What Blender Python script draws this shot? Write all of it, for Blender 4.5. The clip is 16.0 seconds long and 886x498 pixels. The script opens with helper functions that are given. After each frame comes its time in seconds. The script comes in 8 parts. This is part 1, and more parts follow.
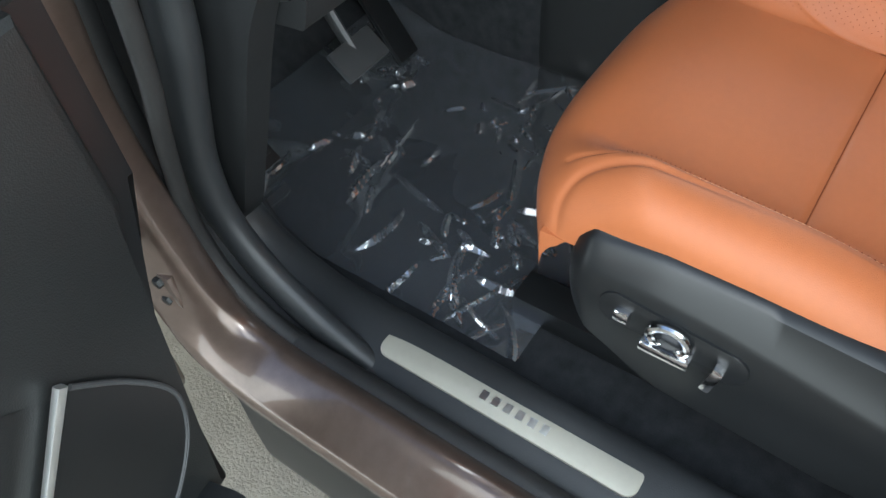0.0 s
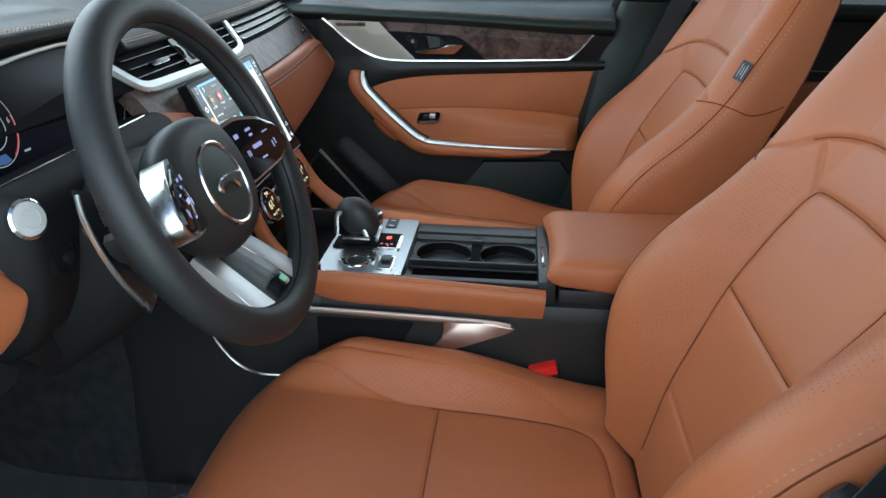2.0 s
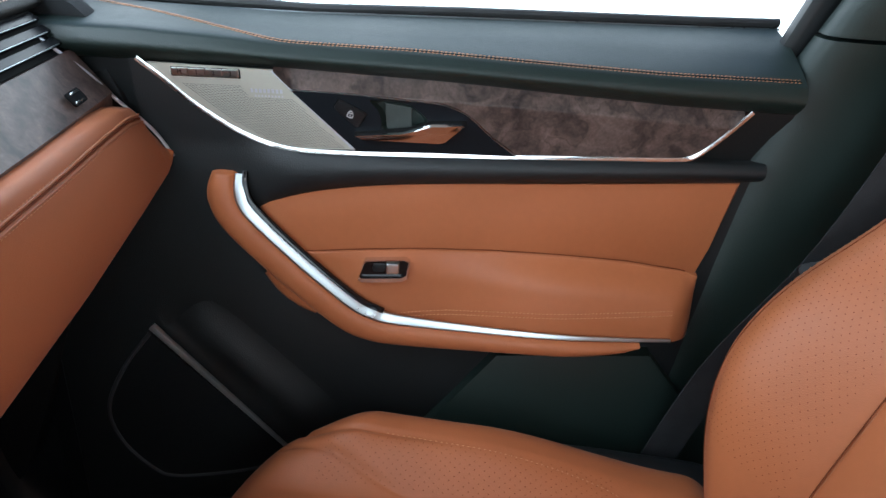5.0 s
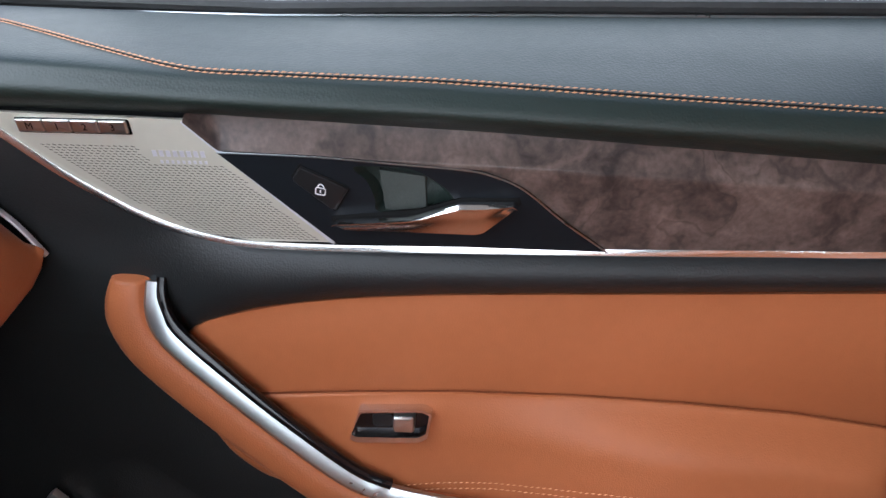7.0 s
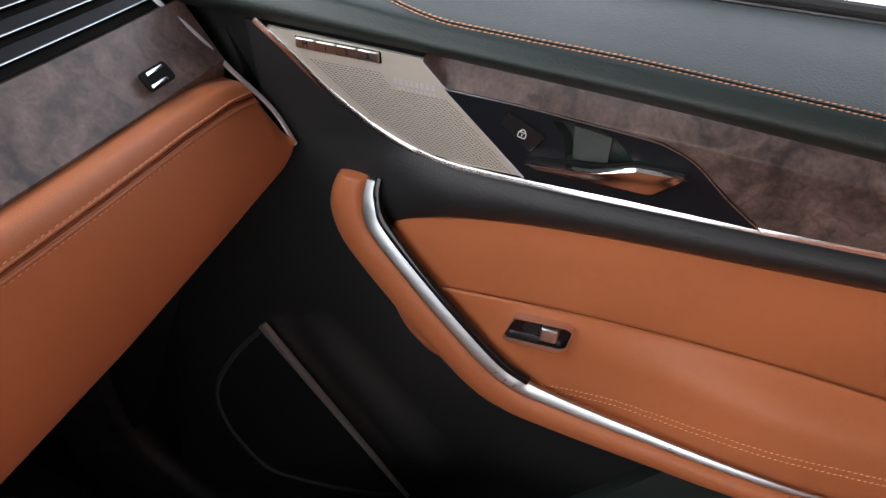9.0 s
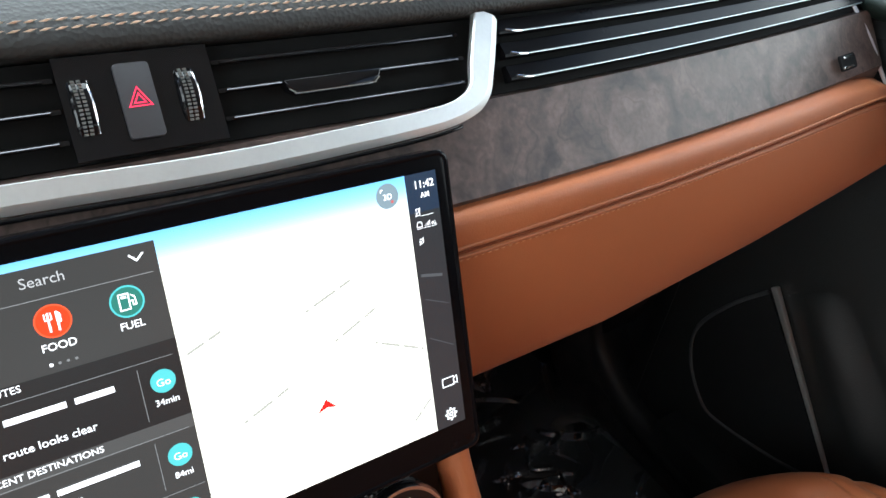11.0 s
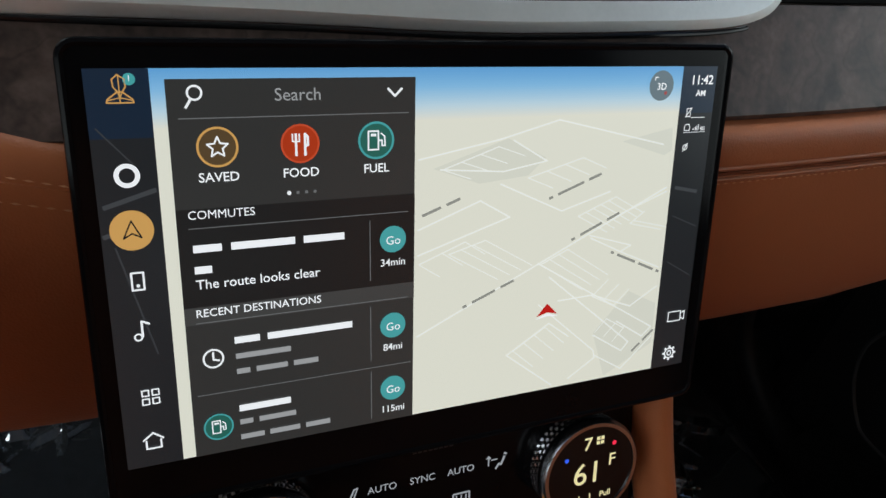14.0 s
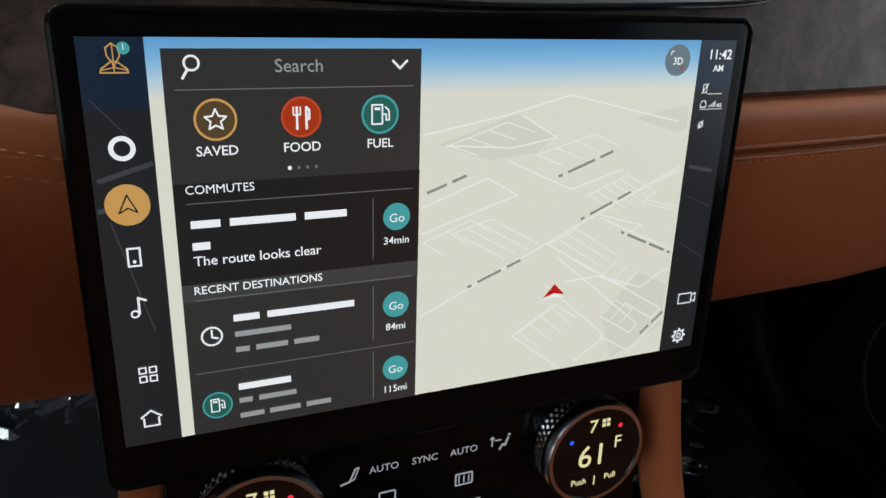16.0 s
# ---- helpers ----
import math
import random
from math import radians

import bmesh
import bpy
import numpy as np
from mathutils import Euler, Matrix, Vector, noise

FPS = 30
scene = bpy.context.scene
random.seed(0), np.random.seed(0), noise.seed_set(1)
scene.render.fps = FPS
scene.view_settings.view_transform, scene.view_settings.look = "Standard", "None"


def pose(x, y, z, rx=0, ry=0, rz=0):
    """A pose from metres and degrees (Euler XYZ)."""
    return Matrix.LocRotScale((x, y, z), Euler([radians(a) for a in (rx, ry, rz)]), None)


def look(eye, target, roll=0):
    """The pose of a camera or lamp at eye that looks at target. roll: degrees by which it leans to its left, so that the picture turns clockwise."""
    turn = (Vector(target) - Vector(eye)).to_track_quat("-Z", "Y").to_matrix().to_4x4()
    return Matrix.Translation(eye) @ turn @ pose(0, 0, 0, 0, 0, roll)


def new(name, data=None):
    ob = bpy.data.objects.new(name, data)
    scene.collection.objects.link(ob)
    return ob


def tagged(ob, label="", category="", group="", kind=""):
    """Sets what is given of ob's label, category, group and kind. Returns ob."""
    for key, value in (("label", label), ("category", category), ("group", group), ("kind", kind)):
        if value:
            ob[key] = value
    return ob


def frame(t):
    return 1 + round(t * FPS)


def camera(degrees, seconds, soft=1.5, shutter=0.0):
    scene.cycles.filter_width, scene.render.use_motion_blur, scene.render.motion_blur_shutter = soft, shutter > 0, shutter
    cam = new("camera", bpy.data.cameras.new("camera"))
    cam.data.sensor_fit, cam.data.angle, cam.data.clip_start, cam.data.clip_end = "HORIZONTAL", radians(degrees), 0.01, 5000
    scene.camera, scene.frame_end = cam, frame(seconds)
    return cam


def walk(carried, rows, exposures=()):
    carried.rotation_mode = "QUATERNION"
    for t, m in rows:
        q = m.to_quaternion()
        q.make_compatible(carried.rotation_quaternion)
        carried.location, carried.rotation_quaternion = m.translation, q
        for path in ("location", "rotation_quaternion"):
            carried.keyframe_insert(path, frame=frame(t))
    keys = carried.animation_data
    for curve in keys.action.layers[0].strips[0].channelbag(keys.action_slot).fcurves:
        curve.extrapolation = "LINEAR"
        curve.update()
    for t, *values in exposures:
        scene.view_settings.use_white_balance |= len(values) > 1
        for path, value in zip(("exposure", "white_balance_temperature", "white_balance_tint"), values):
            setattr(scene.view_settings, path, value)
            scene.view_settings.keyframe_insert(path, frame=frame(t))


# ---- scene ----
cam = camera(61.4, 16.0)
PATH = [
    (0, (-1.08, -0.369, 1.175), (-0.083, 0.458, -0.348), -6.0),
    (0.2, (-1.118, -0.381, 1.214), (0.119, 0.317, -0.195), -2.1),
    (0.5, (-1.194, -0.406, 1.234), (0.321, 0.141, 0.049), -0.1),
    (1, (-1.271, -0.424, 1.266), (0.475, -0.078, 0.354), 0.3),
    (1.5, (-1.238, -0.423, 1.267), (0.576, -0.183, 0.458), 0.5),
    (2, (-1.088, -0.431, 1.251), (0.741, -0.261, 0.461), 0.7),
    (2.5, (-0.873, -0.439, 1.227), (0.967, -0.391, 0.444), 2.0),
    (3, (-0.693, -0.38, 1.205), (1.144, -0.434, 0.418), 2.9),
    (3.5, (-0.549, -0.343, 1.214), (1.278, -0.437, 0.404), 3.1),
    (4, (-0.423, -0.328, 1.25), (1.392, -0.408, 0.414), 2.4),
    (4.2, (-0.346, -0.316, 1.244), (1.468, -0.378, 0.405), 2.6),
    (6.3, (0.245, -0.294, 1.165), (2.047, -0.125, 0.314), 1.3),
    (6.5, (0.267, -0.307, 1.16), (2.065, -0.113, 0.306), 0.8),
    (6.78, (0.284, -0.308, 1.172), (2.071, -0.109, 0.286), 0.55),
    (7, (0.289, -0.308, 1.174), (2.072, -0.108, 0.291), 0.5),
    (7.5, (0.289, -0.306, 1.201), (2.065, -0.103, 0.302), 0.8),
    (8, (0.29, -0.313, 1.21), (2.04, -0.077, 0.271), 1.8),
    (8.5, (0.267, -0.314, 1.235), (1.936, 0.049, 0.194), 3.0),
    (9, (0.215, -0.3, 1.238), (1.777, 0.233, 0.108), 5.2),
    (9.5, (0.132, -0.276, 1.255), (1.56, 0.46, 0.063), 6.7),
    (10, (0.048, -0.271, 1.245), (1.324, 0.709, 0.058), 7.2),
    (12.5, (-0.145, -0.252, 1.242), (0.729, 1.112, 0.068), 13.2),
    (13, (-0.135, -0.249, 1.223), (0.711, 1.113, 0.027), 13.9),
    (13.5, (-0.122, -0.232, 1.187), (0.676, 1.103, -0.07), 14.4),
    (14, (-0.117, -0.228, 1.178), (0.649, 1.097, -0.109), 14.4),
    (14.5, (-0.113, -0.223, 1.178), (0.641, 1.08, -0.139), 14.8),
    (15, (-0.112, -0.222, 1.174), (0.642, 1.073, -0.151), 14.9),
    (15.5, (-0.111, -0.222, 1.173), (0.633, 1.071, -0.16), 14.9),
    (16, (-0.112, -0.222, 1.175), (0.622, 1.062, -0.171), 15.0),
]
EXPOSURE = [(0, 1.15, 6100, 8), (0.25, 1.5, 5950, 6), (0.5, 1.5, 5900, 5), (1.0, 1.15, 5900, 5), (1.5, 0.7, 5850, 5), (2.0, 0.25, 5700, 5), (3.0, 0.40, 5500, 4), (4.2, 0.62, 5500, 4), (6.3, 0.95, 5900, 18), (7.0, 1.0, 5900, 17), (7.5, 1.2, 5900, 16), (8.0, 0.97, 6000, 17), (8.5, 0.82, 6200, 18), (9.0, 0.72, 6500, 22), (9.5, 1.6, 6250, 16), (10.0, 2.05, 5950, 8), (12.3, -0.5, 6200, 8), (13.4, -0.4, 6200, 8), (14.4, -0.5, 6200, 8), (16, -0.5, 6200, 8)]
walk(cam, [(t, look(eye, target, roll)) for t, eye, target, roll in PATH], EXPOSURE)


# ---- world, sun, exposure ----
world = bpy.data.worlds.new("sky")
scene.world = world
world.use_nodes = True
wn = world.node_tree
sky = wn.nodes.new("ShaderNodeTexSky")
sky.sky_type = "NISHITA"
sky.sun_disc = False
sky.sun_elevation = radians(27)
sky.sun_rotation = radians(257)
sky.air_density, sky.dust_density, sky.ozone_density = 1.0, 1.0, 1.0
wn.nodes["Background"].inputs["Strength"].default_value = 0.15
wn.links.new(sky.outputs[0], wn.nodes["Background"].inputs["Color"])
sun = new("sun", bpy.data.lights.new("sun", "SUN"))
sun.data.energy, sun.data.angle, sun.data.color = 0.55, radians(50), (1.0, 0.99, 0.97)
sun.matrix_world = look((-2.0, -0.45, 1.05), (0, 0, 0))


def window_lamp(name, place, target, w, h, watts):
    """An area lamp added at a window or doorway in place of the sky's light."""
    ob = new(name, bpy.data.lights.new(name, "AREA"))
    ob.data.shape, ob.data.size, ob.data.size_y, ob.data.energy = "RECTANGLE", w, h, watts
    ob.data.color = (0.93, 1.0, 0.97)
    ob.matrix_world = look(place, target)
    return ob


window_lamp("windscreen_light", (0.0, 0.42, 1.62), (0.0, -0.5, 0.75), 1.2, 0.6, 9.5)
window_lamp("side_window_light", (0.95, -0.25, 1.40), (-0.3, -0.35, 0.8), 0.9, 0.4, 1.2)
# added fill outside the tinted rear side window, brightens the dash
window_lamp("driver_side_light", (-0.86, -1.08, 1.36), (0.4, 0.1, 0.80), 0.55, 0.40, 5.0)
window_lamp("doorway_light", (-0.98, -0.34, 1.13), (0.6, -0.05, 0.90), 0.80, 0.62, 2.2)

# ---- materials ----


def shader(name, color, rough=0.5, metal=0.0, spec=0.5, grain=None, grain_amt=0.12, bump=None, bump_scale=600.0, bump2=None,
           bump2_scale=40.0, coat=0.0, kind="noise", emit=None, emit_strength=0.0, alpha=1.0, rough_var=0.0):
    """A principled material: colour varied at two scales, relief at two scales."""
    m = bpy.data.materials.new(name)
    m.use_nodes = True
    nt = m.node_tree
    n, l = nt.nodes, nt.links
    b = n["Principled BSDF"]
    b.inputs["Base Color"].default_value = (*color, 1)
    b.inputs["Roughness"].default_value = rough
    b.inputs["Metallic"].default_value = metal
    b.inputs["Specular IOR Level"].default_value = spec
    b.inputs["Coat Weight"].default_value = coat
    b.inputs["Coat Roughness"].default_value = 0.05
    b.inputs["Alpha"].default_value = alpha
    if emit:
        b.inputs["Emission Color"].default_value = (*emit, 1)
        b.inputs["Emission Strength"].default_value = emit_strength
    tc = n.new("ShaderNodeTexCoord")
    if grain:
        a = n.new("ShaderNodeTexNoise")
        a.inputs["Scale"].default_value, a.inputs["Detail"].default_value = grain, 4.0
        a2 = n.new("ShaderNodeTexNoise")
        a2.inputs["Scale"].default_value, a2.inputs["Detail"].default_value = grain * 14, 2.0
        l.new(tc.outputs["Object"], a.inputs["Vector"])
        l.new(tc.outputs["Object"], a2.inputs["Vector"])
        mix = n.new("ShaderNodeMath")
        mix.operation = "MULTIPLY_ADD"
        mix.inputs[1].default_value = 0.4
        l.new(a2.outputs["Fac"], mix.inputs[0])
        l.new(a.outputs["Fac"], mix.inputs[2])
        rng = n.new("ShaderNodeMapRange")
        rng.inputs["From Min"].default_value, rng.inputs["From Max"].default_value = 0.4, 1.0
        rng.inputs["To Min"].default_value, rng.inputs["To Max"].default_value = 1 - grain_amt, 1 + grain_amt
        l.new(mix.outputs[0], rng.inputs["Value"])
        hv = n.new("ShaderNodeHueSaturation")
        hv.inputs["Color"].default_value = (*color, 1)
        l.new(rng.outputs[0], hv.inputs["Value"])
        l.new(hv.outputs[0], b.inputs["Base Color"])
        if rough_var:
            rr = n.new("ShaderNodeMapRange")
            rr.inputs["From Min"].default_value, rr.inputs["From Max"].default_value = 0.4, 1.0
            rr.inputs["To Min"].default_value, rr.inputs["To Max"].default_value = rough - rough_var, rough + rough_var
            l.new(mix.outputs[0], rr.inputs["Value"])
            l.new(rr.outputs[0], b.inputs["Roughness"])
    last = None
    for amt, scale, tex in ((bump, bump_scale, kind), (bump2, bump2_scale, "noise")):
        if not amt:
            continue
        t = n.new("ShaderNodeTexVoronoi" if tex == "leather" else "ShaderNodeTexNoise")
        t.inputs["Scale"].default_value = scale
        l.new(tc.outputs["Object"], t.inputs["Vector"])
        bn = n.new("ShaderNodeBump")
        bn.inputs["Strength"].default_value = amt
        bn.inputs["Distance"].default_value = 0.0006 if scale > 200 else 0.004
        l.new(t.outputs["Distance" if tex == "leather" else "Fac"], bn.inputs["Height"])
        if last:
            l.new(last.outputs[0], bn.inputs["Normal"])
        last = bn
    if last:
        l.new(last.outputs[0], b.inputs["Normal"])
    return m


TAN = shader("tan_leather", (0.405, 0.126, 0.045), 0.46, grain=9, grain_amt=0.07, bump=0.22, bump_scale=900, kind="leather", bump2=0.05, bump2_scale=30, rough_var=0.05)
TAN.node_tree.nodes["Principled BSDF"].inputs["Sheen Weight"].default_value = 0.04
TAN.node_tree.nodes["Principled BSDF"].inputs["Specular IOR Level"].default_value = 0.38
TAN.node_tree.nodes["Principled BSDF"].inputs["Sheen Roughness"].default_value = 0.45
BLACK = shader("black_soft_plastic", (0.013, 0.015, 0.016), 0.50, grain=12, grain_amt=0.15, bump=0.3, bump_scale=700, kind="leather", rough_var=0.05)
# green in the base colour stands for the window's teal sheen on the pad
PAD = shader("black_leather_pad", (0.011, 0.021, 0.0175), 0.50, grain=8, grain_amt=0.15, bump=0.25, bump_scale=600, kind="leather", rough_var=0.06)
SMOOTH = shader("black_smooth_plastic", (0.011, 0.012, 0.013), 0.36, grain=10, grain_amt=0.1)
GLOSS = shader("piano_black", (0.006, 0.006, 0.007), 0.08, spec=0.35, grain=20, grain_amt=0.1)
DASHTOP = shader("grained_dash_leather", (0.021, 0.0205, 0.0195), 0.60, spec=0.38, grain=8, grain_amt=0.18, bump=0.75, bump_scale=400, kind="leather", rough_var=0.06)
CARPET = shader("charcoal_carpet", (0.030, 0.032, 0.035), 0.95, spec=0.1, grain=40, grain_amt=0.35, bump=1.0, bump_scale=900)
CHROME = shader("satin_chrome", (0.72, 0.72, 0.72), 0.16, metal=1.0, grain=15, grain_amt=0.06, rough_var=0.04)
SILVER = shader("brushed_aluminium", (0.70, 0.72, 0.71), 0.30, metal=1.0, grain=18, grain_amt=0.08, rough_var=0.05)
GRILLE = shader("pale_gold_aluminium", (0.56, 0.54, 0.46), 0.45, metal=0.35, grain=10, grain_amt=0.06, bump=0.05, bump_scale=900)
# near-black: carries the shade of gaps, pockets and vents as colour; also inks marks
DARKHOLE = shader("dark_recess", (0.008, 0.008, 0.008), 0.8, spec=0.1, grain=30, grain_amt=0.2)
TRIM = shader("charcoal_hard_trim", (0.026, 0.028, 0.030), 0.42, grain=12, grain_amt=0.15, bump=0.25, bump_scale=700, kind="leather", rough_var=0.05)
RUBBER = shader("black_rubber", (0.026, 0.026, 0.026), 0.6, grain=20, grain_amt=0.25, bump=0.3, bump_scale=500)
PAINT = shader("brown_metallic_paint", (0.16, 0.115, 0.095), 0.3, metal=0.6, coat=1.0, grain=60, grain_amt=0.12)
THREAD = shader("tan_thread", (0.57, 0.28, 0.14), 0.7, grain=200, grain_amt=0.2)
THREAD_LIGHT = shader("pale_orange_thread", (0.62, 0.30, 0.15), 0.7, grain=200, grain_amt=0.2)
RED = shader("red_button", (0.75, 0.02, 0.015), 0.35, grain=30, grain_amt=0.1)
MIRROR = shader("mirror_glass", (0.86, 0.90, 0.90), 0.015, metal=1.0)
SCREENBLACK = shader("dark_coated_glass", (0.004, 0.004, 0.005), 0.16, spec=0.10, grain=20, grain_amt=0.1)
HEADLINER = shader("grey_headliner_cloth", (0.42, 0.41, 0.39), 0.95, spec=0.1, grain=30, grain_amt=0.08, bump=0.5, bump_scale=600)
# brown tint puts the tan leather's reflection into the metal's colour
BROWN_METAL = shader("brown_tinted_satin_metal", (0.46, 0.36, 0.32), 0.34, metal=1.0, grain=14, grain_amt=0.06)
GRILLEHOLE = shader("dark_gold_slot", (0.014, 0.013, 0.011), 0.7, spec=0.2, grain=30, grain_amt=0.2)
FELT = shader("grey_green_felt", (0.055, 0.065, 0.060), 0.7, spec=0.3, grain=30, grain_amt=0.2, bump=0.3, bump_scale=900)
TAGGREY = shader("grey_woven_tag", (0.075, 0.085, 0.095), 0.8, grain=80, grain_amt=0.3)
WHITEINK = shader("white_marking", (0.75, 0.75, 0.74), 0.6, grain=60, grain_amt=0.1)
BELT = shader("black_webbing", (0.02, 0.021, 0.023), 0.75, grain=60, grain_amt=0.3, bump=0.6, bump_scale=800)
# brown that puts the shadow line of seams and perforations into colour
SEAM = shader("brown_seam_hole_shade", (0.17, 0.045, 0.015), 0.8, spec=0.2, grain=60, grain_amt=0.2)
BRUSHED = shader("bright_brushed_metal", (0.80, 0.81, 0.80), 0.48, metal=1.0, grain=30, grain_amt=0.06)
GUNMETAL = shader("dark_satin_metal", (0.44, 0.47, 0.48), 0.30, metal=1.0, grain=14, grain_amt=0.08, rough_var=0.05)
DEEP = shader("deep_black_grained_plastic", (0.013, 0.0145, 0.015), 0.46, grain=12, grain_amt=0.15, bump=0.3, bump_scale=700, kind="leather", rough_var=0.05)
MAT = shader("blue_black_mat_pile", (0.160, 0.175, 0.205), 0.95, spec=0.1, grain=40, grain_amt=0.35, bump=1.0, bump_scale=900)
ENDPLATE = shader("dark_brushed_plate", (0.30, 0.31, 0.33), 0.27, metal=1.0, grain=14, grain_amt=0.06)
RAIL = shader("pale_satin_metal", (0.66, 0.65, 0.70), 0.42, metal=0.45, grain=20, grain_amt=0.06)
VENTBLACK = shader("gloss_black_vent", (0.006, 0.006, 0.007), 0.20, spec=0.07, grain=20, grain_amt=0.1)
BEZEL = shader("dark_tinted_gloss", (0.011, 0.013, 0.016), 0.34, spec=0.10, grain=20, grain_amt=0.1)
RIMGREY = shader("dark_grey_plastic", (0.055, 0.057, 0.060), 0.42, grain=20, grain_amt=0.1)
MATTE = shader("matte_black_plastic", (0.016, 0.017, 0.018), 0.75, spec=0.18, grain=12, grain_amt=0.15, bump=0.3, bump_scale=700, kind="leather")
KNOB = shader("satin_knob_metal", (0.52, 0.52, 0.55), 0.24, metal=1.0, grain=20, grain_amt=0.06)
DARKCHROME = shader("dark_glint_metal", (0.075, 0.075, 0.082), 0.16, metal=1.0, grain=20, grain_amt=0.06)
PALETHREAD = shader("pale_tan_thread", (0.64, 0.43, 0.30), 0.7, grain=200, grain_amt=0.2)
PASTE = shader("pale_grey_plastic", (0.45, 0.45, 0.44), 0.5, grain=30, grain_amt=0.08)


def glow(name, color, strength):
    m = bpy.data.materials.new(name)
    m.use_nodes = True
    b = m.node_tree.nodes["Principled BSDF"]
    b.inputs["Base Color"].default_value = (0.004, 0.004, 0.004, 1)
    b.inputs["Roughness"].default_value = 0.25
    b.inputs["Emission Color"].default_value = (*color, 1)
    b.inputs["Emission Strength"].default_value = strength
    return m


def wood_material():
    """Dark grey-brown burl veneer under a satin lacquer: soft clouds, fine figure lines and eyes."""
    m = bpy.data.materials.new("dark_burl_veneer")
    m.use_nodes = True
    n, l = m.node_tree.nodes, m.node_tree.links
    b = n["Principled BSDF"]
    tc = n.new("ShaderNodeTexCoord")
    warp = n.new("ShaderNodeTexNoise")
    warp.inputs["Scale"].default_value, warp.inputs["Detail"].default_value = 22, 3
    l.new(tc.outputs["Object"], warp.inputs["Vector"])
    add = n.new("ShaderNodeVectorMath")
    add.operation = "MULTIPLY_ADD"
    add.inputs[1].default_value = (0.10, 0.10, 0.10)
    l.new(warp.outputs["Color"], add.inputs[0])
    l.new(tc.outputs["Object"], add.inputs[2])
    # figure lines: level curves of a warped noise
    field = n.new("ShaderNodeTexNoise")
    field.inputs["Scale"].default_value, field.inputs["Detail"].default_value = 17, 1.5
    l.new(add.outputs[0], field.inputs["Vector"])
    mul = n.new("ShaderNodeMath")
    mul.operation = "MULTIPLY"
    mul.inputs[1].default_value = 11.0
    l.new(field.outputs["Fac"], mul.inputs[0])
    tri = n.new("ShaderNodeMath")
    tri.operation = "PINGPONG"
    tri.inputs[1].default_value = 1.0
    l.new(mul.outputs[0], tri.inputs[0])
    lines = n.new("ShaderNodeMapRange")
    lines.inputs["From Min"].default_value, lines.inputs["From Max"].default_value = 0.0, 0.22
    lines.inputs["To Min"].default_value, lines.inputs["To Max"].default_value = 0.0, 1.0
    l.new(tri.outputs[0], lines.inputs["Value"])
    cloud = n.new("ShaderNodeTexNoise")
    cloud.inputs["Scale"].default_value, cloud.inputs["Detail"].default_value = 34, 7
    l.new(add.outputs[0], cloud.inputs["Vector"])
    fine = n.new("ShaderNodeTexNoise")
    fine.inputs["Scale"].default_value, fine.inputs["Detail"].default_value = 320, 4
    l.new(tc.outputs["Object"], fine.inputs["Vector"])
    where = n.new("ShaderNodeTexNoise")
    where.inputs["Scale"].default_value = 9
    l.new(tc.outputs["Object"], where.inputs["Vector"])
    amount = n.new("ShaderNodeMapRange")
    amount.inputs["From Min"].default_value, amount.inputs["From Max"].default_value = 0.42, 0.62
    amount.inputs["To Min"].default_value, amount.inputs["To Max"].default_value = 0.04, 0.42
    l.new(where.outputs["Fac"], amount.inputs["Value"])
    ramp = n.new("ShaderNodeValToRGB")
    e = ramp.color_ramp.elements
    e[0].position, e[0].color = 0.30, (0.034, 0.025, 0.023, 1)
    e[1].position, e[1].color = 0.70, (0.160, 0.112, 0.096, 1)
    l.new(cloud.outputs["Fac"], ramp.inputs["Fac"])
    dark = n.new("ShaderNodeMix")
    dark.data_type = "RGBA"
    dark.inputs["B"].default_value = (0.014, 0.010, 0.010, 1)
    l.new(ramp.outputs["Color"], dark.inputs["A"])
    inv = n.new("ShaderNodeMath")
    inv.operation = "MULTIPLY_ADD"
    inv.inputs[1].default_value, inv.inputs[2].default_value = -1.0, 1.0
    l.new(lines.outputs[0], inv.inputs[0])
    fac = n.new("ShaderNodeMath")
    fac.operation = "MULTIPLY"
    l.new(inv.outputs[0], fac.inputs[0])
    l.new(amount.outputs[0], fac.inputs[1])
    l.new(fac.outputs[0], dark.inputs["Factor"])
    hv = n.new("ShaderNodeHueSaturation")
    fr = n.new("ShaderNodeMapRange")
    fr.inputs["From Min"].default_value, fr.inputs["From Max"].default_value = 0.3, 0.7
    fr.inputs["To Min"].default_value, fr.inputs["To Max"].default_value = 0.82, 1.18
    l.new(fine.outputs["Fac"], fr.inputs["Value"])
    l.new(fr.outputs[0], hv.inputs["Value"])
    l.new(dark.outputs["Result"], hv.inputs["Color"])
    l.new(hv.outputs[0], b.inputs["Base Color"])
    b.inputs["Roughness"].default_value = 0.45
    b.inputs["Specular IOR Level"].default_value = 0.20
    b.inputs["Coat Weight"].default_value = 0.22
    b.inputs["Coat Roughness"].default_value = 0.24
    bn = n.new("ShaderNodeBump")
    bn.inputs["Strength"].default_value, bn.inputs["Distance"].default_value = 0.15, 0.0005
    l.new(fine.outputs["Fac"], bn.inputs["Height"])
    l.new(bn.outputs[0], b.inputs["Normal"])
    return m


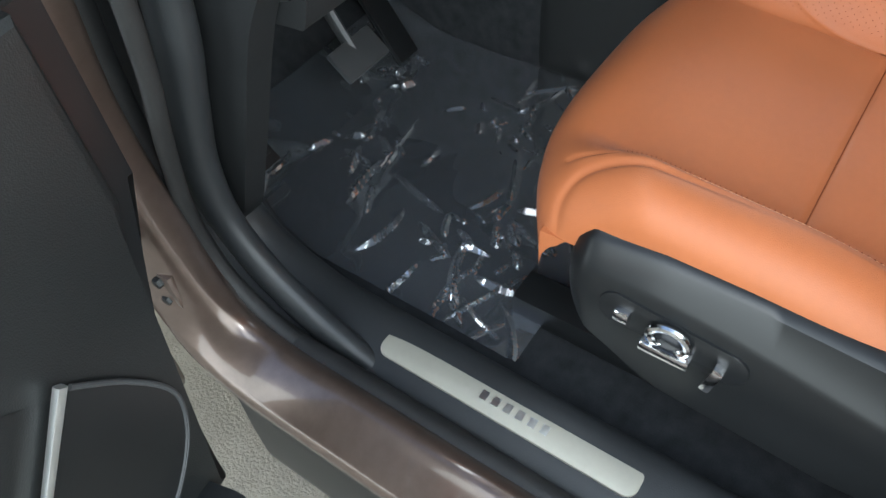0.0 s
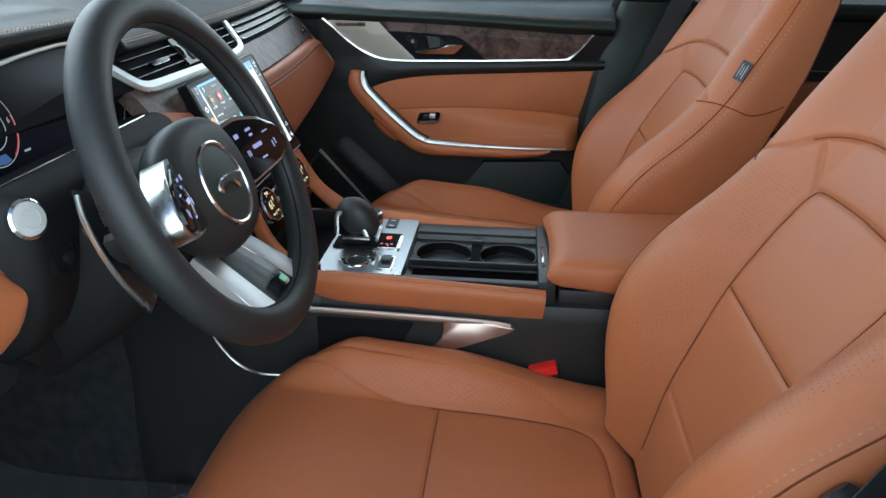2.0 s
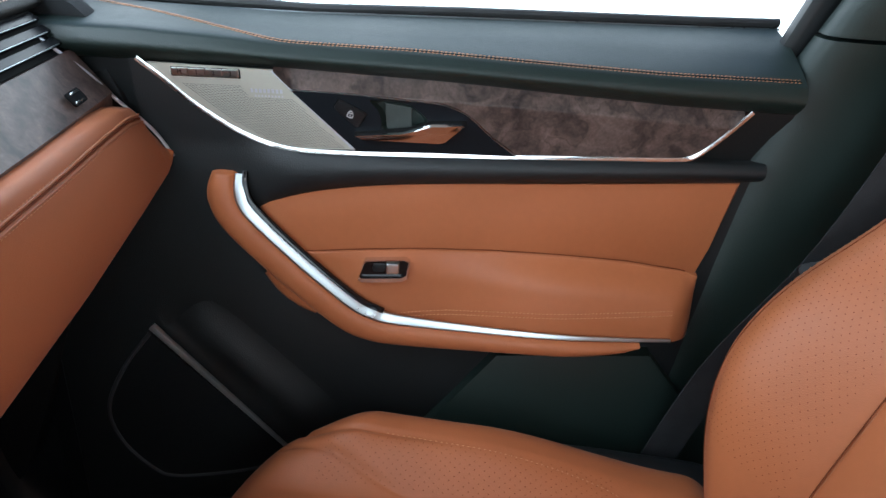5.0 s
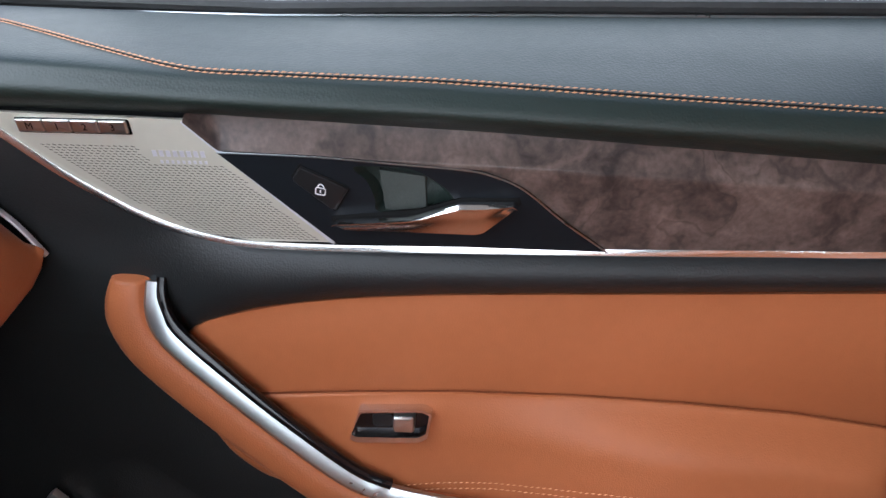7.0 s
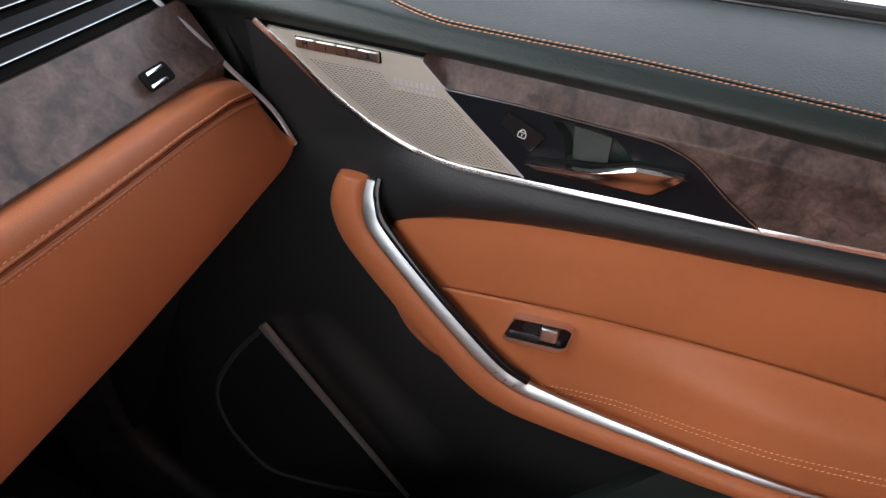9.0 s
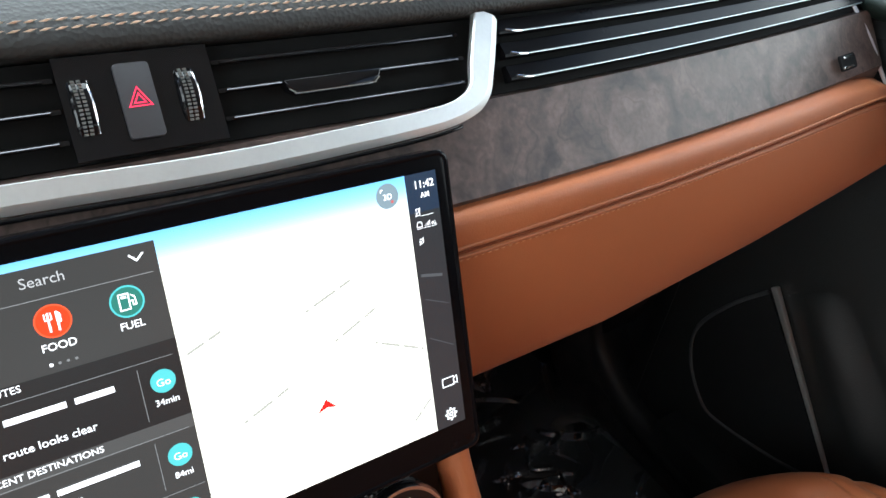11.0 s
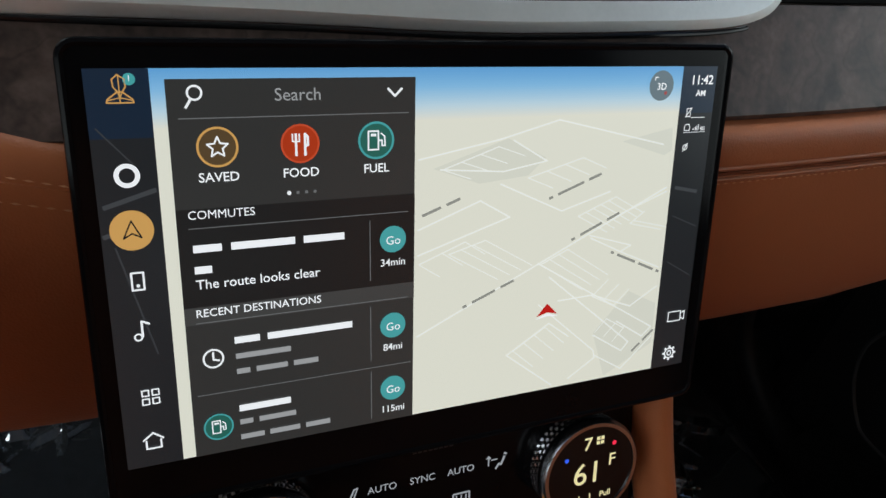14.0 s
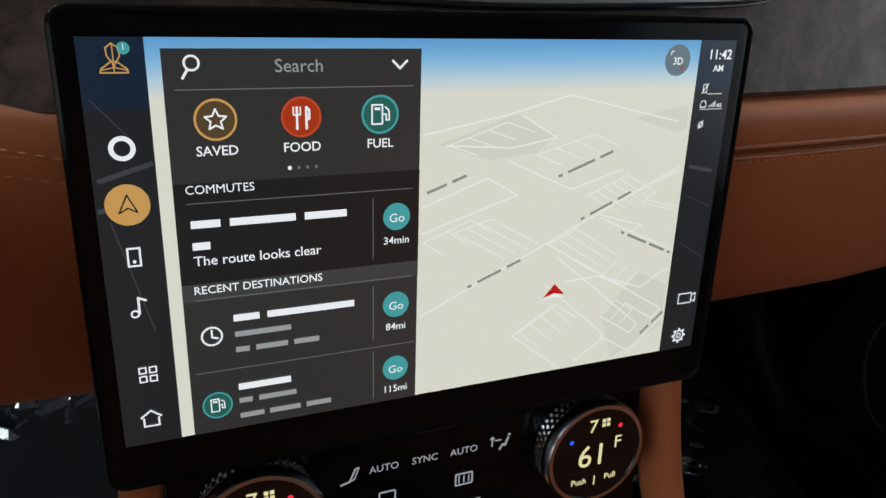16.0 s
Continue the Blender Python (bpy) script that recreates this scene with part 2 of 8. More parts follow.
def film_material(milky=0.0):
    """Clear wrinkled plastic film: mostly see-through, with a sharp gloss."""
    m = bpy.data.materials.new("clear_plastic_film")
    m.use_nodes = True
    n, l = m.node_tree.nodes, m.node_tree.links
    out = n["Material Output"]
    n.remove(n["Principled BSDF"])
    tr, gl, mix = n.new("ShaderNodeBsdfTransparent"), n.new("ShaderNodeBsdfGlossy"), n.new("ShaderNodeMixShader")
    tr.inputs["Color"].default_value = (0.95, 0.96, 0.98, 1)
    gl.inputs["Roughness"].default_value = 0.06
    fr = n.new("ShaderNodeFresnel")
    fr.inputs["IOR"].default_value = 2.6
    l.new(fr.outputs[0], mix.inputs[0])
    l.new(tr.outputs[0], mix.inputs[1])
    l.new(gl.outputs[0], mix.inputs[2])
    if milky:
        df, mix2 = n.new("ShaderNodeBsdfDiffuse"), n.new("ShaderNodeMixShader")
        df.inputs["Color"].default_value = (0.55, 0.60, 0.68, 1)
        mix2.inputs[0].default_value = milky
        l.new(mix.outputs[0], mix2.inputs[1])
        l.new(df.outputs[0], mix2.inputs[2])
        mix = mix2
    l.new(mix.outputs[0], out.inputs["Surface"])
    return m


def tint_material():
    """Dark privacy glass."""
    m = film_material()
    m.name = "dark_tinted_glass"
    n = m.node_tree.nodes
    n["Transparent BSDF"].inputs["Color"].default_value = (0.05, 0.055, 0.055, 1)
    n["Glossy BSDF"].inputs["Roughness"].default_value = 0.02
    n["Fresnel"].inputs["IOR"].default_value = 1.45
    return m


def ground_material():
    m = shader("beige_asphalt", (0.30, 0.265, 0.215), 0.9, spec=0.2, grain=9, grain_amt=0.18, bump=0.9, bump_scale=180)
    return m


WOOD, FILM, GROUND, TINT = wood_material(), film_material(0.09), ground_material(), tint_material()

# ---- geometry helpers ----
HOME = {}


def join(*geos):
    """Several (vertices, faces) in one."""
    v, f = [], []
    for a, b in geos:
        k = len(v)
        v.extend(tuple(map(float, p)) for p in a)
        f.extend(tuple(i + k for i in face) for face in b)
    return v, f


def moved(geo, m):
    return [tuple(m @ Vector(p)) for p in geo[0]], geo[1]


def from_bm(bm):
    bm.verts.index_update()
    g = [tuple(v.co) for v in bm.verts], [tuple(v.index for v in f.verts) for f in bm.faces]
    bm.free()
    return g


def thing(name, place, label, category, group="", kind=""):
    ob = new(name)
    ob.empty_display_size = 0.02
    ob.location = place
    HOME[ob.name] = Vector(place)
    return tagged(ob, label, category, group, kind)


def part(name, geo, material, parent=None, label="", sharp=35, category="", group="", kind=""):
    """One mesh object from (vertices, faces) in world places, under a thing or part, or top level."""
    v = np.array(geo[0], float)
    mid = (v.min(0) + v.max(0)) / 2
    if parent is None:
        mid[2] = v[:, 2].min()
    me = bpy.data.meshes.new(name)
    me.from_pydata((v - mid).tolist(), [], geo[1])
    me.materials.append(material)
    me.update()
    bm = bmesh.new()
    bm.from_mesh(me)
    bmesh.ops.recalc_face_normals(bm, faces=bm.faces)
    bm.to_mesh(me)
    bm.free()
    me.shade_smooth()
    me.set_sharp_from_angle(angle=radians(sharp))
    ob = new(name, me)
    here = Vector(mid)
    ob.location = here
    if parent is not None:
        ob.parent = parent
        ob.location = here - HOME[parent.name]
    HOME[ob.name] = here
    return tagged(ob, label, category, group, kind)


def smooth_line(pts, n=8, closed=False):
    """Catmull-Rom through the points."""
    p = [np.array(q, float) for q in pts]
    k = len(p)
    out = []
    for i in range(k if closed else k - 1):
        a, b, c, d = (p[(i + j) % k] if closed else p[min(max(i + j, 0), k - 1)] for j in (-1, 0, 1, 2))
        for s in range(n):
            t = s / n
            out.append(0.5 * (2 * b + (c - a) * t + (2 * a - 5 * b + 4 * c - d) * t**2 + (3 * b - a - 3 * c + d) * t**3))
    if not closed:
        out.append(p[-1])
    return out


def even(pts, step, closed=False):
    """The polyline resampled at even steps."""
    p = np.array(pts, float)
    if closed:
        p = np.vstack([p, p[:1]])
    d = np.r_[0, np.cumsum(np.linalg.norm(np.diff(p, axis=0), axis=1))]
    n = max(2, int(round(d[-1] / step)))
    s = np.linspace(0, d[-1], n + 1)
    if closed:
        s = s[:-1]
    return np.stack([np.interp(s, d, p[:, i]) for i in range(p.shape[1])], 1)


def box(c, size, bev=0.002, m=None, seg=2):
    bm = bmesh.new()
    bmesh.ops.create_cube(bm, size=1.0)
    bmesh.ops.scale(bm, vec=size, verts=bm.verts)
    if bev:
        bmesh.ops.bevel(bm, geom=bm.edges[:], offset=bev, segments=seg, profile=0.7, affect="EDGES")
    bmesh.ops.transform(bm, matrix=Matrix.Translation(c) @ (m or Matrix()), verts=bm.verts)
    return from_bm(bm)


def prism(outline, h0, h1, m=None, bev=0.001, seg=2, top_only=True):
    """A plate with that outline in its own plane, from h0 to h1, its upper rim rounded."""
    bm = bmesh.new()
    lo = [bm.verts.new((x, y, h0)) for x, y in outline]
    hi = [bm.verts.new((x, y, h1)) for x, y in outline]
    k = len(outline)
    bm.faces.new(lo[::-1])
    bm.faces.new(hi)
    for i in range(k):
        bm.faces.new((lo[i], lo[(i + 1) % k], hi[(i + 1) % k], hi[i]))
    bm.edges.ensure_lookup_table()
    if bev:
        rim = [e for e in bm.edges if all(abs(v.co.z - h1) < 1e-9 for v in e.verts)]
        bmesh.ops.bevel(bm, geom=rim, offset=bev, segments=seg, profile=0.6, affect="EDGES")
    if m is not None:
        bmesh.ops.transform(bm, matrix=m, verts=bm.verts)
    return from_bm(bm)


def rounded(w, h, r, n=5, cx=0.0, cy=0.0):
    """A rounded rectangle's outline."""
    out = []
    for sx, sy, a0 in ((1, 1, 0), (-1, 1, 90), (-1, -1, 180), (1, -1, 270)):
        for i in range(n + 1):
            a = radians(a0 + 90 * i / n)
            out.append((cx + sx * (w / 2 - r) + r * math.cos(a), cy + sy * (h / 2 - r) + r * math.sin(a)))
    return out


def lathe(profile, n=40, m=None, cap=True):
    """A turned body: (radius, height) rows round the z axis."""
    v, f = [], []
    for r, z in profile:
        v += [(r * math.cos(2 * math.pi * i / n), r * math.sin(2 * math.pi * i / n), z) for i in range(n)]
    for j in range(len(profile) - 1):
        for i in range(n):
            f.append((j * n + i, j * n + (i + 1) % n, (j + 1) * n + (i + 1) % n, (j + 1) * n + i))
    if cap:
        f.append(tuple(range(n))[::-1])
        f.append(tuple((len(profile) - 1) * n + i for i in range(n)))
    return moved((v, f), m) if m is not None else (v, f)


def sheet(rows, closed_u=False, closed_v=False):
    """Quads over a grid of points, rows[i][j]."""
    p = np.array(rows, float)
    nu, nv = p.shape[:2]
    f = []
    for i in range(nu if closed_u else nu - 1):
        for j in range(nv if closed_v else nv - 1):
            a, b = (i + 1) % nu, (j + 1) % nv
            f.append((i * nv + j, i * nv + b, a * nv + b, a * nv + j))
    return p.reshape(-1, 3).tolist(), f


def tube_rows(rows):
    """A skin over closed sections with both ends capped."""
    v, f = sheet(rows, closed_v=True)
    nu, nv = len(rows), len(rows[0])
    f.append(tuple(range(nv))[::-1])
    f.append(tuple((nu - 1) * nv + j for j in range(nv)))
    return v, f


def sweep(path, profile, up=(0, 0, 1), closed=False, ends=None):
    """A profile of (side, up) pairs drawn along a path. up: one direction or one per point. ends: scale per point."""
    p = np.array(path, float)
    n = len(p)
    u = np.array(up, float)
    u = np.tile(u, (n, 1)) if u.ndim == 1 else u
    t = np.roll(p, -1, 0) - np.roll(p, 1, 0) if closed else np.gradient(p, axis=0)
    t /= np.linalg.norm(t, axis=1)[:, None]
    side = np.cross(t, u)
    side /= np.linalg.norm(side, axis=1)[:, None]
    top = np.cross(side, t)
    sc = np.ones(n) if ends is None else np.array(ends, float)
    rows = [[p[i] + sc[i] * (a * side[i] + b * top[i]) for a, b in profile] for i in range(n)]
    if closed:
        return sheet(rows, closed_u=True, closed_v=True)
    return tube_rows(rows)


def ring_profile(a, b, n=12, power=2.0):
    """A superellipse as a sweep's profile."""
    out = []
    for i in range(n):
        c, s = math.cos(2 * math.pi * i / n), math.sin(2 * math.pi * i / n)
        out.append((a * math.copysign(abs(c) ** (2 / power), c), b * math.copysign(abs(s) ** (2 / power), s)))
    return out


def stitches(path, normals, length=0.0044, gap=0.0018, r=0.0009, lift=0.0006, slant=0.0):
    """A row of single raised threads along a path, each turned a little across it by slant."""
    p = np.array(path, float)
    nn = np.array(normals, float)
    nn = np.tile(nn, (len(p), 1)) if nn.ndim == 1 else nn
    d = np.r_[0, np.cumsum(np.linalg.norm(np.diff(p, axis=0), axis=1))]
    v, f = [], []
    s = 0.0
    while s + length < d[-1]:
        a, b = (np.array([np.interp(q, d, p[:, i]) for i in range(3)]) for q in (s, s + length))
        w = np.array([np.interp(s, d, nn[:, i]) for i in range(3)])
        w /= np.linalg.norm(w)
        t = (b - a) / np.linalg.norm(b - a)
        side = np.cross(w, t)
        a, b = a - side * slant, b + side * slant
        k = len(v)
        mid = (a + b) / 2
        v += [a + w * lift, mid + side * r + w * lift, b + w * lift, mid - side * r + w * lift, mid + w * (lift + r * 1.3)]
        f += [(k, k + 1, k + 4), (k + 1, k + 2, k + 4), (k + 2, k + 3, k + 4), (k + 3, k, k + 4), (k + 3, k + 2, k + 1, k)]
        s += length + gap
    return [tuple(x) for x in v], f


def frame_on(o, right, up):
    """A pose whose x, y and z are right, up and their cross product, at o."""
    x = Vector(right).normalized()
    z = x.cross(Vector(up)).normalized()
    y = z.cross(x)
    return Matrix.Translation(o) @ Matrix((x, y, z)).transposed().to_4x4()


def lettering(text, size, m, align="LEFT", depth=0.0001, bold=0.0):
    """The built-in font as (vertices, faces), its baseline at m's origin, in m's x-y plane."""
    cu = bpy.data.curves.new("letters", "FONT")
    cu.body, cu.size, cu.align_x, cu.extrude, cu.resolution_u, cu.offset = text, size, align, depth, 3, bold
    ob = bpy.data.objects.new("letters", cu)
    scene.collection.objects.link(ob)
    me = bpy.data.meshes.new_from_object(ob.evaluated_get(bpy.context.evaluated_depsgraph_get()))
    g = [tuple(m @ v.co) for v in me.vertices], [tuple(p.vertices) for p in me.polygons]
    bpy.data.objects.remove(ob)
    bpy.data.curves.remove(cu)
    bpy.data.meshes.remove(me)
    return g


def smoothstep(a, b, x):
    t = np.clip((x - a) / (b - a), 0, 1)
    return t * t * (3 - 2 * t)

# ---- ground and body shell ----
GZ = -0.06
g = []
for i in range(41):
    row = []
    for j in range(41):
        x, y = (abs(k - 20) ** 2.6 / 20**2.6 * 400 * (1 if k > 20 else -1) for k in (i, j))
        row.append((x, y, GZ + 0.004 * noise.noise((x * 0.6, y * 0.6, 0))))
    g.append(row)
part("ground", sheet(g), GROUND, None, "beige sunlit asphalt ground", kind="structure", category="ground")

# white glowing ring added round the car: the pale outside, and light for reflections
BACKDROP_GLOW = glow("white_backdrop_glow", (0.93, 1.0, 0.98), 1.7)
arc = [(4.8 * math.sin(radians(a)), 4.8 * math.cos(radians(a))) for a in np.linspace(0, 360, 73)]
part("backdrop", sheet([[(x, y, z) for x, y in arc] for z in (GZ + 0.01, 0.8, 1.6, 2.4, 3.3)]), BACKDROP_GLOW, None, "added glowing white ring for the bright outside", kind="structure", category="backdrop")

# floor pan, firewall, tunnel
floor = part("floor", join(box((0, -0.55, 0.33), (1.44, 2.5, 0.05), 0.004)), CARPET, None, "dark charcoal carpeted car floor", kind="structure", category="floor")
toe = sheet([[(x, y, z) for x in np.linspace(-0.70, 0.70, 12)] for y, z in smooth_line([(0.36, 0.352), (0.46, 0.38), (0.56, 0.50), (0.60, 0.75), (0.60, 1.02)], 5)] + [[(x, 0.66, z) for x in np.linspace(-0.70, 0.70, 12)] for z in (1.02, 0.33)])
part("wall_firewall", toe, CARPET, None, "dark carpeted toe board and firewall", kind="structure", category="wall")
part("floor_tunnel", tube_rows([[(-0.118, y, 0.345), (-0.127, y, 0.60), (-0.118, y, 0.70), (0.118, y, 0.70), (0.127, y, 0.60), (0.118, y, 0.345)] for y in np.linspace(0.0, 0.60, 8)]), CARPET, None, "dark carpeted centre tunnel", kind="structure", category="floor")
for s in (-1, 1):
    rows = []
    for y in np.linspace(0.26, 0.62, 14):
        x = 0.715 + 0.02 * math.sin((y - 0.26) * 6)
        rows.append([(s * (x - 0.012), y, 0.345), (s * (x - 0.016), y, 0.52), (s * (x - 0.02), y, 0.90), (s * (x + 0.04), y, 0.90), (s * (x + 0.04), y, 0.345)])
    part("wall_footwell_side", tube_rows(rows), TRIM, None, "black plastic kick panel", kind="structure", category="wall")

part("wall_jamb", box((0.775, 0.41, 0.70), (0.03, 0.41, 0.72), 0.006), TRIM, None, "black inner door jamb", kind="structure", category="wall")
# sills: painted outer, rubber seal, inner cover
for s in (-1, 1):
    jamb = smooth_line([(s * 0.845, -1.9, 0.395), (s * 0.845, -0.3, 0.395), (s * 0.845, 0.0, 0.395), (s * 0.845, 0.13, 0.400), (s * 0.845, 0.205, 0.45), (s * 0.842, 0.245, 0.56), (s * 0.840, 0.262, 0.70), (s * 0.835, 0.255, 0.85), (s * 0.82, 0.24, 1.0), (s * 0.79, 0.28, 1.12)], 8)
    part("sill_outer", sweep(jamb, ring_profile(0.045, 0.030, 16, 3.2), (s * 0.55, 0, 0.85)), PAINT, None, "brown metallic painted door sill and jamb", kind="structure", category="trim", sharp=60)
    low = [(s * 0.845, y, 0.24) for y in np.linspace(0.18, -1.9, 6)]
    part("sill_lower", sweep(low, ring_profile(0.028, 0.13, 16, 4)), SMOOTH, None, "black plastic rocker cover", kind="structure", category="trim", sharp=60)
    seal = [(x - s * 0.042, y + 0.012, z + 0.006) for x, y, z in jamb]
    part("door_seal", sweep(seal, ring_profile(0.022, 0.019, 16, 2.4), (s * 0.7, 0, 0.7)), RUBBER, None, "black rubber door seal", kind="structure", category="trim", sharp=60)
    cover = smooth_line([(s * 0.735, -1.9, 0.378), (s * 0.735, -0.3, 0.378), (s * 0.735, 0.05, 0.380), (s * 0.735, 0.17, 0.392), (s * 0.735, 0.27, 0.45), (s * 0.732, 0.315, 0.56), (s * 0.728, 0.315, 0.70), (s * 0.722, 0.30, 0.85), (s * 0.715, 0.30, 1.0)], 8)
    part("sill_cover", sweep(cover, ring_profile(0.056, 0.026, 16, 3.0), (s * 0.25, -0.2, 1.0)), TRIM, None, "black plastic inner sill cover", kind="structure", category="trim", sharp=60)
    part("sill_inner", sweep([(x - s * 0.055, y, z - 0.04) for x, y, z in cover if z < 0.6], ring_profile(0.02, 0.04, 12, 3), (s * 0.25, -0.2, 1.0)), CARPET, None, "carpeted inner sill", kind="structure", category="trim", sharp=60)
    fender = box((s * 0.92, 0.80, 0.62), (0.12, 0.95, 0.85), 0.05, None, 4)
    part("front_wing", fender, PAINT, None, "brown painted front wing", kind="structure", category="car body", sharp=60)
# moulded trim and rubber lip round the open driver's doorway
jamb_curve = smooth_line([(0.135, 1.07), (0.150, 0.979), (0.163, 0.89), (0.178, 0.807), (0.203, 0.727), (0.229, 0.633), (0.226, 0.546), (0.184, 0.473), (0.120, 0.422), (0.062, 0.392), (0.010, 0.362)], 8)
part("jamb_trim", sweep([(-0.762, y, z) for y, z in jamb_curve], ring_profile(0.026, 0.017, 16, 2.6), (-1, 0, 0)), TRIM, None, "black moulded doorway trim", kind="structure", category="trim", sharp=60)
lip_curve = smooth_line([(0.150, 1.06), (0.159, 0.933), (0.168, 0.859), (0.183, 0.780), (0.207, 0.696), (0.229, 0.586), (0.220, 0.510), (0.179, 0.453), (0.119, 0.418), (0.056, 0.402), (-0.10, 0.398), (-0.55, 0.398)], 8)
part("doorway_lip", sweep([(-0.800, y, z) for y, z in lip_curve], ring_profile(0.008, 0.011, 14), (-1, 0, 0)), RUBBER, None, "black rubber doorway lip", kind="structure", category="trim", sharp=60)
part("bonnet", sheet([[(x, y, z - 0.05 * (abs(x) / 0.86) ** 2.5) for x in np.linspace(-0.862, 0.862, 24)] for y, z in smooth_line([(0.74, 1.02), (0.80, 1.07), (1.0, 1.06), (1.2, 1.03), (1.27, 0.98), (1.285, 0.80), (1.28, 0.30)], 5)] + [[(x, 1.22, 0.30) for x in np.linspace(-0.862, 0.862, 24)], [(x, 0.80, 0.95) for x in np.linspace(-0.862, 0.862, 24)]]), PAINT, None, "brown painted bonnet and nose", kind="structure", category="car body", sharp=60)
tread = thing("sill_plate", (-0.733, -0.14, 0.397), "brushed aluminium tread plate on the driver's sill", "sill plate")
part("plate", prism(rounded(0.040, 0.34, 0.014), 0.0, 0.004, Matrix.Translation((-0.733, -0.145, 0.4035)), 0.0015), GRILLE, tread)
marks = [box((-0.733, -0.20 + 0.016 * k, 0.4078), (0.012, 0.009, 0.0004), 0) for k in range(6)]
part("plate_marking", join(*marks), SILVER, tread, "engraved bars")

# roof, pillars, glass frame
roof = prism([(a, b) for a, b in smooth_line([(-0.60, 0.0), (0.60, 0.0), (0.62, -1.0), (0.58, -2.1), (-0.58, -2.1), (-0.62, -1.0)], 4, True)], 1.60, 1.66, None, 0.03, 3)
part("ceiling", roof, HEADLINER, None, "grey cloth headliner and roof", kind="structure", category="ceiling")
for s in (-1, 1):
    part("pillar_front", sweep(smooth_line([(s * 0.70, 0.62, 1.10), (s * 0.66, 0.36, 1.34), (s * 0.60, -0.02, 1.60)], 6), ring_profile(0.035, 0.05, 12, 3)), SMOOTH, None, "black windscreen pillar", kind="structure", category="pillar")
    part("roof_rail", sweep(smooth_line([(s * 0.60, -0.02, 1.60), (s * 0.63, -0.8, 1.63), (s * 0.60, -2.0, 1.58)], 6), ring_profile(0.04, 0.04, 10, 3)), SMOOTH, None, "black roof rail trim", kind="structure", category="pillar")
    rear = prism([(-0.78, 0.36), (-0.78, 1.07), (-1.9, 1.07), (-1.9, 0.36)], -0.05, 0.05, frame_on((s * 0.80, 0, 0), (0, 1, 0), (0, 0, 1)), 0.02)
    rd = thing("rear_door", (s * 0.78, -1.3, 0.36), "closed black rear door with tan panel", "car door", "rear doors")
    part("door_card", rear, BLACK, rd)
    part("leather_insert", prism(rounded(0.55, 0.12, 0.03, 4, -1.15, 0.87), 0, 0.02, frame_on((s * 0.75, 0, 0), (0, -s, 0), (0, 0, 1)) @ Matrix.Diagonal((-s, 1, 1, 1)), 0.01), TAN, rd, "tan leather panel")
    part("armrest", sweep([(s * 0.73, y, 0.76) for y in np.linspace(-0.9, -1.45, 8)], ring_profile(0.035, 0.035, 12, 3)), TAN, rd, "tan armrest")
    part("chrome_strip", sweep([(s * 0.746, y, 0.955) for y in np.linspace(-0.82, -1.6, 8)], ring_profile(0.002, 0.002, 8)), CHROME, rd)
    rh = [(s * 0.735, -0.93, 0.985), (s * 0.730, -0.97, 0.985), (s * 0.730, -1.02, 0.995)]
    part("door_handle", sweep(smooth_line(rh, 5), ring_profile(0.004, 0.005, 8)), CHROME, rd, "chrome inner handle")
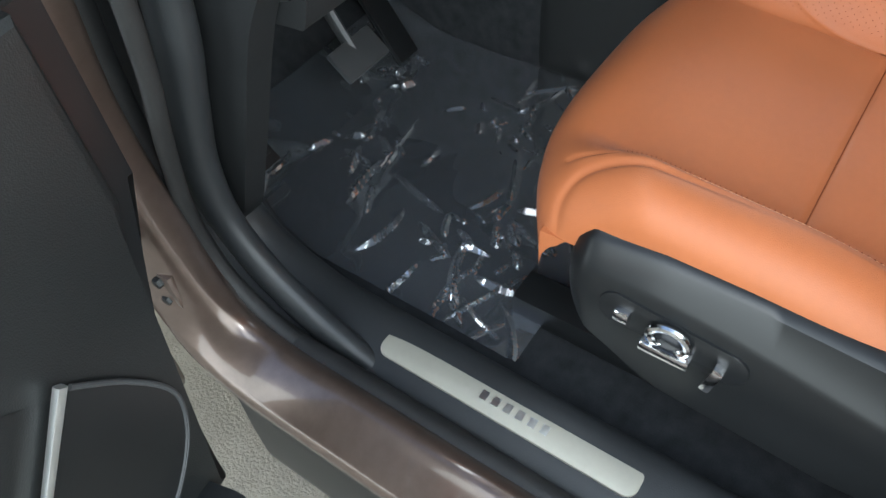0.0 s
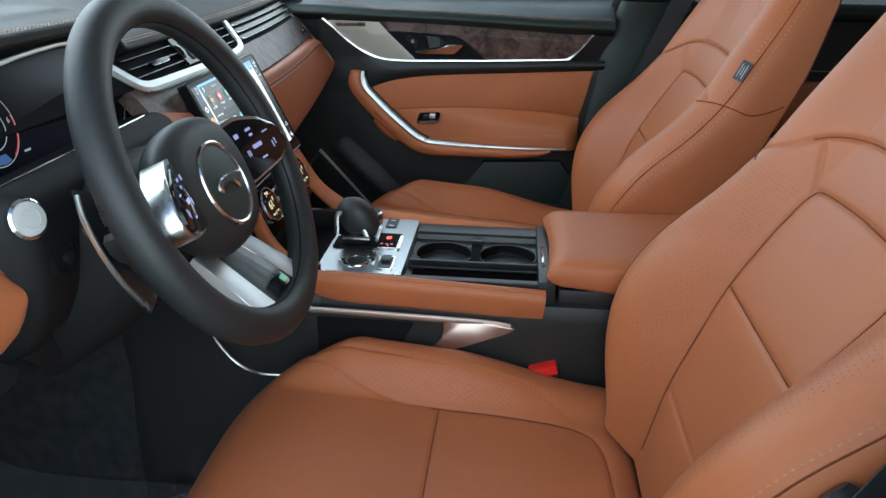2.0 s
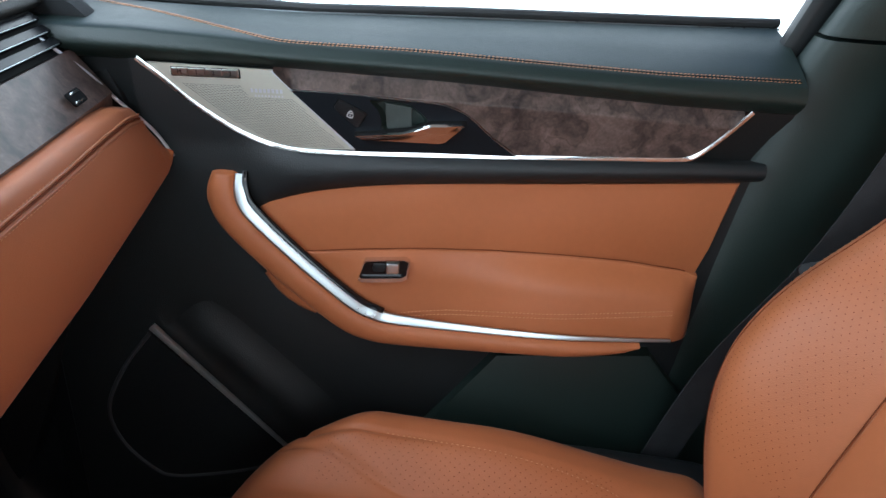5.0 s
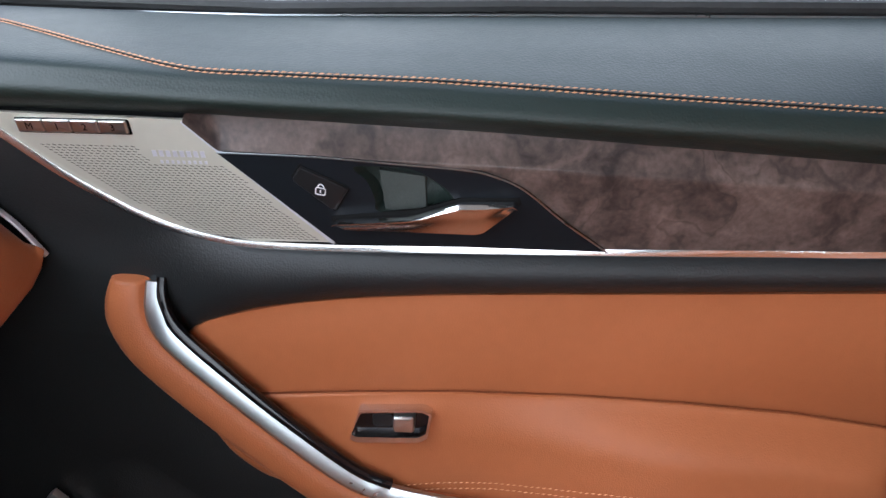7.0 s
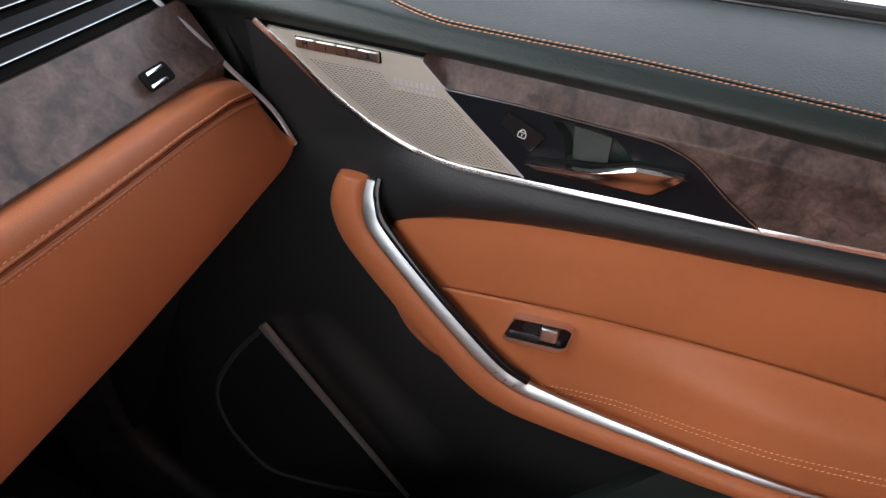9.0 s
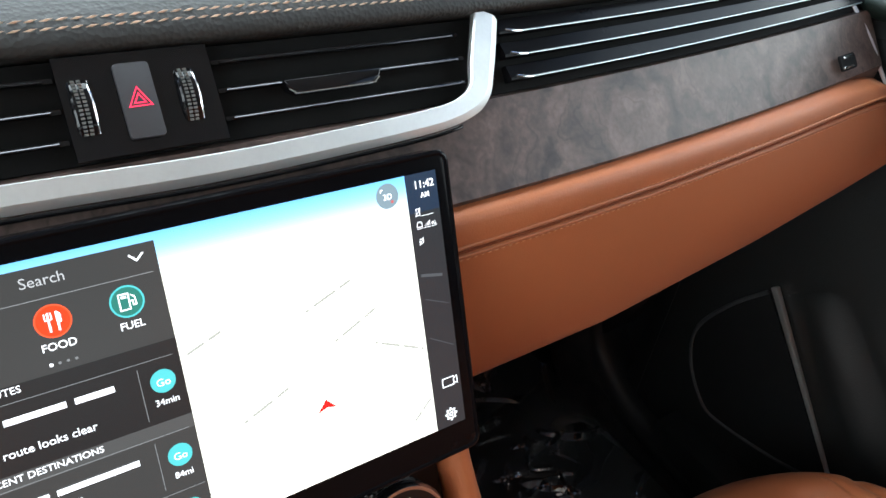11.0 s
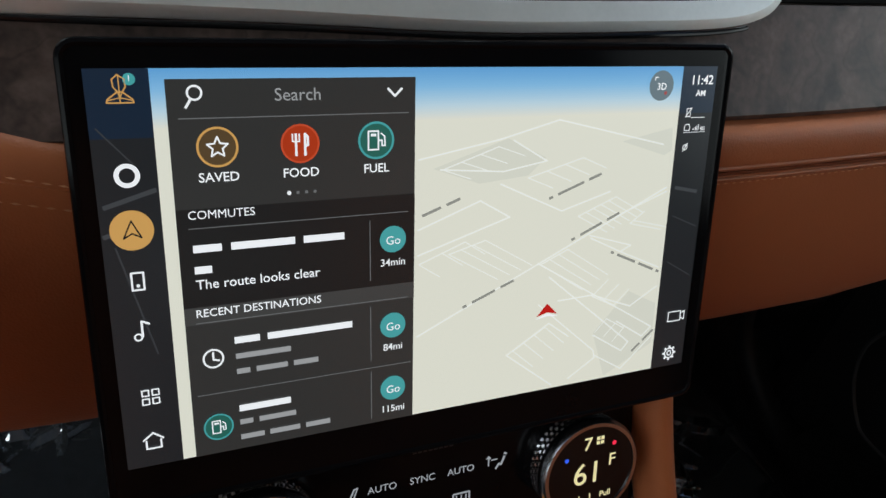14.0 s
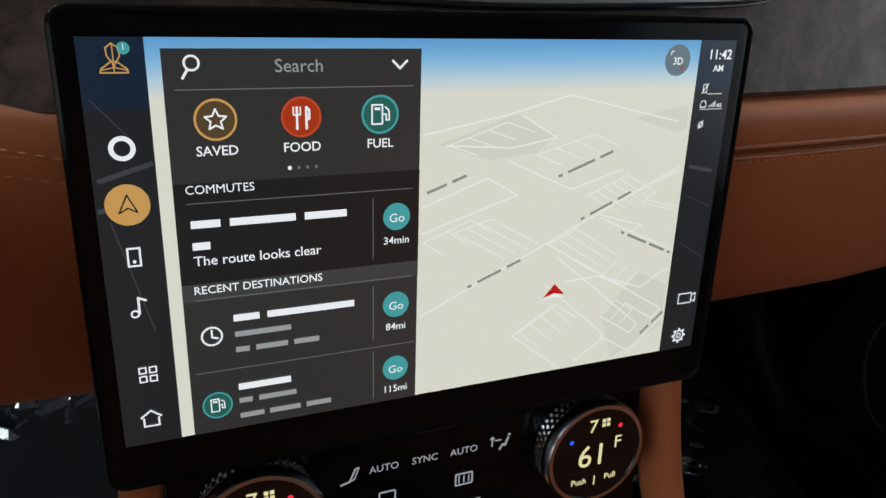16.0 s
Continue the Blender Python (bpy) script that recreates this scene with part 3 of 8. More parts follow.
# B pillars with belts
PILLAR_Y = {-1: ([0.36, 0.58, 0.777, 0.85, 0.946, 1.034, 1.136, 1.62], [-0.555, -0.575, -0.600, -0.617, -0.648, -0.674, -0.705, -0.86]),
            1: ([0.36, 0.596, 0.771, 0.935, 1.057, 1.136, 1.62], [-0.52, -0.55, -0.587, -0.623, -0.659, -0.69, -0.85])}
for s in (-1, 1):
    pil = thing("pillar_middle", (s * 0.75, -0.70, 0.36), "black moulded centre pillar trim", "pillar", kind="structure")
    rows, upper_rows, seal, outer, stripe = [], [], [], [], []
    for z in (*np.linspace(0.36, 1.102, 24), *np.linspace(1.106, 1.62, 14)):
        yf = float(np.interp(z, *PILLAR_Y[s]))
        x0 = float(np.interp(z, [0.36, 1.05, 1.62], [0.775, 0.770, 0.63]))
        (rows if z < 1.104 else upper_rows).append([(s * (x0 + a), yf - 0.074 + b, z) for a, b in ring_profile(0.032 if z < 1.104 else 0.030, 0.082, 32, 3.2)])
        stripe.append((s * (x0 + 0.036), yf - 0.030, z))
        seal.append((s * (x0 + 0.058), yf - 0.022, z))
        outer.append([(s * (x0 + 0.085 + a), yf - 0.085 + b, z) for a, b in ring_profile(0.028, 0.060, 20, 3.5)])
    part("pillar_trim", tube_rows(rows), PAD, pil, "black grained pillar trim")
    part("upper_trim", tube_rows(upper_rows), PAD, pil, "black grained upper pillar trim")
    part("carpet_edge", sweep(stripe, ring_profile(0.010, 0.018, 10), (0, 1, 0)), CARPET, pil, "dark cloth edging")
    part("seal_lip", sweep(seal, ring_profile(0.014, 0.014, 12), (0, 1, 0)), RUBBER, pil, "black rubber door seal")
    part("seal_bead", sweep([(x + s * 0.012, y + 0.010, z) for x, y, z in seal], ring_profile(0.004, 0.004, 8), (0, 1, 0)), RUBBER, pil)
    part("outer_panel", tube_rows(outer), PAINT, pil, "brown painted outer pillar", 60)
    part("painted_seam", sweep([(s * (abs(x) + 0.030), y - 0.004, z) for x, y, z in seal], ring_profile(0.0015, 0.0015, 6), (0, 1, 0)), PASTE, pil, "pale seam sealer line")
    belt = smooth_line([(s * 0.670, -0.87, 1.32), (s * 0.672, -0.79, 1.12), (s * 0.662, -0.70, 0.90), (s * 0.672, -0.61, 0.73), (s * 0.70, -0.55, 0.50)], 6)
    part("seat_belt", sweep(belt, [(-0.0008, -0.022), (0.0008, -0.022), (0.0008, 0.022), (-0.0008, 0.022)], (0, 1, 0)), BELT, pil, "black seat belt webbing")
    tongue = smooth_line([(s * 0.672, -0.694, 0.852), (s * 0.664, -0.688, 0.864), (s * 0.652, -0.678, 0.878), (s * 0.644, -0.670, 0.888)], 4)
    part("belt_tongue", sweep(tongue, ring_profile(0.010, 0.016, 12, 3), (0, 1, 0), False, [0.7 + 0.5 * math.sin(3.1 * i / 12) for i in range(13)]), SMOOTH, pil, "black belt tongue")
    # rear door window: frame and dark tinted glass
    rw = thing("window_rear_side", (s * 0.76, -1.3, 1.07), "dark tinted rear side window", "window", kind="structure")
    pane = sheet([[(s * x, y, z) for y in np.linspace(-0.80, -1.95, 8)] for x, z in ((0.785, 1.06), (0.74, 1.30), (0.62, 1.62))])
    part("pane", pane, TINT, rw, "dark tinted glass")
    part("window_sill", sweep([(s * 0.755, y, 1.085) for y in np.linspace(-0.76, -1.9, 10)], ring_profile(0.045, 0.018, 14, 2.6)), PAD, rw, "black padded window sill")
# rear bench, rear bulkhead
bench = thing("rear_bench", (0, -1.45, 0.36), "tan leather rear bench seat", "car seat")
part("bench_cushion", box((0, -1.40, 0.51), (1.30, 0.50, 0.31), 0.06, None, 5), TAN, bench)
part("bench_back", box((0, -1.70, 0.90), (1.28, 0.16, 0.62), 0.06, pose(0, 0, 0, 14, 0, 0), 5), TAN, bench)
for dx in (-0.40, 0.40):
    part("headrest", box((dx, -1.80, 1.28), (0.26, 0.10, 0.16), 0.04, None, 4), TAN, bench)
part("wall_rear", join(box((0, -1.98, 0.72), (1.5, 0.06, 0.76), 0.01), box((0.0, -2.02, 1.45), (1.3, 0.05, 0.30), 0.01)), BLACK, None, "black rear bulkhead", kind="structure", category="wall")

# floor mat wrapped in clear film, in both footwells
for s in (-1, 1):
    mat = thing("floor_mat", (s * 0.39, 0.18, 0.355), "dark blue-black carpet floor mat under wrinkled clear plastic", "floor mat", "floor mats")
    part("mat", prism(rounded(0.50, 0.50, 0.05, 5, s * 0.39, 0.19), 0.355, 0.367, None, 0.004), MAT, mat, "dark carpet mat")
    n = 300
    rng = np.random.default_rng(11 + s)
    u, v = np.meshgrid(np.linspace(-0.5, 0.5, n), np.linspace(-0.5, 0.5, n), indexing="ij")
    x, y = s * 0.39 + u * 0.535, 0.185 + v * 0.60
    q = np.array([[0.0030 * (1 + noise.noise((a * 5, b * 5, s))) + 0.0012 * noise.noise((a * 22, b * 22, s + 5)) for a, b in zip(r0, r1)] for r0, r1 in zip(x, y)])
    for k in range(130):
        # a sharp fold: a narrow tent along a short line
        cu, cv, ang = rng.uniform(-0.26, 0.26), rng.uniform(-0.30, 0.30), rng.normal(0.6, 0.7)
        if k > 45:
            knot = ((-0.13, -0.15), (0.12, -0.05), (-0.05, 0.12), (0.13, 0.20))[k % 4]
            cu, cv = knot[0] + rng.normal(0, 0.040), knot[1] + rng.normal(0, 0.040)
        half, tall, wide_ = rng.uniform(0.020, 0.090) * (0.40 if k > 45 else 1.0), rng.uniform(0.003, 0.0120), rng.uniform(0.004, 0.010)
        du, dv = x - s * 0.39 - cu, y - 0.185 - cv
        along, off = du * math.cos(ang) + dv * math.sin(ang), -du * math.sin(ang) + dv * math.cos(ang)
        off = off + along**2 * rng.uniform(-5, 5)
        q = np.maximum(q, q * 0.4 + tall * np.clip(1 - np.abs(off) / wide_, 0, 1) * np.clip(1.6 * (1 - np.abs(along) / half), 0, 1))
    rise = np.maximum(0.0, y - 0.36) ** 1.3 * 0.7
    rows = np.stack([x, y, 0.370 + q + rise], -1)
    film = part("plastic_film", sheet(rows), FILM, mat, "wrinkled clear plastic film", 16)
# foot rest and pedals
rest = thing("foot_rest", (-0.60, 0.40, 0.40), "grey ribbed foot rest plate", "foot rest")
part("plate", moved(box((0, 0, 0), (0.085, 0.16, 0.012), 0.004), pose(-0.60, 0.43, 0.455, 42, 0, 0)), SMOOTH, rest)
for k in range(7):
    part("rib", moved(box((0, -0.06 + 0.02 * k, 0.007), (0.07, 0.006, 0.004), 0.001), pose(-0.60, 0.43, 0.455, 42, 0, 0)), RUBBER, rest)
ped = thing("pedals", (-0.33, 0.45, 0.42), "metal brake and accelerator pedals", "pedals")
part("brake_pedal", join(moved(box((0, 0, 0), (0.095, 0.055, 0.012), 0.006), pose(-0.385, 0.335, 0.50, 40, 0, 0)), sweep([(-0.385, 0.345, 0.50), (-0.385, 0.42, 0.62), (-0.385, 0.48, 0.85)], ring_profile(0.008, 0.012, 8))), RIMGREY, ped, "grey rubber-faced brake pedal")
part("accelerator", moved(box((0, 0, 0), (0.05, 0.18, 0.012), 0.006), pose(-0.23, 0.42, 0.46, 55, 0, 0)), SMOOTH, ped)

# ---- front seats ----


def line_distance(u, v, pts):
    """Distance of grid points from a polyline in the plane."""
    best = np.full(u.shape, 1e9)
    for (a, b), (c, d) in zip(pts[:-1], pts[1:]):
        ex, ey = c - a, d - b
        t = np.clip(((u - a) * ex + (v - b) * ey) / (ex * ex + ey * ey + 1e-12), 0, 1)
        best = np.minimum(best, np.hypot(u - a - t * ex, v - b - t * ey))
    return best


def groove(u, v, lines, depth=0.0026, wide=0.0028):
    g = np.zeros(u.shape)
    for pts in lines:
        d = line_distance(u, v, pts)
        g = np.maximum(g, depth * np.exp(-((d / wide) ** 2)) + depth * 0.5 * np.exp(-((d / (wide * 4)) ** 2)))
    return g


def both(pts):
    return [pts, [(-a, b) for a, b in pts]]


CUSHION_W = 0.262
CUSHION_SEAMS = [[(-0.152, 0.286), (0.152, 0.286)]] + both(
    [tuple(p) for p in smooth_line([(0.205, 0.035), (0.185, 0.11), (0.158, 0.215), (0.152, 0.285), (0.153, 0.395), (0.143, 0.472), (0.105, 0.504), (0.0, 0.512)], 6)]
)
BOLSTER_SEAM = [tuple(p) for p in smooth_line([(0.178, 0.03), (0.198, 0.10), (0.216, 0.20), (0.222, 0.30), (0.225, 0.405), (0.218, 0.48), (0.196, 0.56), (0.165, 0.64), (0.145, 0.72)], 8)]
BACK_SEAMS = (
    [[(-0.112, 0.262), (0.112, 0.262)], [(-0.100, 0.115), (0.100, 0.115)]]
    + both([tuple(p) for p in smooth_line([(0.094, 0.02), (0.100, 0.115), (0.113, 0.262), (0.120, 0.36), (0.112, 0.398), (0.085, 0.408), (0.0, 0.412)], 6)])
    + both([tuple(p) for p in smooth_line([(0.225, 0.405), (0.185, 0.424), (0.14, 0.458), (0.09, 0.474), (0.0, 0.477)], 6)])
    + both([(0.14, 0.450), (0.116, 0.400)])
)
CREASE = [(0.258, 0.020), (0.240, 0.030), (0.216, 0.070), (0.205, 0.15), (0.200, 0.30), (0.190, 0.42), (0.165, 0.47)]
BACK_UP, BACK_FWD = np.array((0, -0.41, 0.912)), np.array((0, 0.912, 0.41))


def cushion_top(u, v, seams=True):
    a = np.abs(u)
    z = 0.660 - 0.075 * v + 0.010 * np.cos(np.clip(u / 0.15, -1, 1) * 1.57) * smoothstep(0.0, 0.1, v)
    tall = 0.050 * smoothstep(0.0, 0.14, v) * (1 - 0.66 * smoothstep(0.28, 0.52, v))
    z = z + tall * smoothstep(0.15, 0.205, a)
    r = 0.045
    e = np.clip(a - (CUSHION_W - r), 0, r)
    z = z - (r - np.sqrt(np.maximum(r * r - e * e, 0)))
    f = np.clip(0.055 - v, 0, 0.055)
    z = z - (0.055 - np.sqrt(np.maximum(0.055**2 - f * f, 0)))
    g = np.clip(v - 0.51, 0, 0.05)
    z = z - (0.05 - np.sqrt(np.maximum(0.05**2 - g * g, 0)))
    if not seams:
        return z
    soft = groove(u, v, both([tuple(p) for p in smooth_line(CREASE, 8)]), 0.0040, 0.0045) * (1 - 0.75 * smoothstep(0.14, 0.30, v))
    return z - np.maximum(groove(u, v, CUSHION_SEAMS), soft)


def cushion_y(u, v):
    return -0.062 - v - 0.070 * np.abs(u / CUSHION_W) ** 3 * (1 - smoothstep(0.0, 0.3, v))


BACK_W = ([0, 0.08, 0.20, 0.33, 0.44, 0.54, 0.62, 0.70, 0.80, 0.87], [0.200, 0.230, 0.258, 0.264, 0.262, 0.252, 0.236, 0.218, 0.196, 0.15])
BACK_B = ([0, 0.08, 0.165, 0.23, 0.28, 0.34, 0.415, 0.495, 0.60, 0.9], [0.034, 0.066, 0.086, 0.076, 0.062, 0.044, 0.034, 0.030, 0.014, 0.0])
BACK_N = ([0, 0.115, 0.262, 0.405, 0.5, 0.6, 0.75, 0.9], [0.012, 0.036, 0.041, 0.020, 0.016, 0.020, 0.034, 0.036])
BACK_T = ([0, 0.1, 0.5, 0.7, 0.87], [-0.07, -0.095, -0.090, -0.065, -0.03])


def fine(s, table):
    x = np.linspace(0, 0.9, 181)
    y = np.interp(x, *table)
    k = np.hanning(25)
    y = np.convolve(np.pad(y, 12, mode="edge"), k / k.sum(), "valid")
    return np.interp(s, x, y)


def back_front(u, s, seams=True):
    w = fine(s, BACK_W)
    a = np.abs(u)
    n = fine(s, BACK_N)
    ins = np.interp(s, [0.02, 0.115, 0.262, 0.36, 0.405, 0.47, 0.6], [0.094, 0.100, 0.113, 0.120, 0.118, 0.100, 0.090])
    x = np.clip((a - ins) / (w - 0.055 - ins), 0, 1)
    n = n + fine(s, BACK_B) * (0.65 * np.sin(x * 1.5708) + 0.35 * smoothstep(0, 1, x))
    r = 0.058
    e = np.clip(a - (w - r), 0, r)
    n = n - (r - np.sqrt(np.maximum(r * r - e * e, 0)))
    top = np.clip(s - 0.82, 0, 0.05)
    n = n - (0.05 - np.sqrt(np.maximum(0.05**2 - top * top, 0))) * 0.9
    return n - groove(u, s, BACK_SEAMS) if seams else n


def back_place(cx, u, s, n):
    return np.array((cx, -0.622, 0.612)) + np.array((1, 0, 0)) * np.asarray(u)[..., None] + BACK_UP * np.asarray(s)[..., None] + BACK_FWD * np.asarray(n)[..., None]


def seat_cushion(cx):
    us, vs = np.linspace(-CUSHION_W, CUSHION_W, 280), np.r_[np.linspace(0, 0.06, 26), np.linspace(0.0625, 0.559, 200)]
    u, v = np.meshgrid(us, vs)
    top = np.stack([cx + u, cushion_y(u, v), cushion_top(u, v)], -1)
    rows = []
    for i, q in enumerate(vs):
        low = 0.612 - 0.037 * float(smoothstep(0.10, 0.20, np.array(q)))
        right, left = top[i, -1].copy(), top[i, 0].copy()
        right[2] = left[2] = low
        rows.append([*top[i], right, left])
    return tube_rows(rows)


def seat_back(cx):
    ss = np.linspace(0, 0.87, 380)
    t = np.linspace(-1, 1, 280)
    s, q = np.meshgrid(ss, t, indexing="ij")
    u = q * fine(s, BACK_W)
    n = back_front(u, s)
    rows = []
    front = back_place(cx, u, s, n)
    for i in range(len(ss)):
        w, b = float(fine(ss[i], BACK_W)), float(np.interp(ss[i], *BACK_T))
        ring = [back_place(cx, x * w, ss[i], b + 0.035 * abs(x) ** 4) for x in np.linspace(1, -1, 17)]
        rows.append([*front[i], *ring])
    return tube_rows(rows)


def on_cushion(cx, pts):
    p = np.array(pts)
    return np.stack([cx + p[:, 0], cushion_y(p[:, 0], p[:, 1]), cushion_top(p[:, 0], p[:, 1], False)], 1)


def on_back(cx, pts):
    p = np.array(pts)
    return back_place(cx, p[:, 0], p[:, 1], back_front(p[:, 0], p[:, 1], False))


def front_seat(cx, out, who):
    seat = thing("front_seat", (cx, -0.38, 0.36), f"tan leather {who} seat with black plastic side trim", "car seat", "front seats")
    part("cushion", seat_cushion(cx), TAN, seat, "tan leather cushion with sewn insert", 60)
    part("backrest", seat_back(cx), TAN, seat, "tan leather backrest with tall bolsters", 60)
    # brown tubes painting the shadow line of sunk seams, then piping and threads
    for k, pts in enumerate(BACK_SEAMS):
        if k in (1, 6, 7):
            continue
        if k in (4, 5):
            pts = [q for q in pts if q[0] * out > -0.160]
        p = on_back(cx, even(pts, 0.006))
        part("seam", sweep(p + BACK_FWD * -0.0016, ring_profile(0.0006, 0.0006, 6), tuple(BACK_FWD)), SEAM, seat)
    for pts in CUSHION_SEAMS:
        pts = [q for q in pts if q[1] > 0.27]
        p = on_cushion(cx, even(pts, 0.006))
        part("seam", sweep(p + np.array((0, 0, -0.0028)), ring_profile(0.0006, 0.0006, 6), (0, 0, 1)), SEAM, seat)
    for side in (1, -1):
        edge = [(side * (float(fine(s_, BACK_W)) - 0.010), s_) for s_ in np.linspace(0.06, 0.76, 110)]
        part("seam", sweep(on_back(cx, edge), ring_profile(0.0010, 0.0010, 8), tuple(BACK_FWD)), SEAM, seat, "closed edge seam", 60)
        for off_ in ((-0.0052,) if side == out else (-0.0052, 0.0052)):
            part("stitching", stitches(on_back(cx, [(x + side * off_, s_) for x, s_ in edge]), (side * 0.78, *(BACK_FWD * 0.63)[1:]), 0.0046, 0.0030, 0.0009, 0.0005), THREAD, seat, "pale tan thread")
        if side == 1:
            low_seam = on_back(cx, [(side * a_, b_) for a_, b_ in BOLSTER_SEAM if b_ < 0.406])
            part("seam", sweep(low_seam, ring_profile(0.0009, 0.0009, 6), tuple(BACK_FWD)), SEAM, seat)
        elif out > 0:
            row = [(x - side * 0.046, s_) for x, s_ in edge if s_ > 0.25]
            part("stitching", stitches(on_back(cx, row), (side * 0.2, *BACK_FWD[1:]), 0.0046, 0.0030, 0.0009, 0.0006), THREAD, seat, "pale tan thread")
        bolster = smooth_line(CREASE, 14)
        bl = [(side * x, v) for x, v in bolster]
        part("stitching", stitches(on_cushion(cx, [(x - side * 0.004, v) for x, v in bl[44:]]), (0, 0, 1), 0.0034, 0.0024, 0.0005, 0.0002), THREAD, seat)
        # seam running back across the side panel
        run = [on_back(cx, [(side * (float(fine(0.42, BACK_W)) - e_), 0.412 - 0.35 * e_)])[0] for e_ in np.linspace(0.055, 0.002, 12)]
        for k in range(16):
            s_ = 0.412 + 0.036 * (k / 15) ** 1.6
            run.append(back_place(cx, side * float(fine(s_, BACK_W)), s_, -0.004 - 0.046 * k / 15))
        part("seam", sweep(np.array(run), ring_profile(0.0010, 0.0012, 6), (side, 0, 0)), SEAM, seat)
        # perforated leather between insert and bolster
        dots = []
        for i, s_ in enumerate(np.arange(0.10, 0.40, 0.0055)):
            lo = float(np.interp(s_, [0.02, 0.115, 0.262, 0.36, 0.41], [0.094, 0.100, 0.113, 0.120, 0.112])) + 0.014
            hi = float(np.interp(s_, [x_[1] for x_ in BOLSTER_SEAM], [x_[0] for x_ in BOLSTER_SEAM])) - 0.010
            dots += [(side * x, s_) for x in np.arange(lo + 0.00275 * (i % 2), hi, 0.0055)]
        d, r = np.array(dots), 0.00065
        step = np.array((0.0006, 0.0)), np.array((0.0, 0.0006))
        t1, t2 = (((on_back(cx, d + e_) - on_back(cx, d - e_)) / 0.0012) for e_ in step)
        t1, t2 = (q / np.linalg.norm(q, axis=1)[:, None] for q in (t1, t2))
        p = on_back(cx, dots) + np.cross(t1, t2) * np.sign(np.cross(t1, t2) @ BACK_FWD)[:, None] * 0.0004
        part("perforation", join(*[([q + a_ * r, q + b_ * r, q - a_ * r, q - b_ * r], [(0, 1, 2, 3)]) for q, a_, b_ in zip(p, t1, t2)]), SEAM, seat, kind="stuff")
        dots = [(side * (0.165 + 0.0055 * j + 0.00275 * (i % 2)), v) for i, v in enumerate(np.arange(0.10, 0.43, 0.0055)) for j in range(6) if 0.165 + 0.0055 * j < 0.196]
        p = on_cushion(cx, dots) + np.array((0, 0, 0.0006))
        part("perforation", join(*[([q + np.array((r, 0, 0.0003)), q + np.array((0, r, 0)), q - np.array((r, 0, 0.0003)), q - np.array((0, r, 0))], [(0, 1, 2, 3)]) for q in p]), SEAM, seat, kind="stuff")
    for d in (-0.0025, 0.0025):
        part("stitching", stitches(on_back(cx, [(d, s_) for s_ in np.linspace(0.476, 0.72, 40)]), BACK_FWD, 0.0042, 0.0026, 0.0009, 0.0006), THREAD, seat)
    base = box((cx, -0.40, 0.50), (0.40, 0.46, 0.15), 0.02)
    part("seat_base", base, SMOOTH, seat, "black seat pan")
    for dx in (-0.19, 0.19):
        part("rail", box((cx + dx, -0.38, 0.385), (0.05, 0.62, 0.04), 0.005), SMOOTH, seat)
    rows = []
    for y_ in np.r_[np.linspace(-0.166, -0.215, 14), np.linspace(-0.225, -0.70, 40)]:
        zt = float(np.interp(-y_, [0.166, 0.19, 0.26, 0.34, 0.49, 0.60, 0.70], [0.628, 0.648, 0.655, 0.653, 0.643, 0.632, 0.606]))
        zl = float(np.interp(-y_, [0.166, 0.20, 0.28, 0.46, 0.70], [0.56, 0.512, 0.468, 0.452, 0.470]))
        ze = zt - 0.026 - 0.034 * float(smoothstep(0.20, 0.60, np.array(-y_)))
        k = math.sqrt(max(0.0, 1 - max(0.0, (0.205 + y_) / 0.040) ** 2))
        sec = [(0.226, zt - 0.004), (0.250, zt), (0.262, zt - 0.001), (0.271, zt - 0.007), (0.279, ze + 0.004), (0.2835, ze - 0.002), (0.286, ze - 0.012), (0.2875, (ze + zl) / 2), (0.284, zl + 0.012), (0.272, zl), (0.226, zl)]
        rows.append([(cx + out * (0.235 + (a_ - 0.235) * (0.25 + 0.75 * k)), y_, b_) for a_, b_ in sec])
    side = part("side_shield", tube_rows(rows), SMOOTH, seat, "black plastic seat side trim", 40)
    x = cx + out * 0.2855
    if out < 0:
        place = frame_on((x, -0.288, 0.578), (0, -1, 0), (0, 0, 1))
        part("control_recess", prism(rounded(0.150, 0.045, 0.02), -0.006, 0.0035, place @ pose(0, 0, 0, 0, 0, -6), 0.002), SMOOTH, side)
        ring = sweep([place @ Vector((0.019 * math.cos(a), 0.016 * math.sin(a) + 0.003, 0.009)) for a in np.linspace(0, 2 * math.pi, 28, endpoint=False)], ring_profile(0.0045, 0.004, 8), (1, 0, 0), True)
        part("lumbar_ring", ring, CHROME, side, "chrome ring switch")
        part("seat_slider_switch", moved(box((0, -0.014, 0.010), (0.050, 0.013, 0.014), 0.004), place), CHROME, side, "chrome slider switch")
        part("memory_button", moved(box((-0.048, 0.006, 0.006), (0.016, 0.014, 0.012), 0.004), place), CHROME, side, "chrome button")
        part("recline_switch", moved(box((0.050, -0.008, 0.010), (0.011, 0.036, 0.014), 0.004), place @ pose(0, 0, 0, 0, 0, -12)), CHROME, side, "chrome recline switch")
    return seat


front_seat(-0.378, -1, "driver's")
front_seat(0.378, 1, "passenger's")

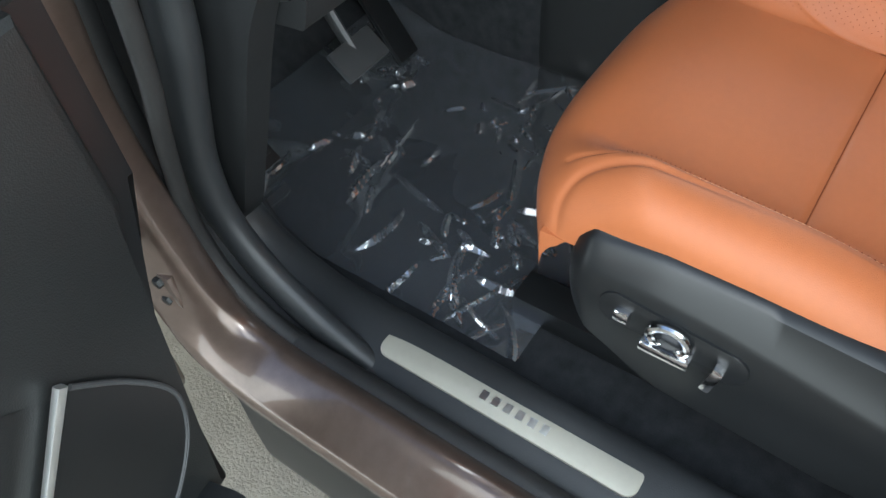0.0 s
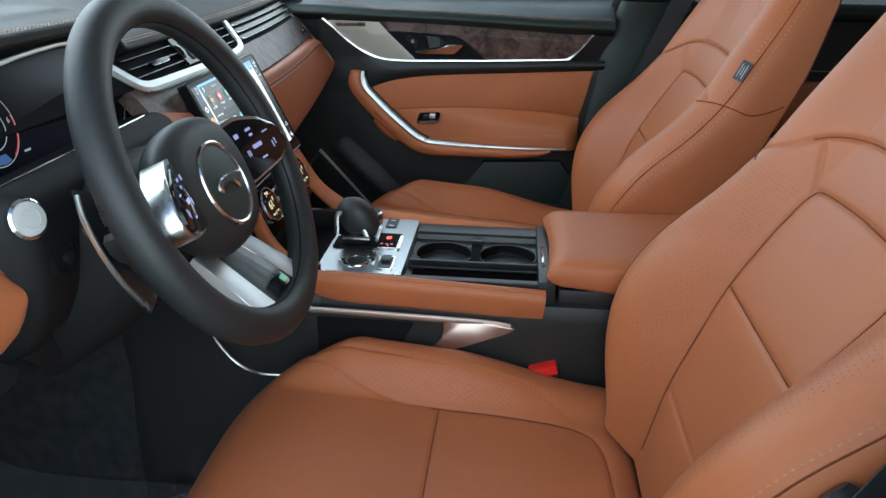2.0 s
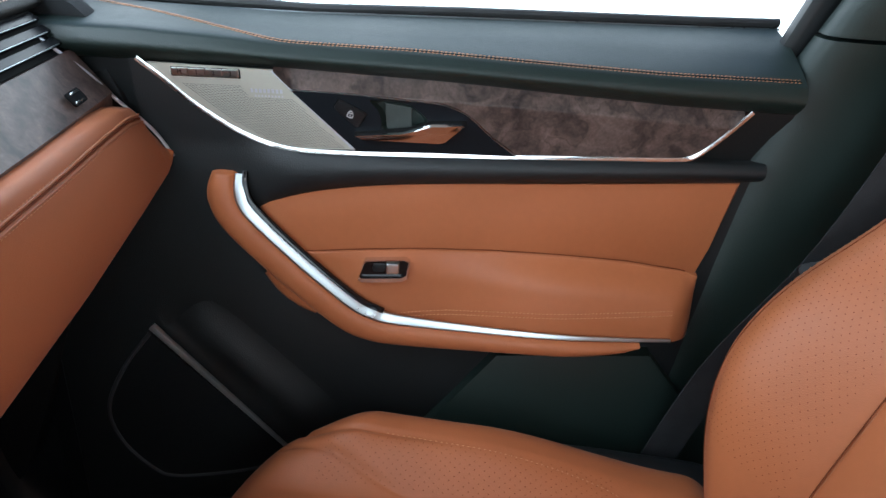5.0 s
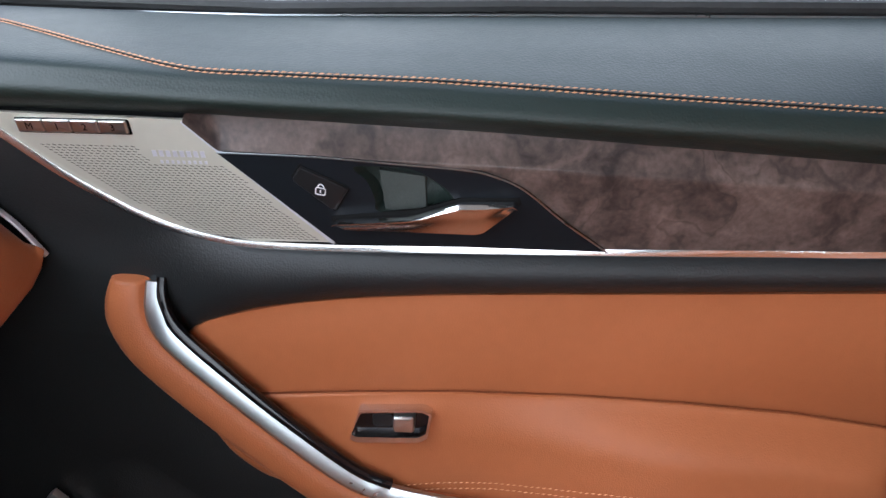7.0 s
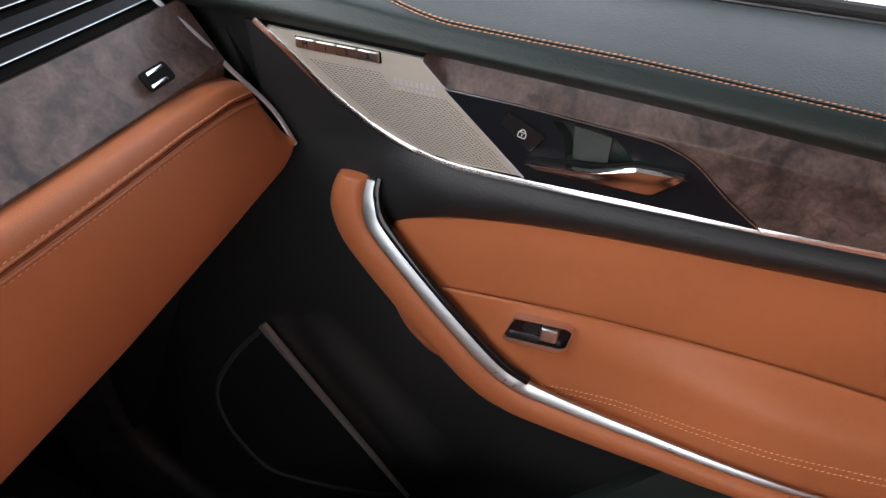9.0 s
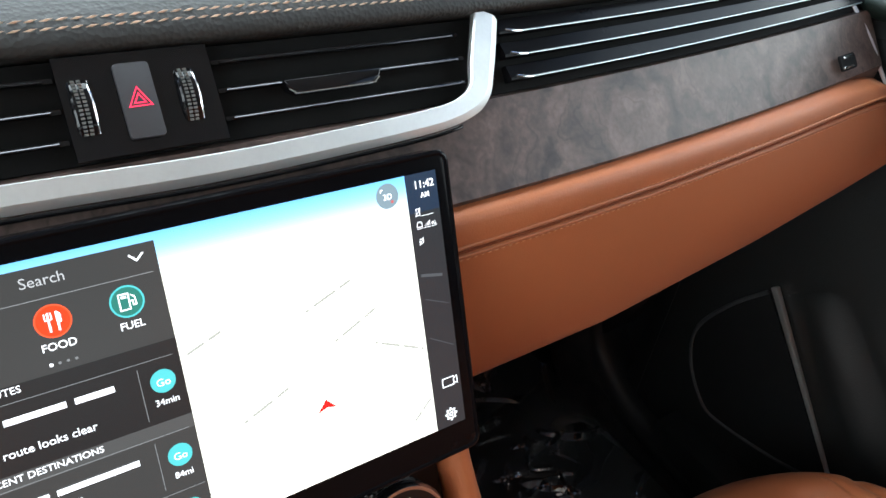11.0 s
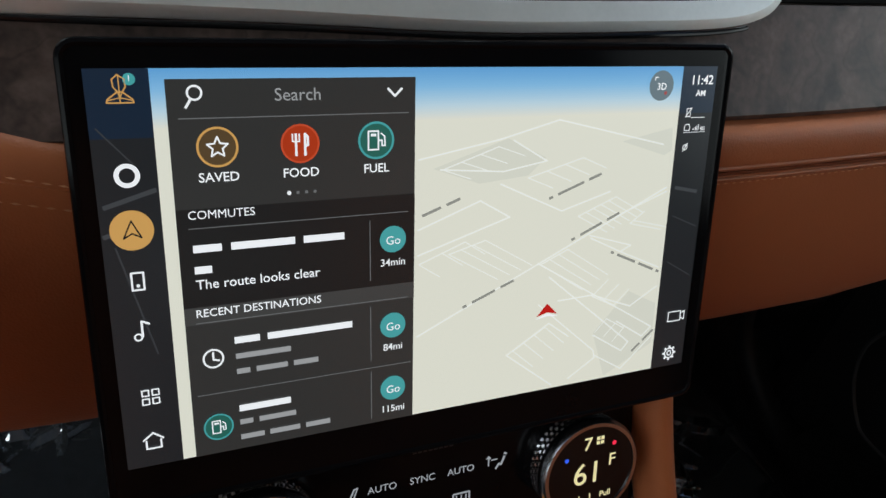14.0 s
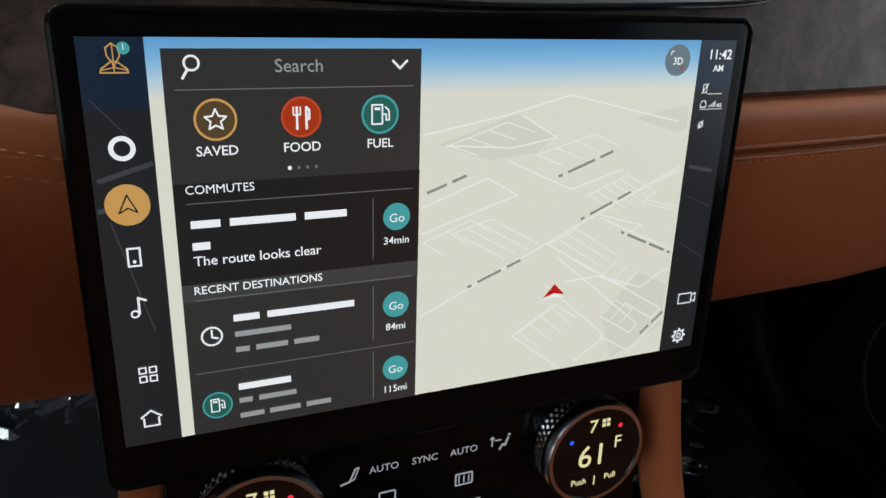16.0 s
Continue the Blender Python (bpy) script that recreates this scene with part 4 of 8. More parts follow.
# woven tag sewn into the passenger backrest's inner seam
tc0 = back_place(0.378, -0.2470, 0.467, 0.034)
tag = thing("seat_tag", tuple(tc0 - BACK_UP * 0.02), "small blue-grey woven tag sewn into the seat seam", "label")
tm = frame_on(tuple(tc0), tuple(-0.8 * BACK_FWD - np.array((0.6, 0, 0))), tuple(BACK_UP))
part("tag_cloth", prism([(-0.007, -0.016), (0.010, -0.016), (0.010, 0.016), (-0.007, 0.016)], -0.0012, 0.0006, tm, 0.0003), TAGGREY, tag)
for k in range(3):
    part("tag_marking", moved(box((-0.003 + 0.004 * k, 0.0, 0.0008), (0.0012, 0.022 - 0.007 * (k % 2), 0.0004), 0), tm), PASTE, tag, "pale woven bar")

# belt buckle between the driver seat and the console
buckle = thing("belt_buckle", (-0.134, -0.503, 0.60), "black seat belt buckle with a red release button", "seat belt")
bm0 = frame_on((-0.134, -0.500, 0.634), (1, 0, 0.05), (0.0, 0.36, 1))
part("buckle_body", moved(box((0, -0.02, 0), (0.022, 0.07, 0.042), 0.005), bm0), SMOOTH, buckle)
part("release_button", moved(box((0, 0.020, 0), (0.020, 0.016, 0.042), 0.003), bm0), RED, buckle, "red release button")

# ---- front doors ----


def door_x(y, z):
    """The inner face of the passenger door."""
    return 0.715 - 0.06 * (y + 0.1) - 0.25 * max(0.0, z - 0.965)


UPPER = Matrix(((-0.06, -0.25, -1, 0.715 - 0.006 + 0.25 * 0.965), (1, 0, 0, 0), (0, 1, 0, 0), (0, 0, 0, 1)))
LOWER = Matrix(((-0.06, 0, -1, 0.715 - 0.006), (1, 0, 0, 0), (0, 1, 0, 0), (0, 0, 0, 1)))


def on_door(y, z, inward=0.0):
    return (door_x(y, z) - inward, y, z)


CHROME_LINE = [(0.022, 1.056), (0.016, 1.0505), (0.0018, 1.038), (-0.0250, 1.0115), (-0.0555, 0.9880), (-0.0720, 0.9780), (-0.0895, 0.9697), (-0.1080, 0.9637), (-0.136, 0.9597), (-0.19, 0.9590), (-0.25, 0.960), (-0.365, 0.962), (-0.46, 0.9645), (-0.540, 0.967), (-0.562, 0.974), (-0.585, 0.998), (-0.607, 1.027)]


def grille_plate():
    """The speaker plate: a pale sheet with a field of punched holes standing as dark studs."""
    edge = [(0.013, 1.0518), (-0.1106, 1.0490), (-0.1899, 0.9622), (-0.136, 0.9618), (-0.1077, 0.9660), (-0.0896, 0.9722), (-0.0725, 0.9808), (-0.0559, 0.9908), (-0.0253, 1.0140), (0.0015, 1.0405)]
    plate = prism(edge, 0.001, 0.0045, UPPER, 0.0008)
    holes = []
    for i in range(60):
        for j in range(40):
            z = 0.9645 + 0.00178 * j
            y = -0.018 - 0.0037 * i - 0.00185 * (j % 2) + (z - 1.0) * 0.12
            left = np.interp(z, [0.9605, 0.9690, 0.9865, 1.0140, 1.035], [-0.120, -0.0983, -0.0655, -0.031, -0.005])
            right = np.interp(z, [0.9622, 1.0490], [-0.1899, -0.1106])
            top = 1.0318 if y > -0.076 else max(1.0180, 1.0318 - (-0.076 - y) * 1.6)
            if right + 0.0095 < y < left - 0.0055 and z < top:
                k = [(y + 0.00135, z + 0.0001), (y + 0.0009, z + 0.00048), (y - 0.00135, z - 0.0001), (y - 0.0009, z - 0.00048)]
                holes.append(([tuple(UPPER @ Vector((a, b, 0.0047))) for a, b in k], [(0, 1, 2, 3)]))
    return plate, join(*holes)


def front_door(name, t, label, rich):
    """A door with all its trim, by the passenger side's places, moved by t."""
    def at(geo):
        return moved(geo, t)

    door = thing(name, tuple(t @ Vector((0.74, -0.25, 0.36))), label, "car door", "front doors")
    foot = [(0.20, 0.42), (0.20, 0.64)] if rich else [(0.122, 0.42), (0.128, 0.64), (0.16, 0.74)]
    shell = prism(foot + [(0.20, 0.80), (0.20, 1.02), (0.16, 1.075), (-0.69, 1.055), (-0.69, 0.50), (-0.66, 0.40), (foot[0][0] - 0.03, 0.40)], -0.11, -0.012, LOWER, 0.01)
    part("door_shell", at(shell), SMOOTH, door, "black door inner shell")
    low = prism(([(0.17, 0.43)] if rich else [(0.12, 0.43), (0.124, 0.64), (0.15, 0.74)]) + [(0.17, 0.80), (0.17, 0.955), (-0.66, 0.965), (-0.64, 0.60), (-0.62, 0.42)], -0.04, 0.0, LOWER, 0.012, 3)
    part("door_card", at(low), DEEP, door, "black moulded lower door card")
    # black grained waist panel between the chrome line and the leather
    line = smooth_line(CHROME_LINE, 5)
    la, lz = [q[0] for q in line][::-1], [q[1] for q in line][::-1]
    rows = []
    for y in np.r_[np.linspace(0.030, -0.10, 30), np.linspace(-0.11, -0.64, 56)]:
        zt = float(np.interp(y, la, lz)) - 0.0015 if y > -0.55 else 0.9655
        zb = float(np.interp(y, [-0.66, -0.5466, -0.4145, -0.2655, -0.1885, -0.1289, -0.0785, -0.045, 0.04], [0.945, 0.9385, 0.932, 0.9254, 0.9188, 0.9085, 0.889, 0.880, 0.885]))
        k = 0.0035 + 0.0085 * float(smoothstep(0.04, 0.13, np.array(-y)))
        sec = []
        for f in np.linspace(0, 1, 15):
            z = zt + (zb - zt) * f
            sec.append(on_door(y, z, 0.0035 - 0.003 * f + k * math.sin(math.pi * min(1.0, f * 0.92 + 0.08)) ** 0.75))
        rows.append(sec + [on_door(y, zb, -0.012), on_door(y, zt, -0.012)])
    part("waist_panel", at(tube_rows(rows)), BLACK, door, "black grained waist panel", 60)
    up = prism([(0.20, 0.955), (0.20, 1.09), (0.02, 1.075), (-0.12, 1.060), (-0.30, 1.055), (-0.66, 1.04), (-0.66, 0.960)], -0.05, -0.008, UPPER, 0.004)
    part("upper_card", at(up), DEEP, door)

    # belt pad: section from the roll over the stitched line to the window
    def pad_sec(y):
        zs = float(np.interp(y, [-0.66, -0.51, -0.255, -0.12, -0.06, 0.02, 0.22], [1.060, 1.063, 1.074, 1.0775, 1.082, 1.086, 1.088]))
        lowz = float(np.interp(y, [-0.66, -0.527, -0.29, -0.108, 0.024, 0.22], [1.024, 1.028, 1.043, 1.051, 1.053, 1.055]))
        d = float(np.interp(y, [-0.7, -0.55, -0.13, 0.22], [1.0985, 1.0955, 1.0905, 1.099])) - zs
        xs, xl = door_x(y, zs), door_x(y, lowz)
        sec = [(xl + 0.010, lowz - 0.002), (xl - 0.004, lowz + 0.003), (xs - 0.010, lowz + (zs - lowz) * 0.45), (xs - 0.006, zs - 0.006), (xs + 0.002, zs), (xs + 0.03, zs + d * 0.36), (xs + 0.06, zs + d * 0.66), (xs + 0.112, zs + d)]
        return [(float(a), float(b)) for a, b in smooth_line(sec, 5)], [(xs + 0.112, zs - 0.04), (xs + 0.03, lowz - 0.002)]

    rows = []
    for y in np.linspace(0.22, -0.655, 70):
        front, back = pad_sec(y)
        rows.append([(a, y, b) for a, b in front + back])
    part("belt_pad", at(tube_rows(rows)), PAD, door, "black leather belt pad with double orange stitching", 60)
    seam = smooth_line([(0.800, 0.20), (0.780, 0.12), (0.755, 0.05), (0.728, -0.01), (0.703, -0.07), (0.692, -0.115), (0.694, -0.17), (0.7005, -0.26), (0.7085, -0.40), (0.717, -0.52), (0.7265, -0.65)], 12)
    tracks, norms = ([], [], []), []
    for sx, y in seam:
        p = np.array(pad_sec(y)[0])
        p = p[15:] if y < 0.02 else p[20:]
        d = np.r_[0, np.cumsum(np.linalg.norm(np.diff(p, axis=0), axis=1))]
        c = float(np.interp(sx, p[:, 0], d))
        for row, o in zip(tracks, (-0.0022, 0.0, 0.0022)):
            row.append((float(np.interp(c + o, d, p[:, 0])), float(y), float(np.interp(c + o, d, p[:, 1]))))
        t2 = np.array([np.interp(c + 0.004, d, p[:, j]) - np.interp(c - 0.004, d, p[:, j]) for j in (0, 1)])
        norms.append((-t2[1], 0, t2[0]))
    for row in (tracks[0], tracks[2]):
        part("belt_stitching", at(stitches(row, norms, 0.0040, 0.0003, 0.00060, 0.0004, 0.0004)), THREAD_LIGHT, door, "row of orange thread")
    part("belt_seam", at(sweep(tracks[1], ring_profile(0.0007, 0.0006, 6), norms)), DARKHOLE, door, "dark sewn groove")
    # veneer with a light upper facet over a ridge
    rows = []
    WA = [-0.600, -0.583, -0.560, -0.540, -0.3654, -0.3361, -0.3102, -0.286, -0.2319, -0.1846, -0.1272, -0.1106]
    WB = [1.0190, 0.9980, 0.9755, 0.9660, 0.9625, 0.9856, 1.0087, 1.0200, 1.0250, 1.0282, 1.0297, 1.0480]
    for y in np.r_[np.linspace(-0.111, -0.128, 8), np.linspace(-0.13, -0.60, 90)]:
        zt = float(np.interp(y, [-0.60, -0.5169, -0.4249, -0.3318, -0.2607, -0.1607, -0.1106], [1.0235, 1.0285, 1.0325, 1.0380, 1.0430, 1.0485, 1.0490]))
        zb = min(float(np.interp(y, WA, WB)), zt - 0.0005)
        zr = max(zb + 0.0004, float(np.interp(y, [-0.60, -0.5215, -0.4266, -0.3327, -0.286, -0.2321, -0.1272], [1.0065, 1.0120, 1.0175, 1.0220, 1.0238, 1.0255, 1.0290])))
        zr = min(zr, zt - 0.0002)
        hr = 0.0070
        sec = [(zt + 0.004, -0.006), (zr + 0.0035, hr - 0.0034), (zr + 0.0012, hr - 0.0008), (zr, hr), (max(zb, zr - 0.003), hr - 0.0003), (zb, 0.0055), (zb, -0.006)]
        rows.append([tuple(UPPER @ Vector((y, b, h))) for b, h in sec])
    part("veneer", at(tube_rows(rows)), WOOD, door, "dark burl wood veneer with a bevelled upper edge", 60)
    plate, holes = grille_plate()
    sp = part("speaker_plate", at(plate), GRILLE, door, "pale champagne metal speaker plate")
    part("punched_holes", at(holes), GRILLEHOLE, sp, "field of punched slots", kind="stuff")
    part("plate_rim", at(sweep([tuple(UPPER @ Vector((a, b, 0.0052))) for a, b in np.linspace((-0.1100, 1.0484), (-0.1890, 0.9625), 10)], ring_profile(0.0016, 0.0010, 8, 3), tuple(UPPER.to_3x3() @ Vector((0, 0, 1))))), RAIL, sp, "bright bevelled edge")
    if rich:
        bars = [moved(box((-0.0875 - 0.0042 * k, 1.0262, 0.0048), (0.0026, 0.0042, 0.0004), 0), UPPER) for k in range(8)]
        bars += [moved(box((-0.0905 - 0.0034 * k, 1.0205, 0.0048), (0.0016, 0.0022, 0.0004), 0), UPPER) for k in range(9)]
        part("plate_marking", at(join(*bars)), RAIL, sp, "embossed bars")
        for k in range(4):
            c = -0.0187 - 0.01665 * k
            btn = part("memory_button", at(prism(rounded(0.0160, 0.0082, 0.0008, 3, c, 1.0437), 0.002, 0.0075, UPPER, 0.0012, 3)), SILVER, sp, "thin metal memory button")
            part("mark", at(lettering("M123"[k], 0.0062, UPPER @ Matrix(((-1, 0, 0, c), (0, 1, 0, 1.0416), (0, 0, -1, 0.0077), (0, 0, 0, 1))), "CENTER")), DARKHOLE, btn)
        part("button_frame", at(prism(rounded(0.0685, 0.0100, 0.001, 3, -0.0437, 1.0434), 0.002, 0.0050, UPPER, 0.0004)), GLOSS, sp)
    # handle surround: a gloss plate pierced by a felt-lined finger cup
    bez = [tuple(q) for q in smooth_line([(-0.127, 1.0290), (-0.1846, 1.0277), (-0.2319, 1.0244), (-0.275, 1.0212), (-0.292, 1.0172), (-0.3102, 1.0080), (-0.3361, 0.9848), (-0.364, 0.9635)], 5)] + [(-0.191, 0.9640)]
    cup = [tuple(q) for q in smooth_line([(-0.2075, 1.0215), (-0.2150, 1.0120), (-0.2190, 0.9990), (-0.2215, 0.9895), (-0.2540, 0.9885), (-0.2690, 0.9930), (-0.2665, 1.0030), (-0.2580, 1.0120), (-0.2440, 1.0205), (-0.2260, 1.0225)], 4, True)]
    cup_low = [(-0.2385 + (a + 0.2385) * 0.80, 1.0060 + (b - 1.0060) * 0.80) for a, b in cup]
    bm = bmesh.new()
    loops = []
    for ring_, h in ((bez, 0.0080), (cup, 0.0080)):
        vs = [bm.verts.new((a, b, h)) for a, b in ring_]
        loops.append([bm.edges.new((vs[k], vs[(k + 1) % len(vs)])) for k in range(len(vs))])
    bmesh.ops.triangle_fill(bm, edges=loops[0] + loops[1], use_beauty=True)
    top = moved(from_bm(bm), UPPER)
    skirt = moved(sheet([[(a, b, 0.0080) for a, b in bez], [(a, b, -0.006) for a, b in bez]], closed_v=True), UPPER)
    part("handle_bezel", at(join(top, skirt)), BEZEL, door, "gloss black handle surround", 30)
    part("finger_cup", at(join(moved(sheet([[(a, b, 0.0080) for a, b in cup], [(-0.2385 + (a + 0.2385) * 0.90, 1.0060 + (b - 1.0060) * 0.90, 0.0035) for a, b in cup], [(a, b, 0.0005) for a, b in cup_low]], closed_v=True), UPPER), ([tuple(UPPER @ Vector((a, b, 0.0005))) for a, b in cup_low], [tuple(range(len(cup_low)))]))), PAD, door, "dark recessed finger cup", 60)
    part("cup_liner", at(prism([(-0.2225, 1.0190), (-0.2500, 1.0150), (-0.2500, 0.9890), (-0.2240, 0.9890)], 0.0006, 0.0046, UPPER, 0.0012)), FELT, door, "grey-green felt lining of the cup")
    part("bezel_edge", at(sweep([tuple(UPPER @ Vector((q[0], q[1], 0.0082))) for q in bez[:-1]], ring_profile(0.0006, 0.0005, 6), (-1, 0, -0.25))), GUNMETAL, door, "thin grey edge line")
    lock = [(-0.1765, 1.0215), (-0.2005, 1.0090), (-0.2035, 1.0060), (-0.1945, 0.9915), (-0.1915, 0.9920), (-0.1712, 1.0112), (-0.1708, 1.0135)]
    # near-black plate paints the shade in the groove round the lock button
    part("lock_gap", at(prism([(-0.1872 + (a + 0.1872) * 1.09, 1.0068 + (b - 1.0068) * 1.09) for a, b in lock], 0.0070, 0.0083, UPPER, 0.0002)), DARKHOLE, door)
    lk = part("lock_button", at(prism(lock, 0.004, 0.0110, UPPER, 0.0014, 3)), SMOOTH, door, "black lock button with a padlock mark")
    if rich:
        turn_ = UPPER @ Matrix.Translation((-0.1872, 1.0062, 0.0112)) @ pose(0, 0, 0, 0, 0, 12)
        sh = [tuple(turn_ @ Vector((0.0019 * math.cos(x), 0.0012 + 0.0026 * math.sin(x), 0.0))) for x in np.linspace(0, math.pi, 9)]
        bd = [tuple(turn_ @ Vector((a, b - 0.0012, 0.0))) for a, b in rounded(0.0058, 0.0048, 0.0010, 3)]
        part("padlock_mark", at(join(sweep(bd, ring_profile(0.00035, 0.0003, 6), (-1, 0, 0), True), sweep(sh, ring_profile(0.00035, 0.0003, 6), (-1, 0, 0)), moved(box((0, -0.0012, 0), (0.0008, 0.0020, 0.0003), 0), turn_))), WHITEINK, lk)
    # handle: a bright top facet over a hollow face
    rows = []
    for y in np.r_[np.linspace(-0.1925, -0.205, 8), np.linspace(-0.21, -0.3062, 40)]:
        zt = float(np.interp(y, [-0.3062, -0.3040, -0.2718, -0.2600, -0.2475, -0.2387, -0.1950, -0.1925], [0.9990, 1.0012, 1.0002, 0.9960, 0.9910, 0.9886, 0.9845, 0.9830]))
        zb = float(np.interp(y, [-0.3062, -0.2858, -0.2805, -0.1989, -0.1945, -0.1925], [0.9978, 0.9775, 0.9762, 0.9778, 0.9800, 0.9822]))
        d = zt - zb
        rows.append([tuple(UPPER @ Vector((y, b, h))) for b, h in ((zt, 0.0075), (zt, 0.0130), (zt - 0.0004, 0.0150), (zt - d * 0.10 - 0.0006, 0.0172), (zt - d * 0.16 - 0.0008, 0.0172), (zt - d * 0.5, 0.0150), (zt - d * 0.85, 0.0142), (zb + d * 0.03, 0.0138), (zb, 0.0110), (zb, 0.0075))])
    part("door_handle", at(tube_rows(rows)), CHROME, door, "satin chrome inner door handle", 40)
    # near-black plate paints the shadow gap round the handle
    part("handle_gap", at(prism([(-0.1905, 0.9855), (-0.2470, 0.9925), (-0.2710, 1.0018), (-0.3075, 1.0030), (-0.3085, 0.9985), (-0.2870, 0.9755), (-0.2805, 0.9742), (-0.1970, 0.9760), (-0.1905, 0.9800)], 0.0060, 0.0084, UPPER, 0.0003)), DARKHOLE, door, "near-black plate for the shaded gap round the handle")
    part("chrome_strip", at(sweep([on_door(a, b, 0.0052) for a, b in line], ring_profile(0.0028, 0.0018, 8, 4), (-1, 0, 0.22))), CHROME, door, "thin satin chrome trim line")
    # leather insert and armrest
    ins = [(-0.070, 0.868), (-0.086, 0.893), (-0.132, 0.9095), (-0.1885, 0.9195), (-0.2655, 0.9262), (-0.4145, 0.9325), (-0.618, 0.9415), (-0.598, 0.86), (-0.583, 0.81), (-0.12, 0.815), (-0.075, 0.85)]
    part("leather_insert", at(prism([tuple(q) for q in smooth_line(ins[:7], 4)] + ins[7:], -0.004, 0.0045, LOWER, 0.003, 3)), TAN, door, "tan leather door insert")
    SA, SZ = [-0.585, -0.5723, -0.5046, -0.4257, -0.3466, -0.267, -0.2023, -0.1216, -0.085], [0.828, 0.8325, 0.8420, 0.8470, 0.8495, 0.8490, 0.8455, 0.8395, 0.835]
    rows = []
    for y in np.r_[np.linspace(-0.085, -0.55, 60), np.linspace(-0.553, -0.590, 16)]:
        zt = float(np.interp(y, SA, SZ))
        zb = float(np.interp(y, [-0.585, -0.40, -0.25, -0.20, -0.085], [0.750, 0.750, 0.748, 0.765, 0.83]))
        b = 0.006 + 0.008 * float(smoothstep(0.10, 0.24, np.array(-y))) + 0.026 * float(smoothstep(0.25, 0.45, np.array(-y)))
        end = math.sqrt(max(0.0, 1 - max(0.0, (-y - 0.555) / 0.0352) ** 2))
        b *= 0.15 + 0.85 * end
        x = door_x(y, 0.8)
        mid = (zt + zb) / 2
        sec = smooth_line([(x + 0.02, zt + 0.002), (x - 0.0055, zt), (x - 0.009, zt - 0.004), (x - b * 0.72 - 0.002, mid + (zt - mid) * 0.45), (x - b * 0.92, mid), (x - b, mid + (zb - mid) * 0.55), (x - b * 0.85, zb), (x + 0.02, zb)], 4)
        rows.append([(p_, y, q_) for p_, q_ in sec])
    top_edge = [(door_x(y, 0.8) - 0.0066, y, float(np.interp(y, SA, SZ)) + 0.0006) for y in np.linspace(-0.125, -0.575, 60)]
    part("armrest_seam", at(sweep(top_edge, ring_profile(0.0007, 0.0007, 6))), SEAM, door, "dark sewn seam above the armrest")
    arm = part("armrest", at(tube_rows(rows)), TAN, door, "padded tan leather armrest", 60)
    sec_at = {round(float(r[0][1]), 5): [(q[0], q[2]) for q in r] for r in rows}
    keys_ = sorted(sec_at)
    for dz in (0.0, -0.0055):
        st = []
        for y in np.linspace(-0.222, -0.562, 70):
            k = min(keys_, key=lambda q: abs(q - y))
            sec = sec_at[k][5:-5]
            z = float(np.interp(-y, [0.215, 0.30, 0.39, 0.57], [0.7640, 0.7760, 0.7840, 0.7950])) + dz
            st.append((float(np.interp(-z, [-q[1] for q in sec], [q[0] for q in sec])) - 0.0004, float(y), z))
        part("armrest_stitching", at(stitches(st, (-1, 0, 0.2), 0.0036, 0.0008, 0.00055, 0.0, 0.0004)), THREAD_LIGHT, arm, "row of orange thread")
    # pull handle: tan band with a flat chrome edge
    pull = smooth_line([(0.704, -0.0665, 0.932), (0.698, -0.0665, 0.916), (0.695, -0.0715, 0.899), (0.694, -0.0860, 0.881), (0.694, -0.1215, 0.8455), (0.694, -0.155, 0.8150), (0.694, -0.190, 0.7860), (0.695, -0.212, 0.7735), (0.696, -0.240, 0.7660), (0.692, -0.32, 0.7625), (0.688, -0.44, 0.7605), (0.698, -0.562, 0.7590)], 8)
    n = len(pull)
    wide = [(0.80 + 0.20 * float(smoothstep(0.0, 0.15, np.array(i / n)))) * (1.0 - 0.72 * float(smoothstep(0.60, 1.0, np.array(i / n)))) for i in range(n)]
    part("pull_chrome", at(sweep(pull, [(-0.0076, -0.004), (-0.0076, 0.0020), (-0.0066, 0.0034), (-0.0022, 0.0042), (0.0050, 0.0030), (0.0070, 0.0012), (0.0074, -0.004)], (-0.9, -0.15, 0.40), False, wide)), GUNMETAL, door, "satin chrome pull handle edge", 30)
    # black strip paints the shadow gap along the chrome's inner side
    part("pull_gap", at(sweep([tuple(np.array(q) + (0.0035, -0.0052, 0.0052)) for q in pull[2:60]], ring_profile(0.0042, 0.0050, 12, 3), (-0.9, -0.15, 0.40), False, wide[2:60])), GLOSS, door, "black strip for the shadow gap inside the pull")
    rows = []
    tans = np.gradient(np.array(pull), axis=0)
    for i, q in enumerate(pull[: n - 3]):
        f = i / (n - 1)
        out_d = np.cross(tans[i], (1, 0, 0))
        out_d = out_d / np.linalg.norm(out_d)
        if out_d[2] > 0.2 or (abs(out_d[2]) < 0.2 and out_d[1] < 0):
            out_d = -out_d
        hh = 0.0178 * (0.80 + 0.20 * float(smoothstep(0, 0.12, np.array(f)))) * (1 - 0.40 * float(smoothstep(0.6, 1.0, np.array(f))))
        close = math.sqrt(max(0.0, 1 - max(0.0, (f - 0.90) / 0.068) ** 2)) if f > 0.90 else 1.0
        hh *= max(0.05, close)
        c = np.array(q) + out_d * (hh + 0.003) + np.array((0.008, 0, 0))
        rows.append([tuple(c + out_d * hh * s_ + np.array((-0.016 * k_, 0, 0))) for k_, s_ in ring_profile(1, 1, 20, 2.5)])
    base_ring, axis = np.array(rows[0]), -tans[0] / np.linalg.norm(tans[0])
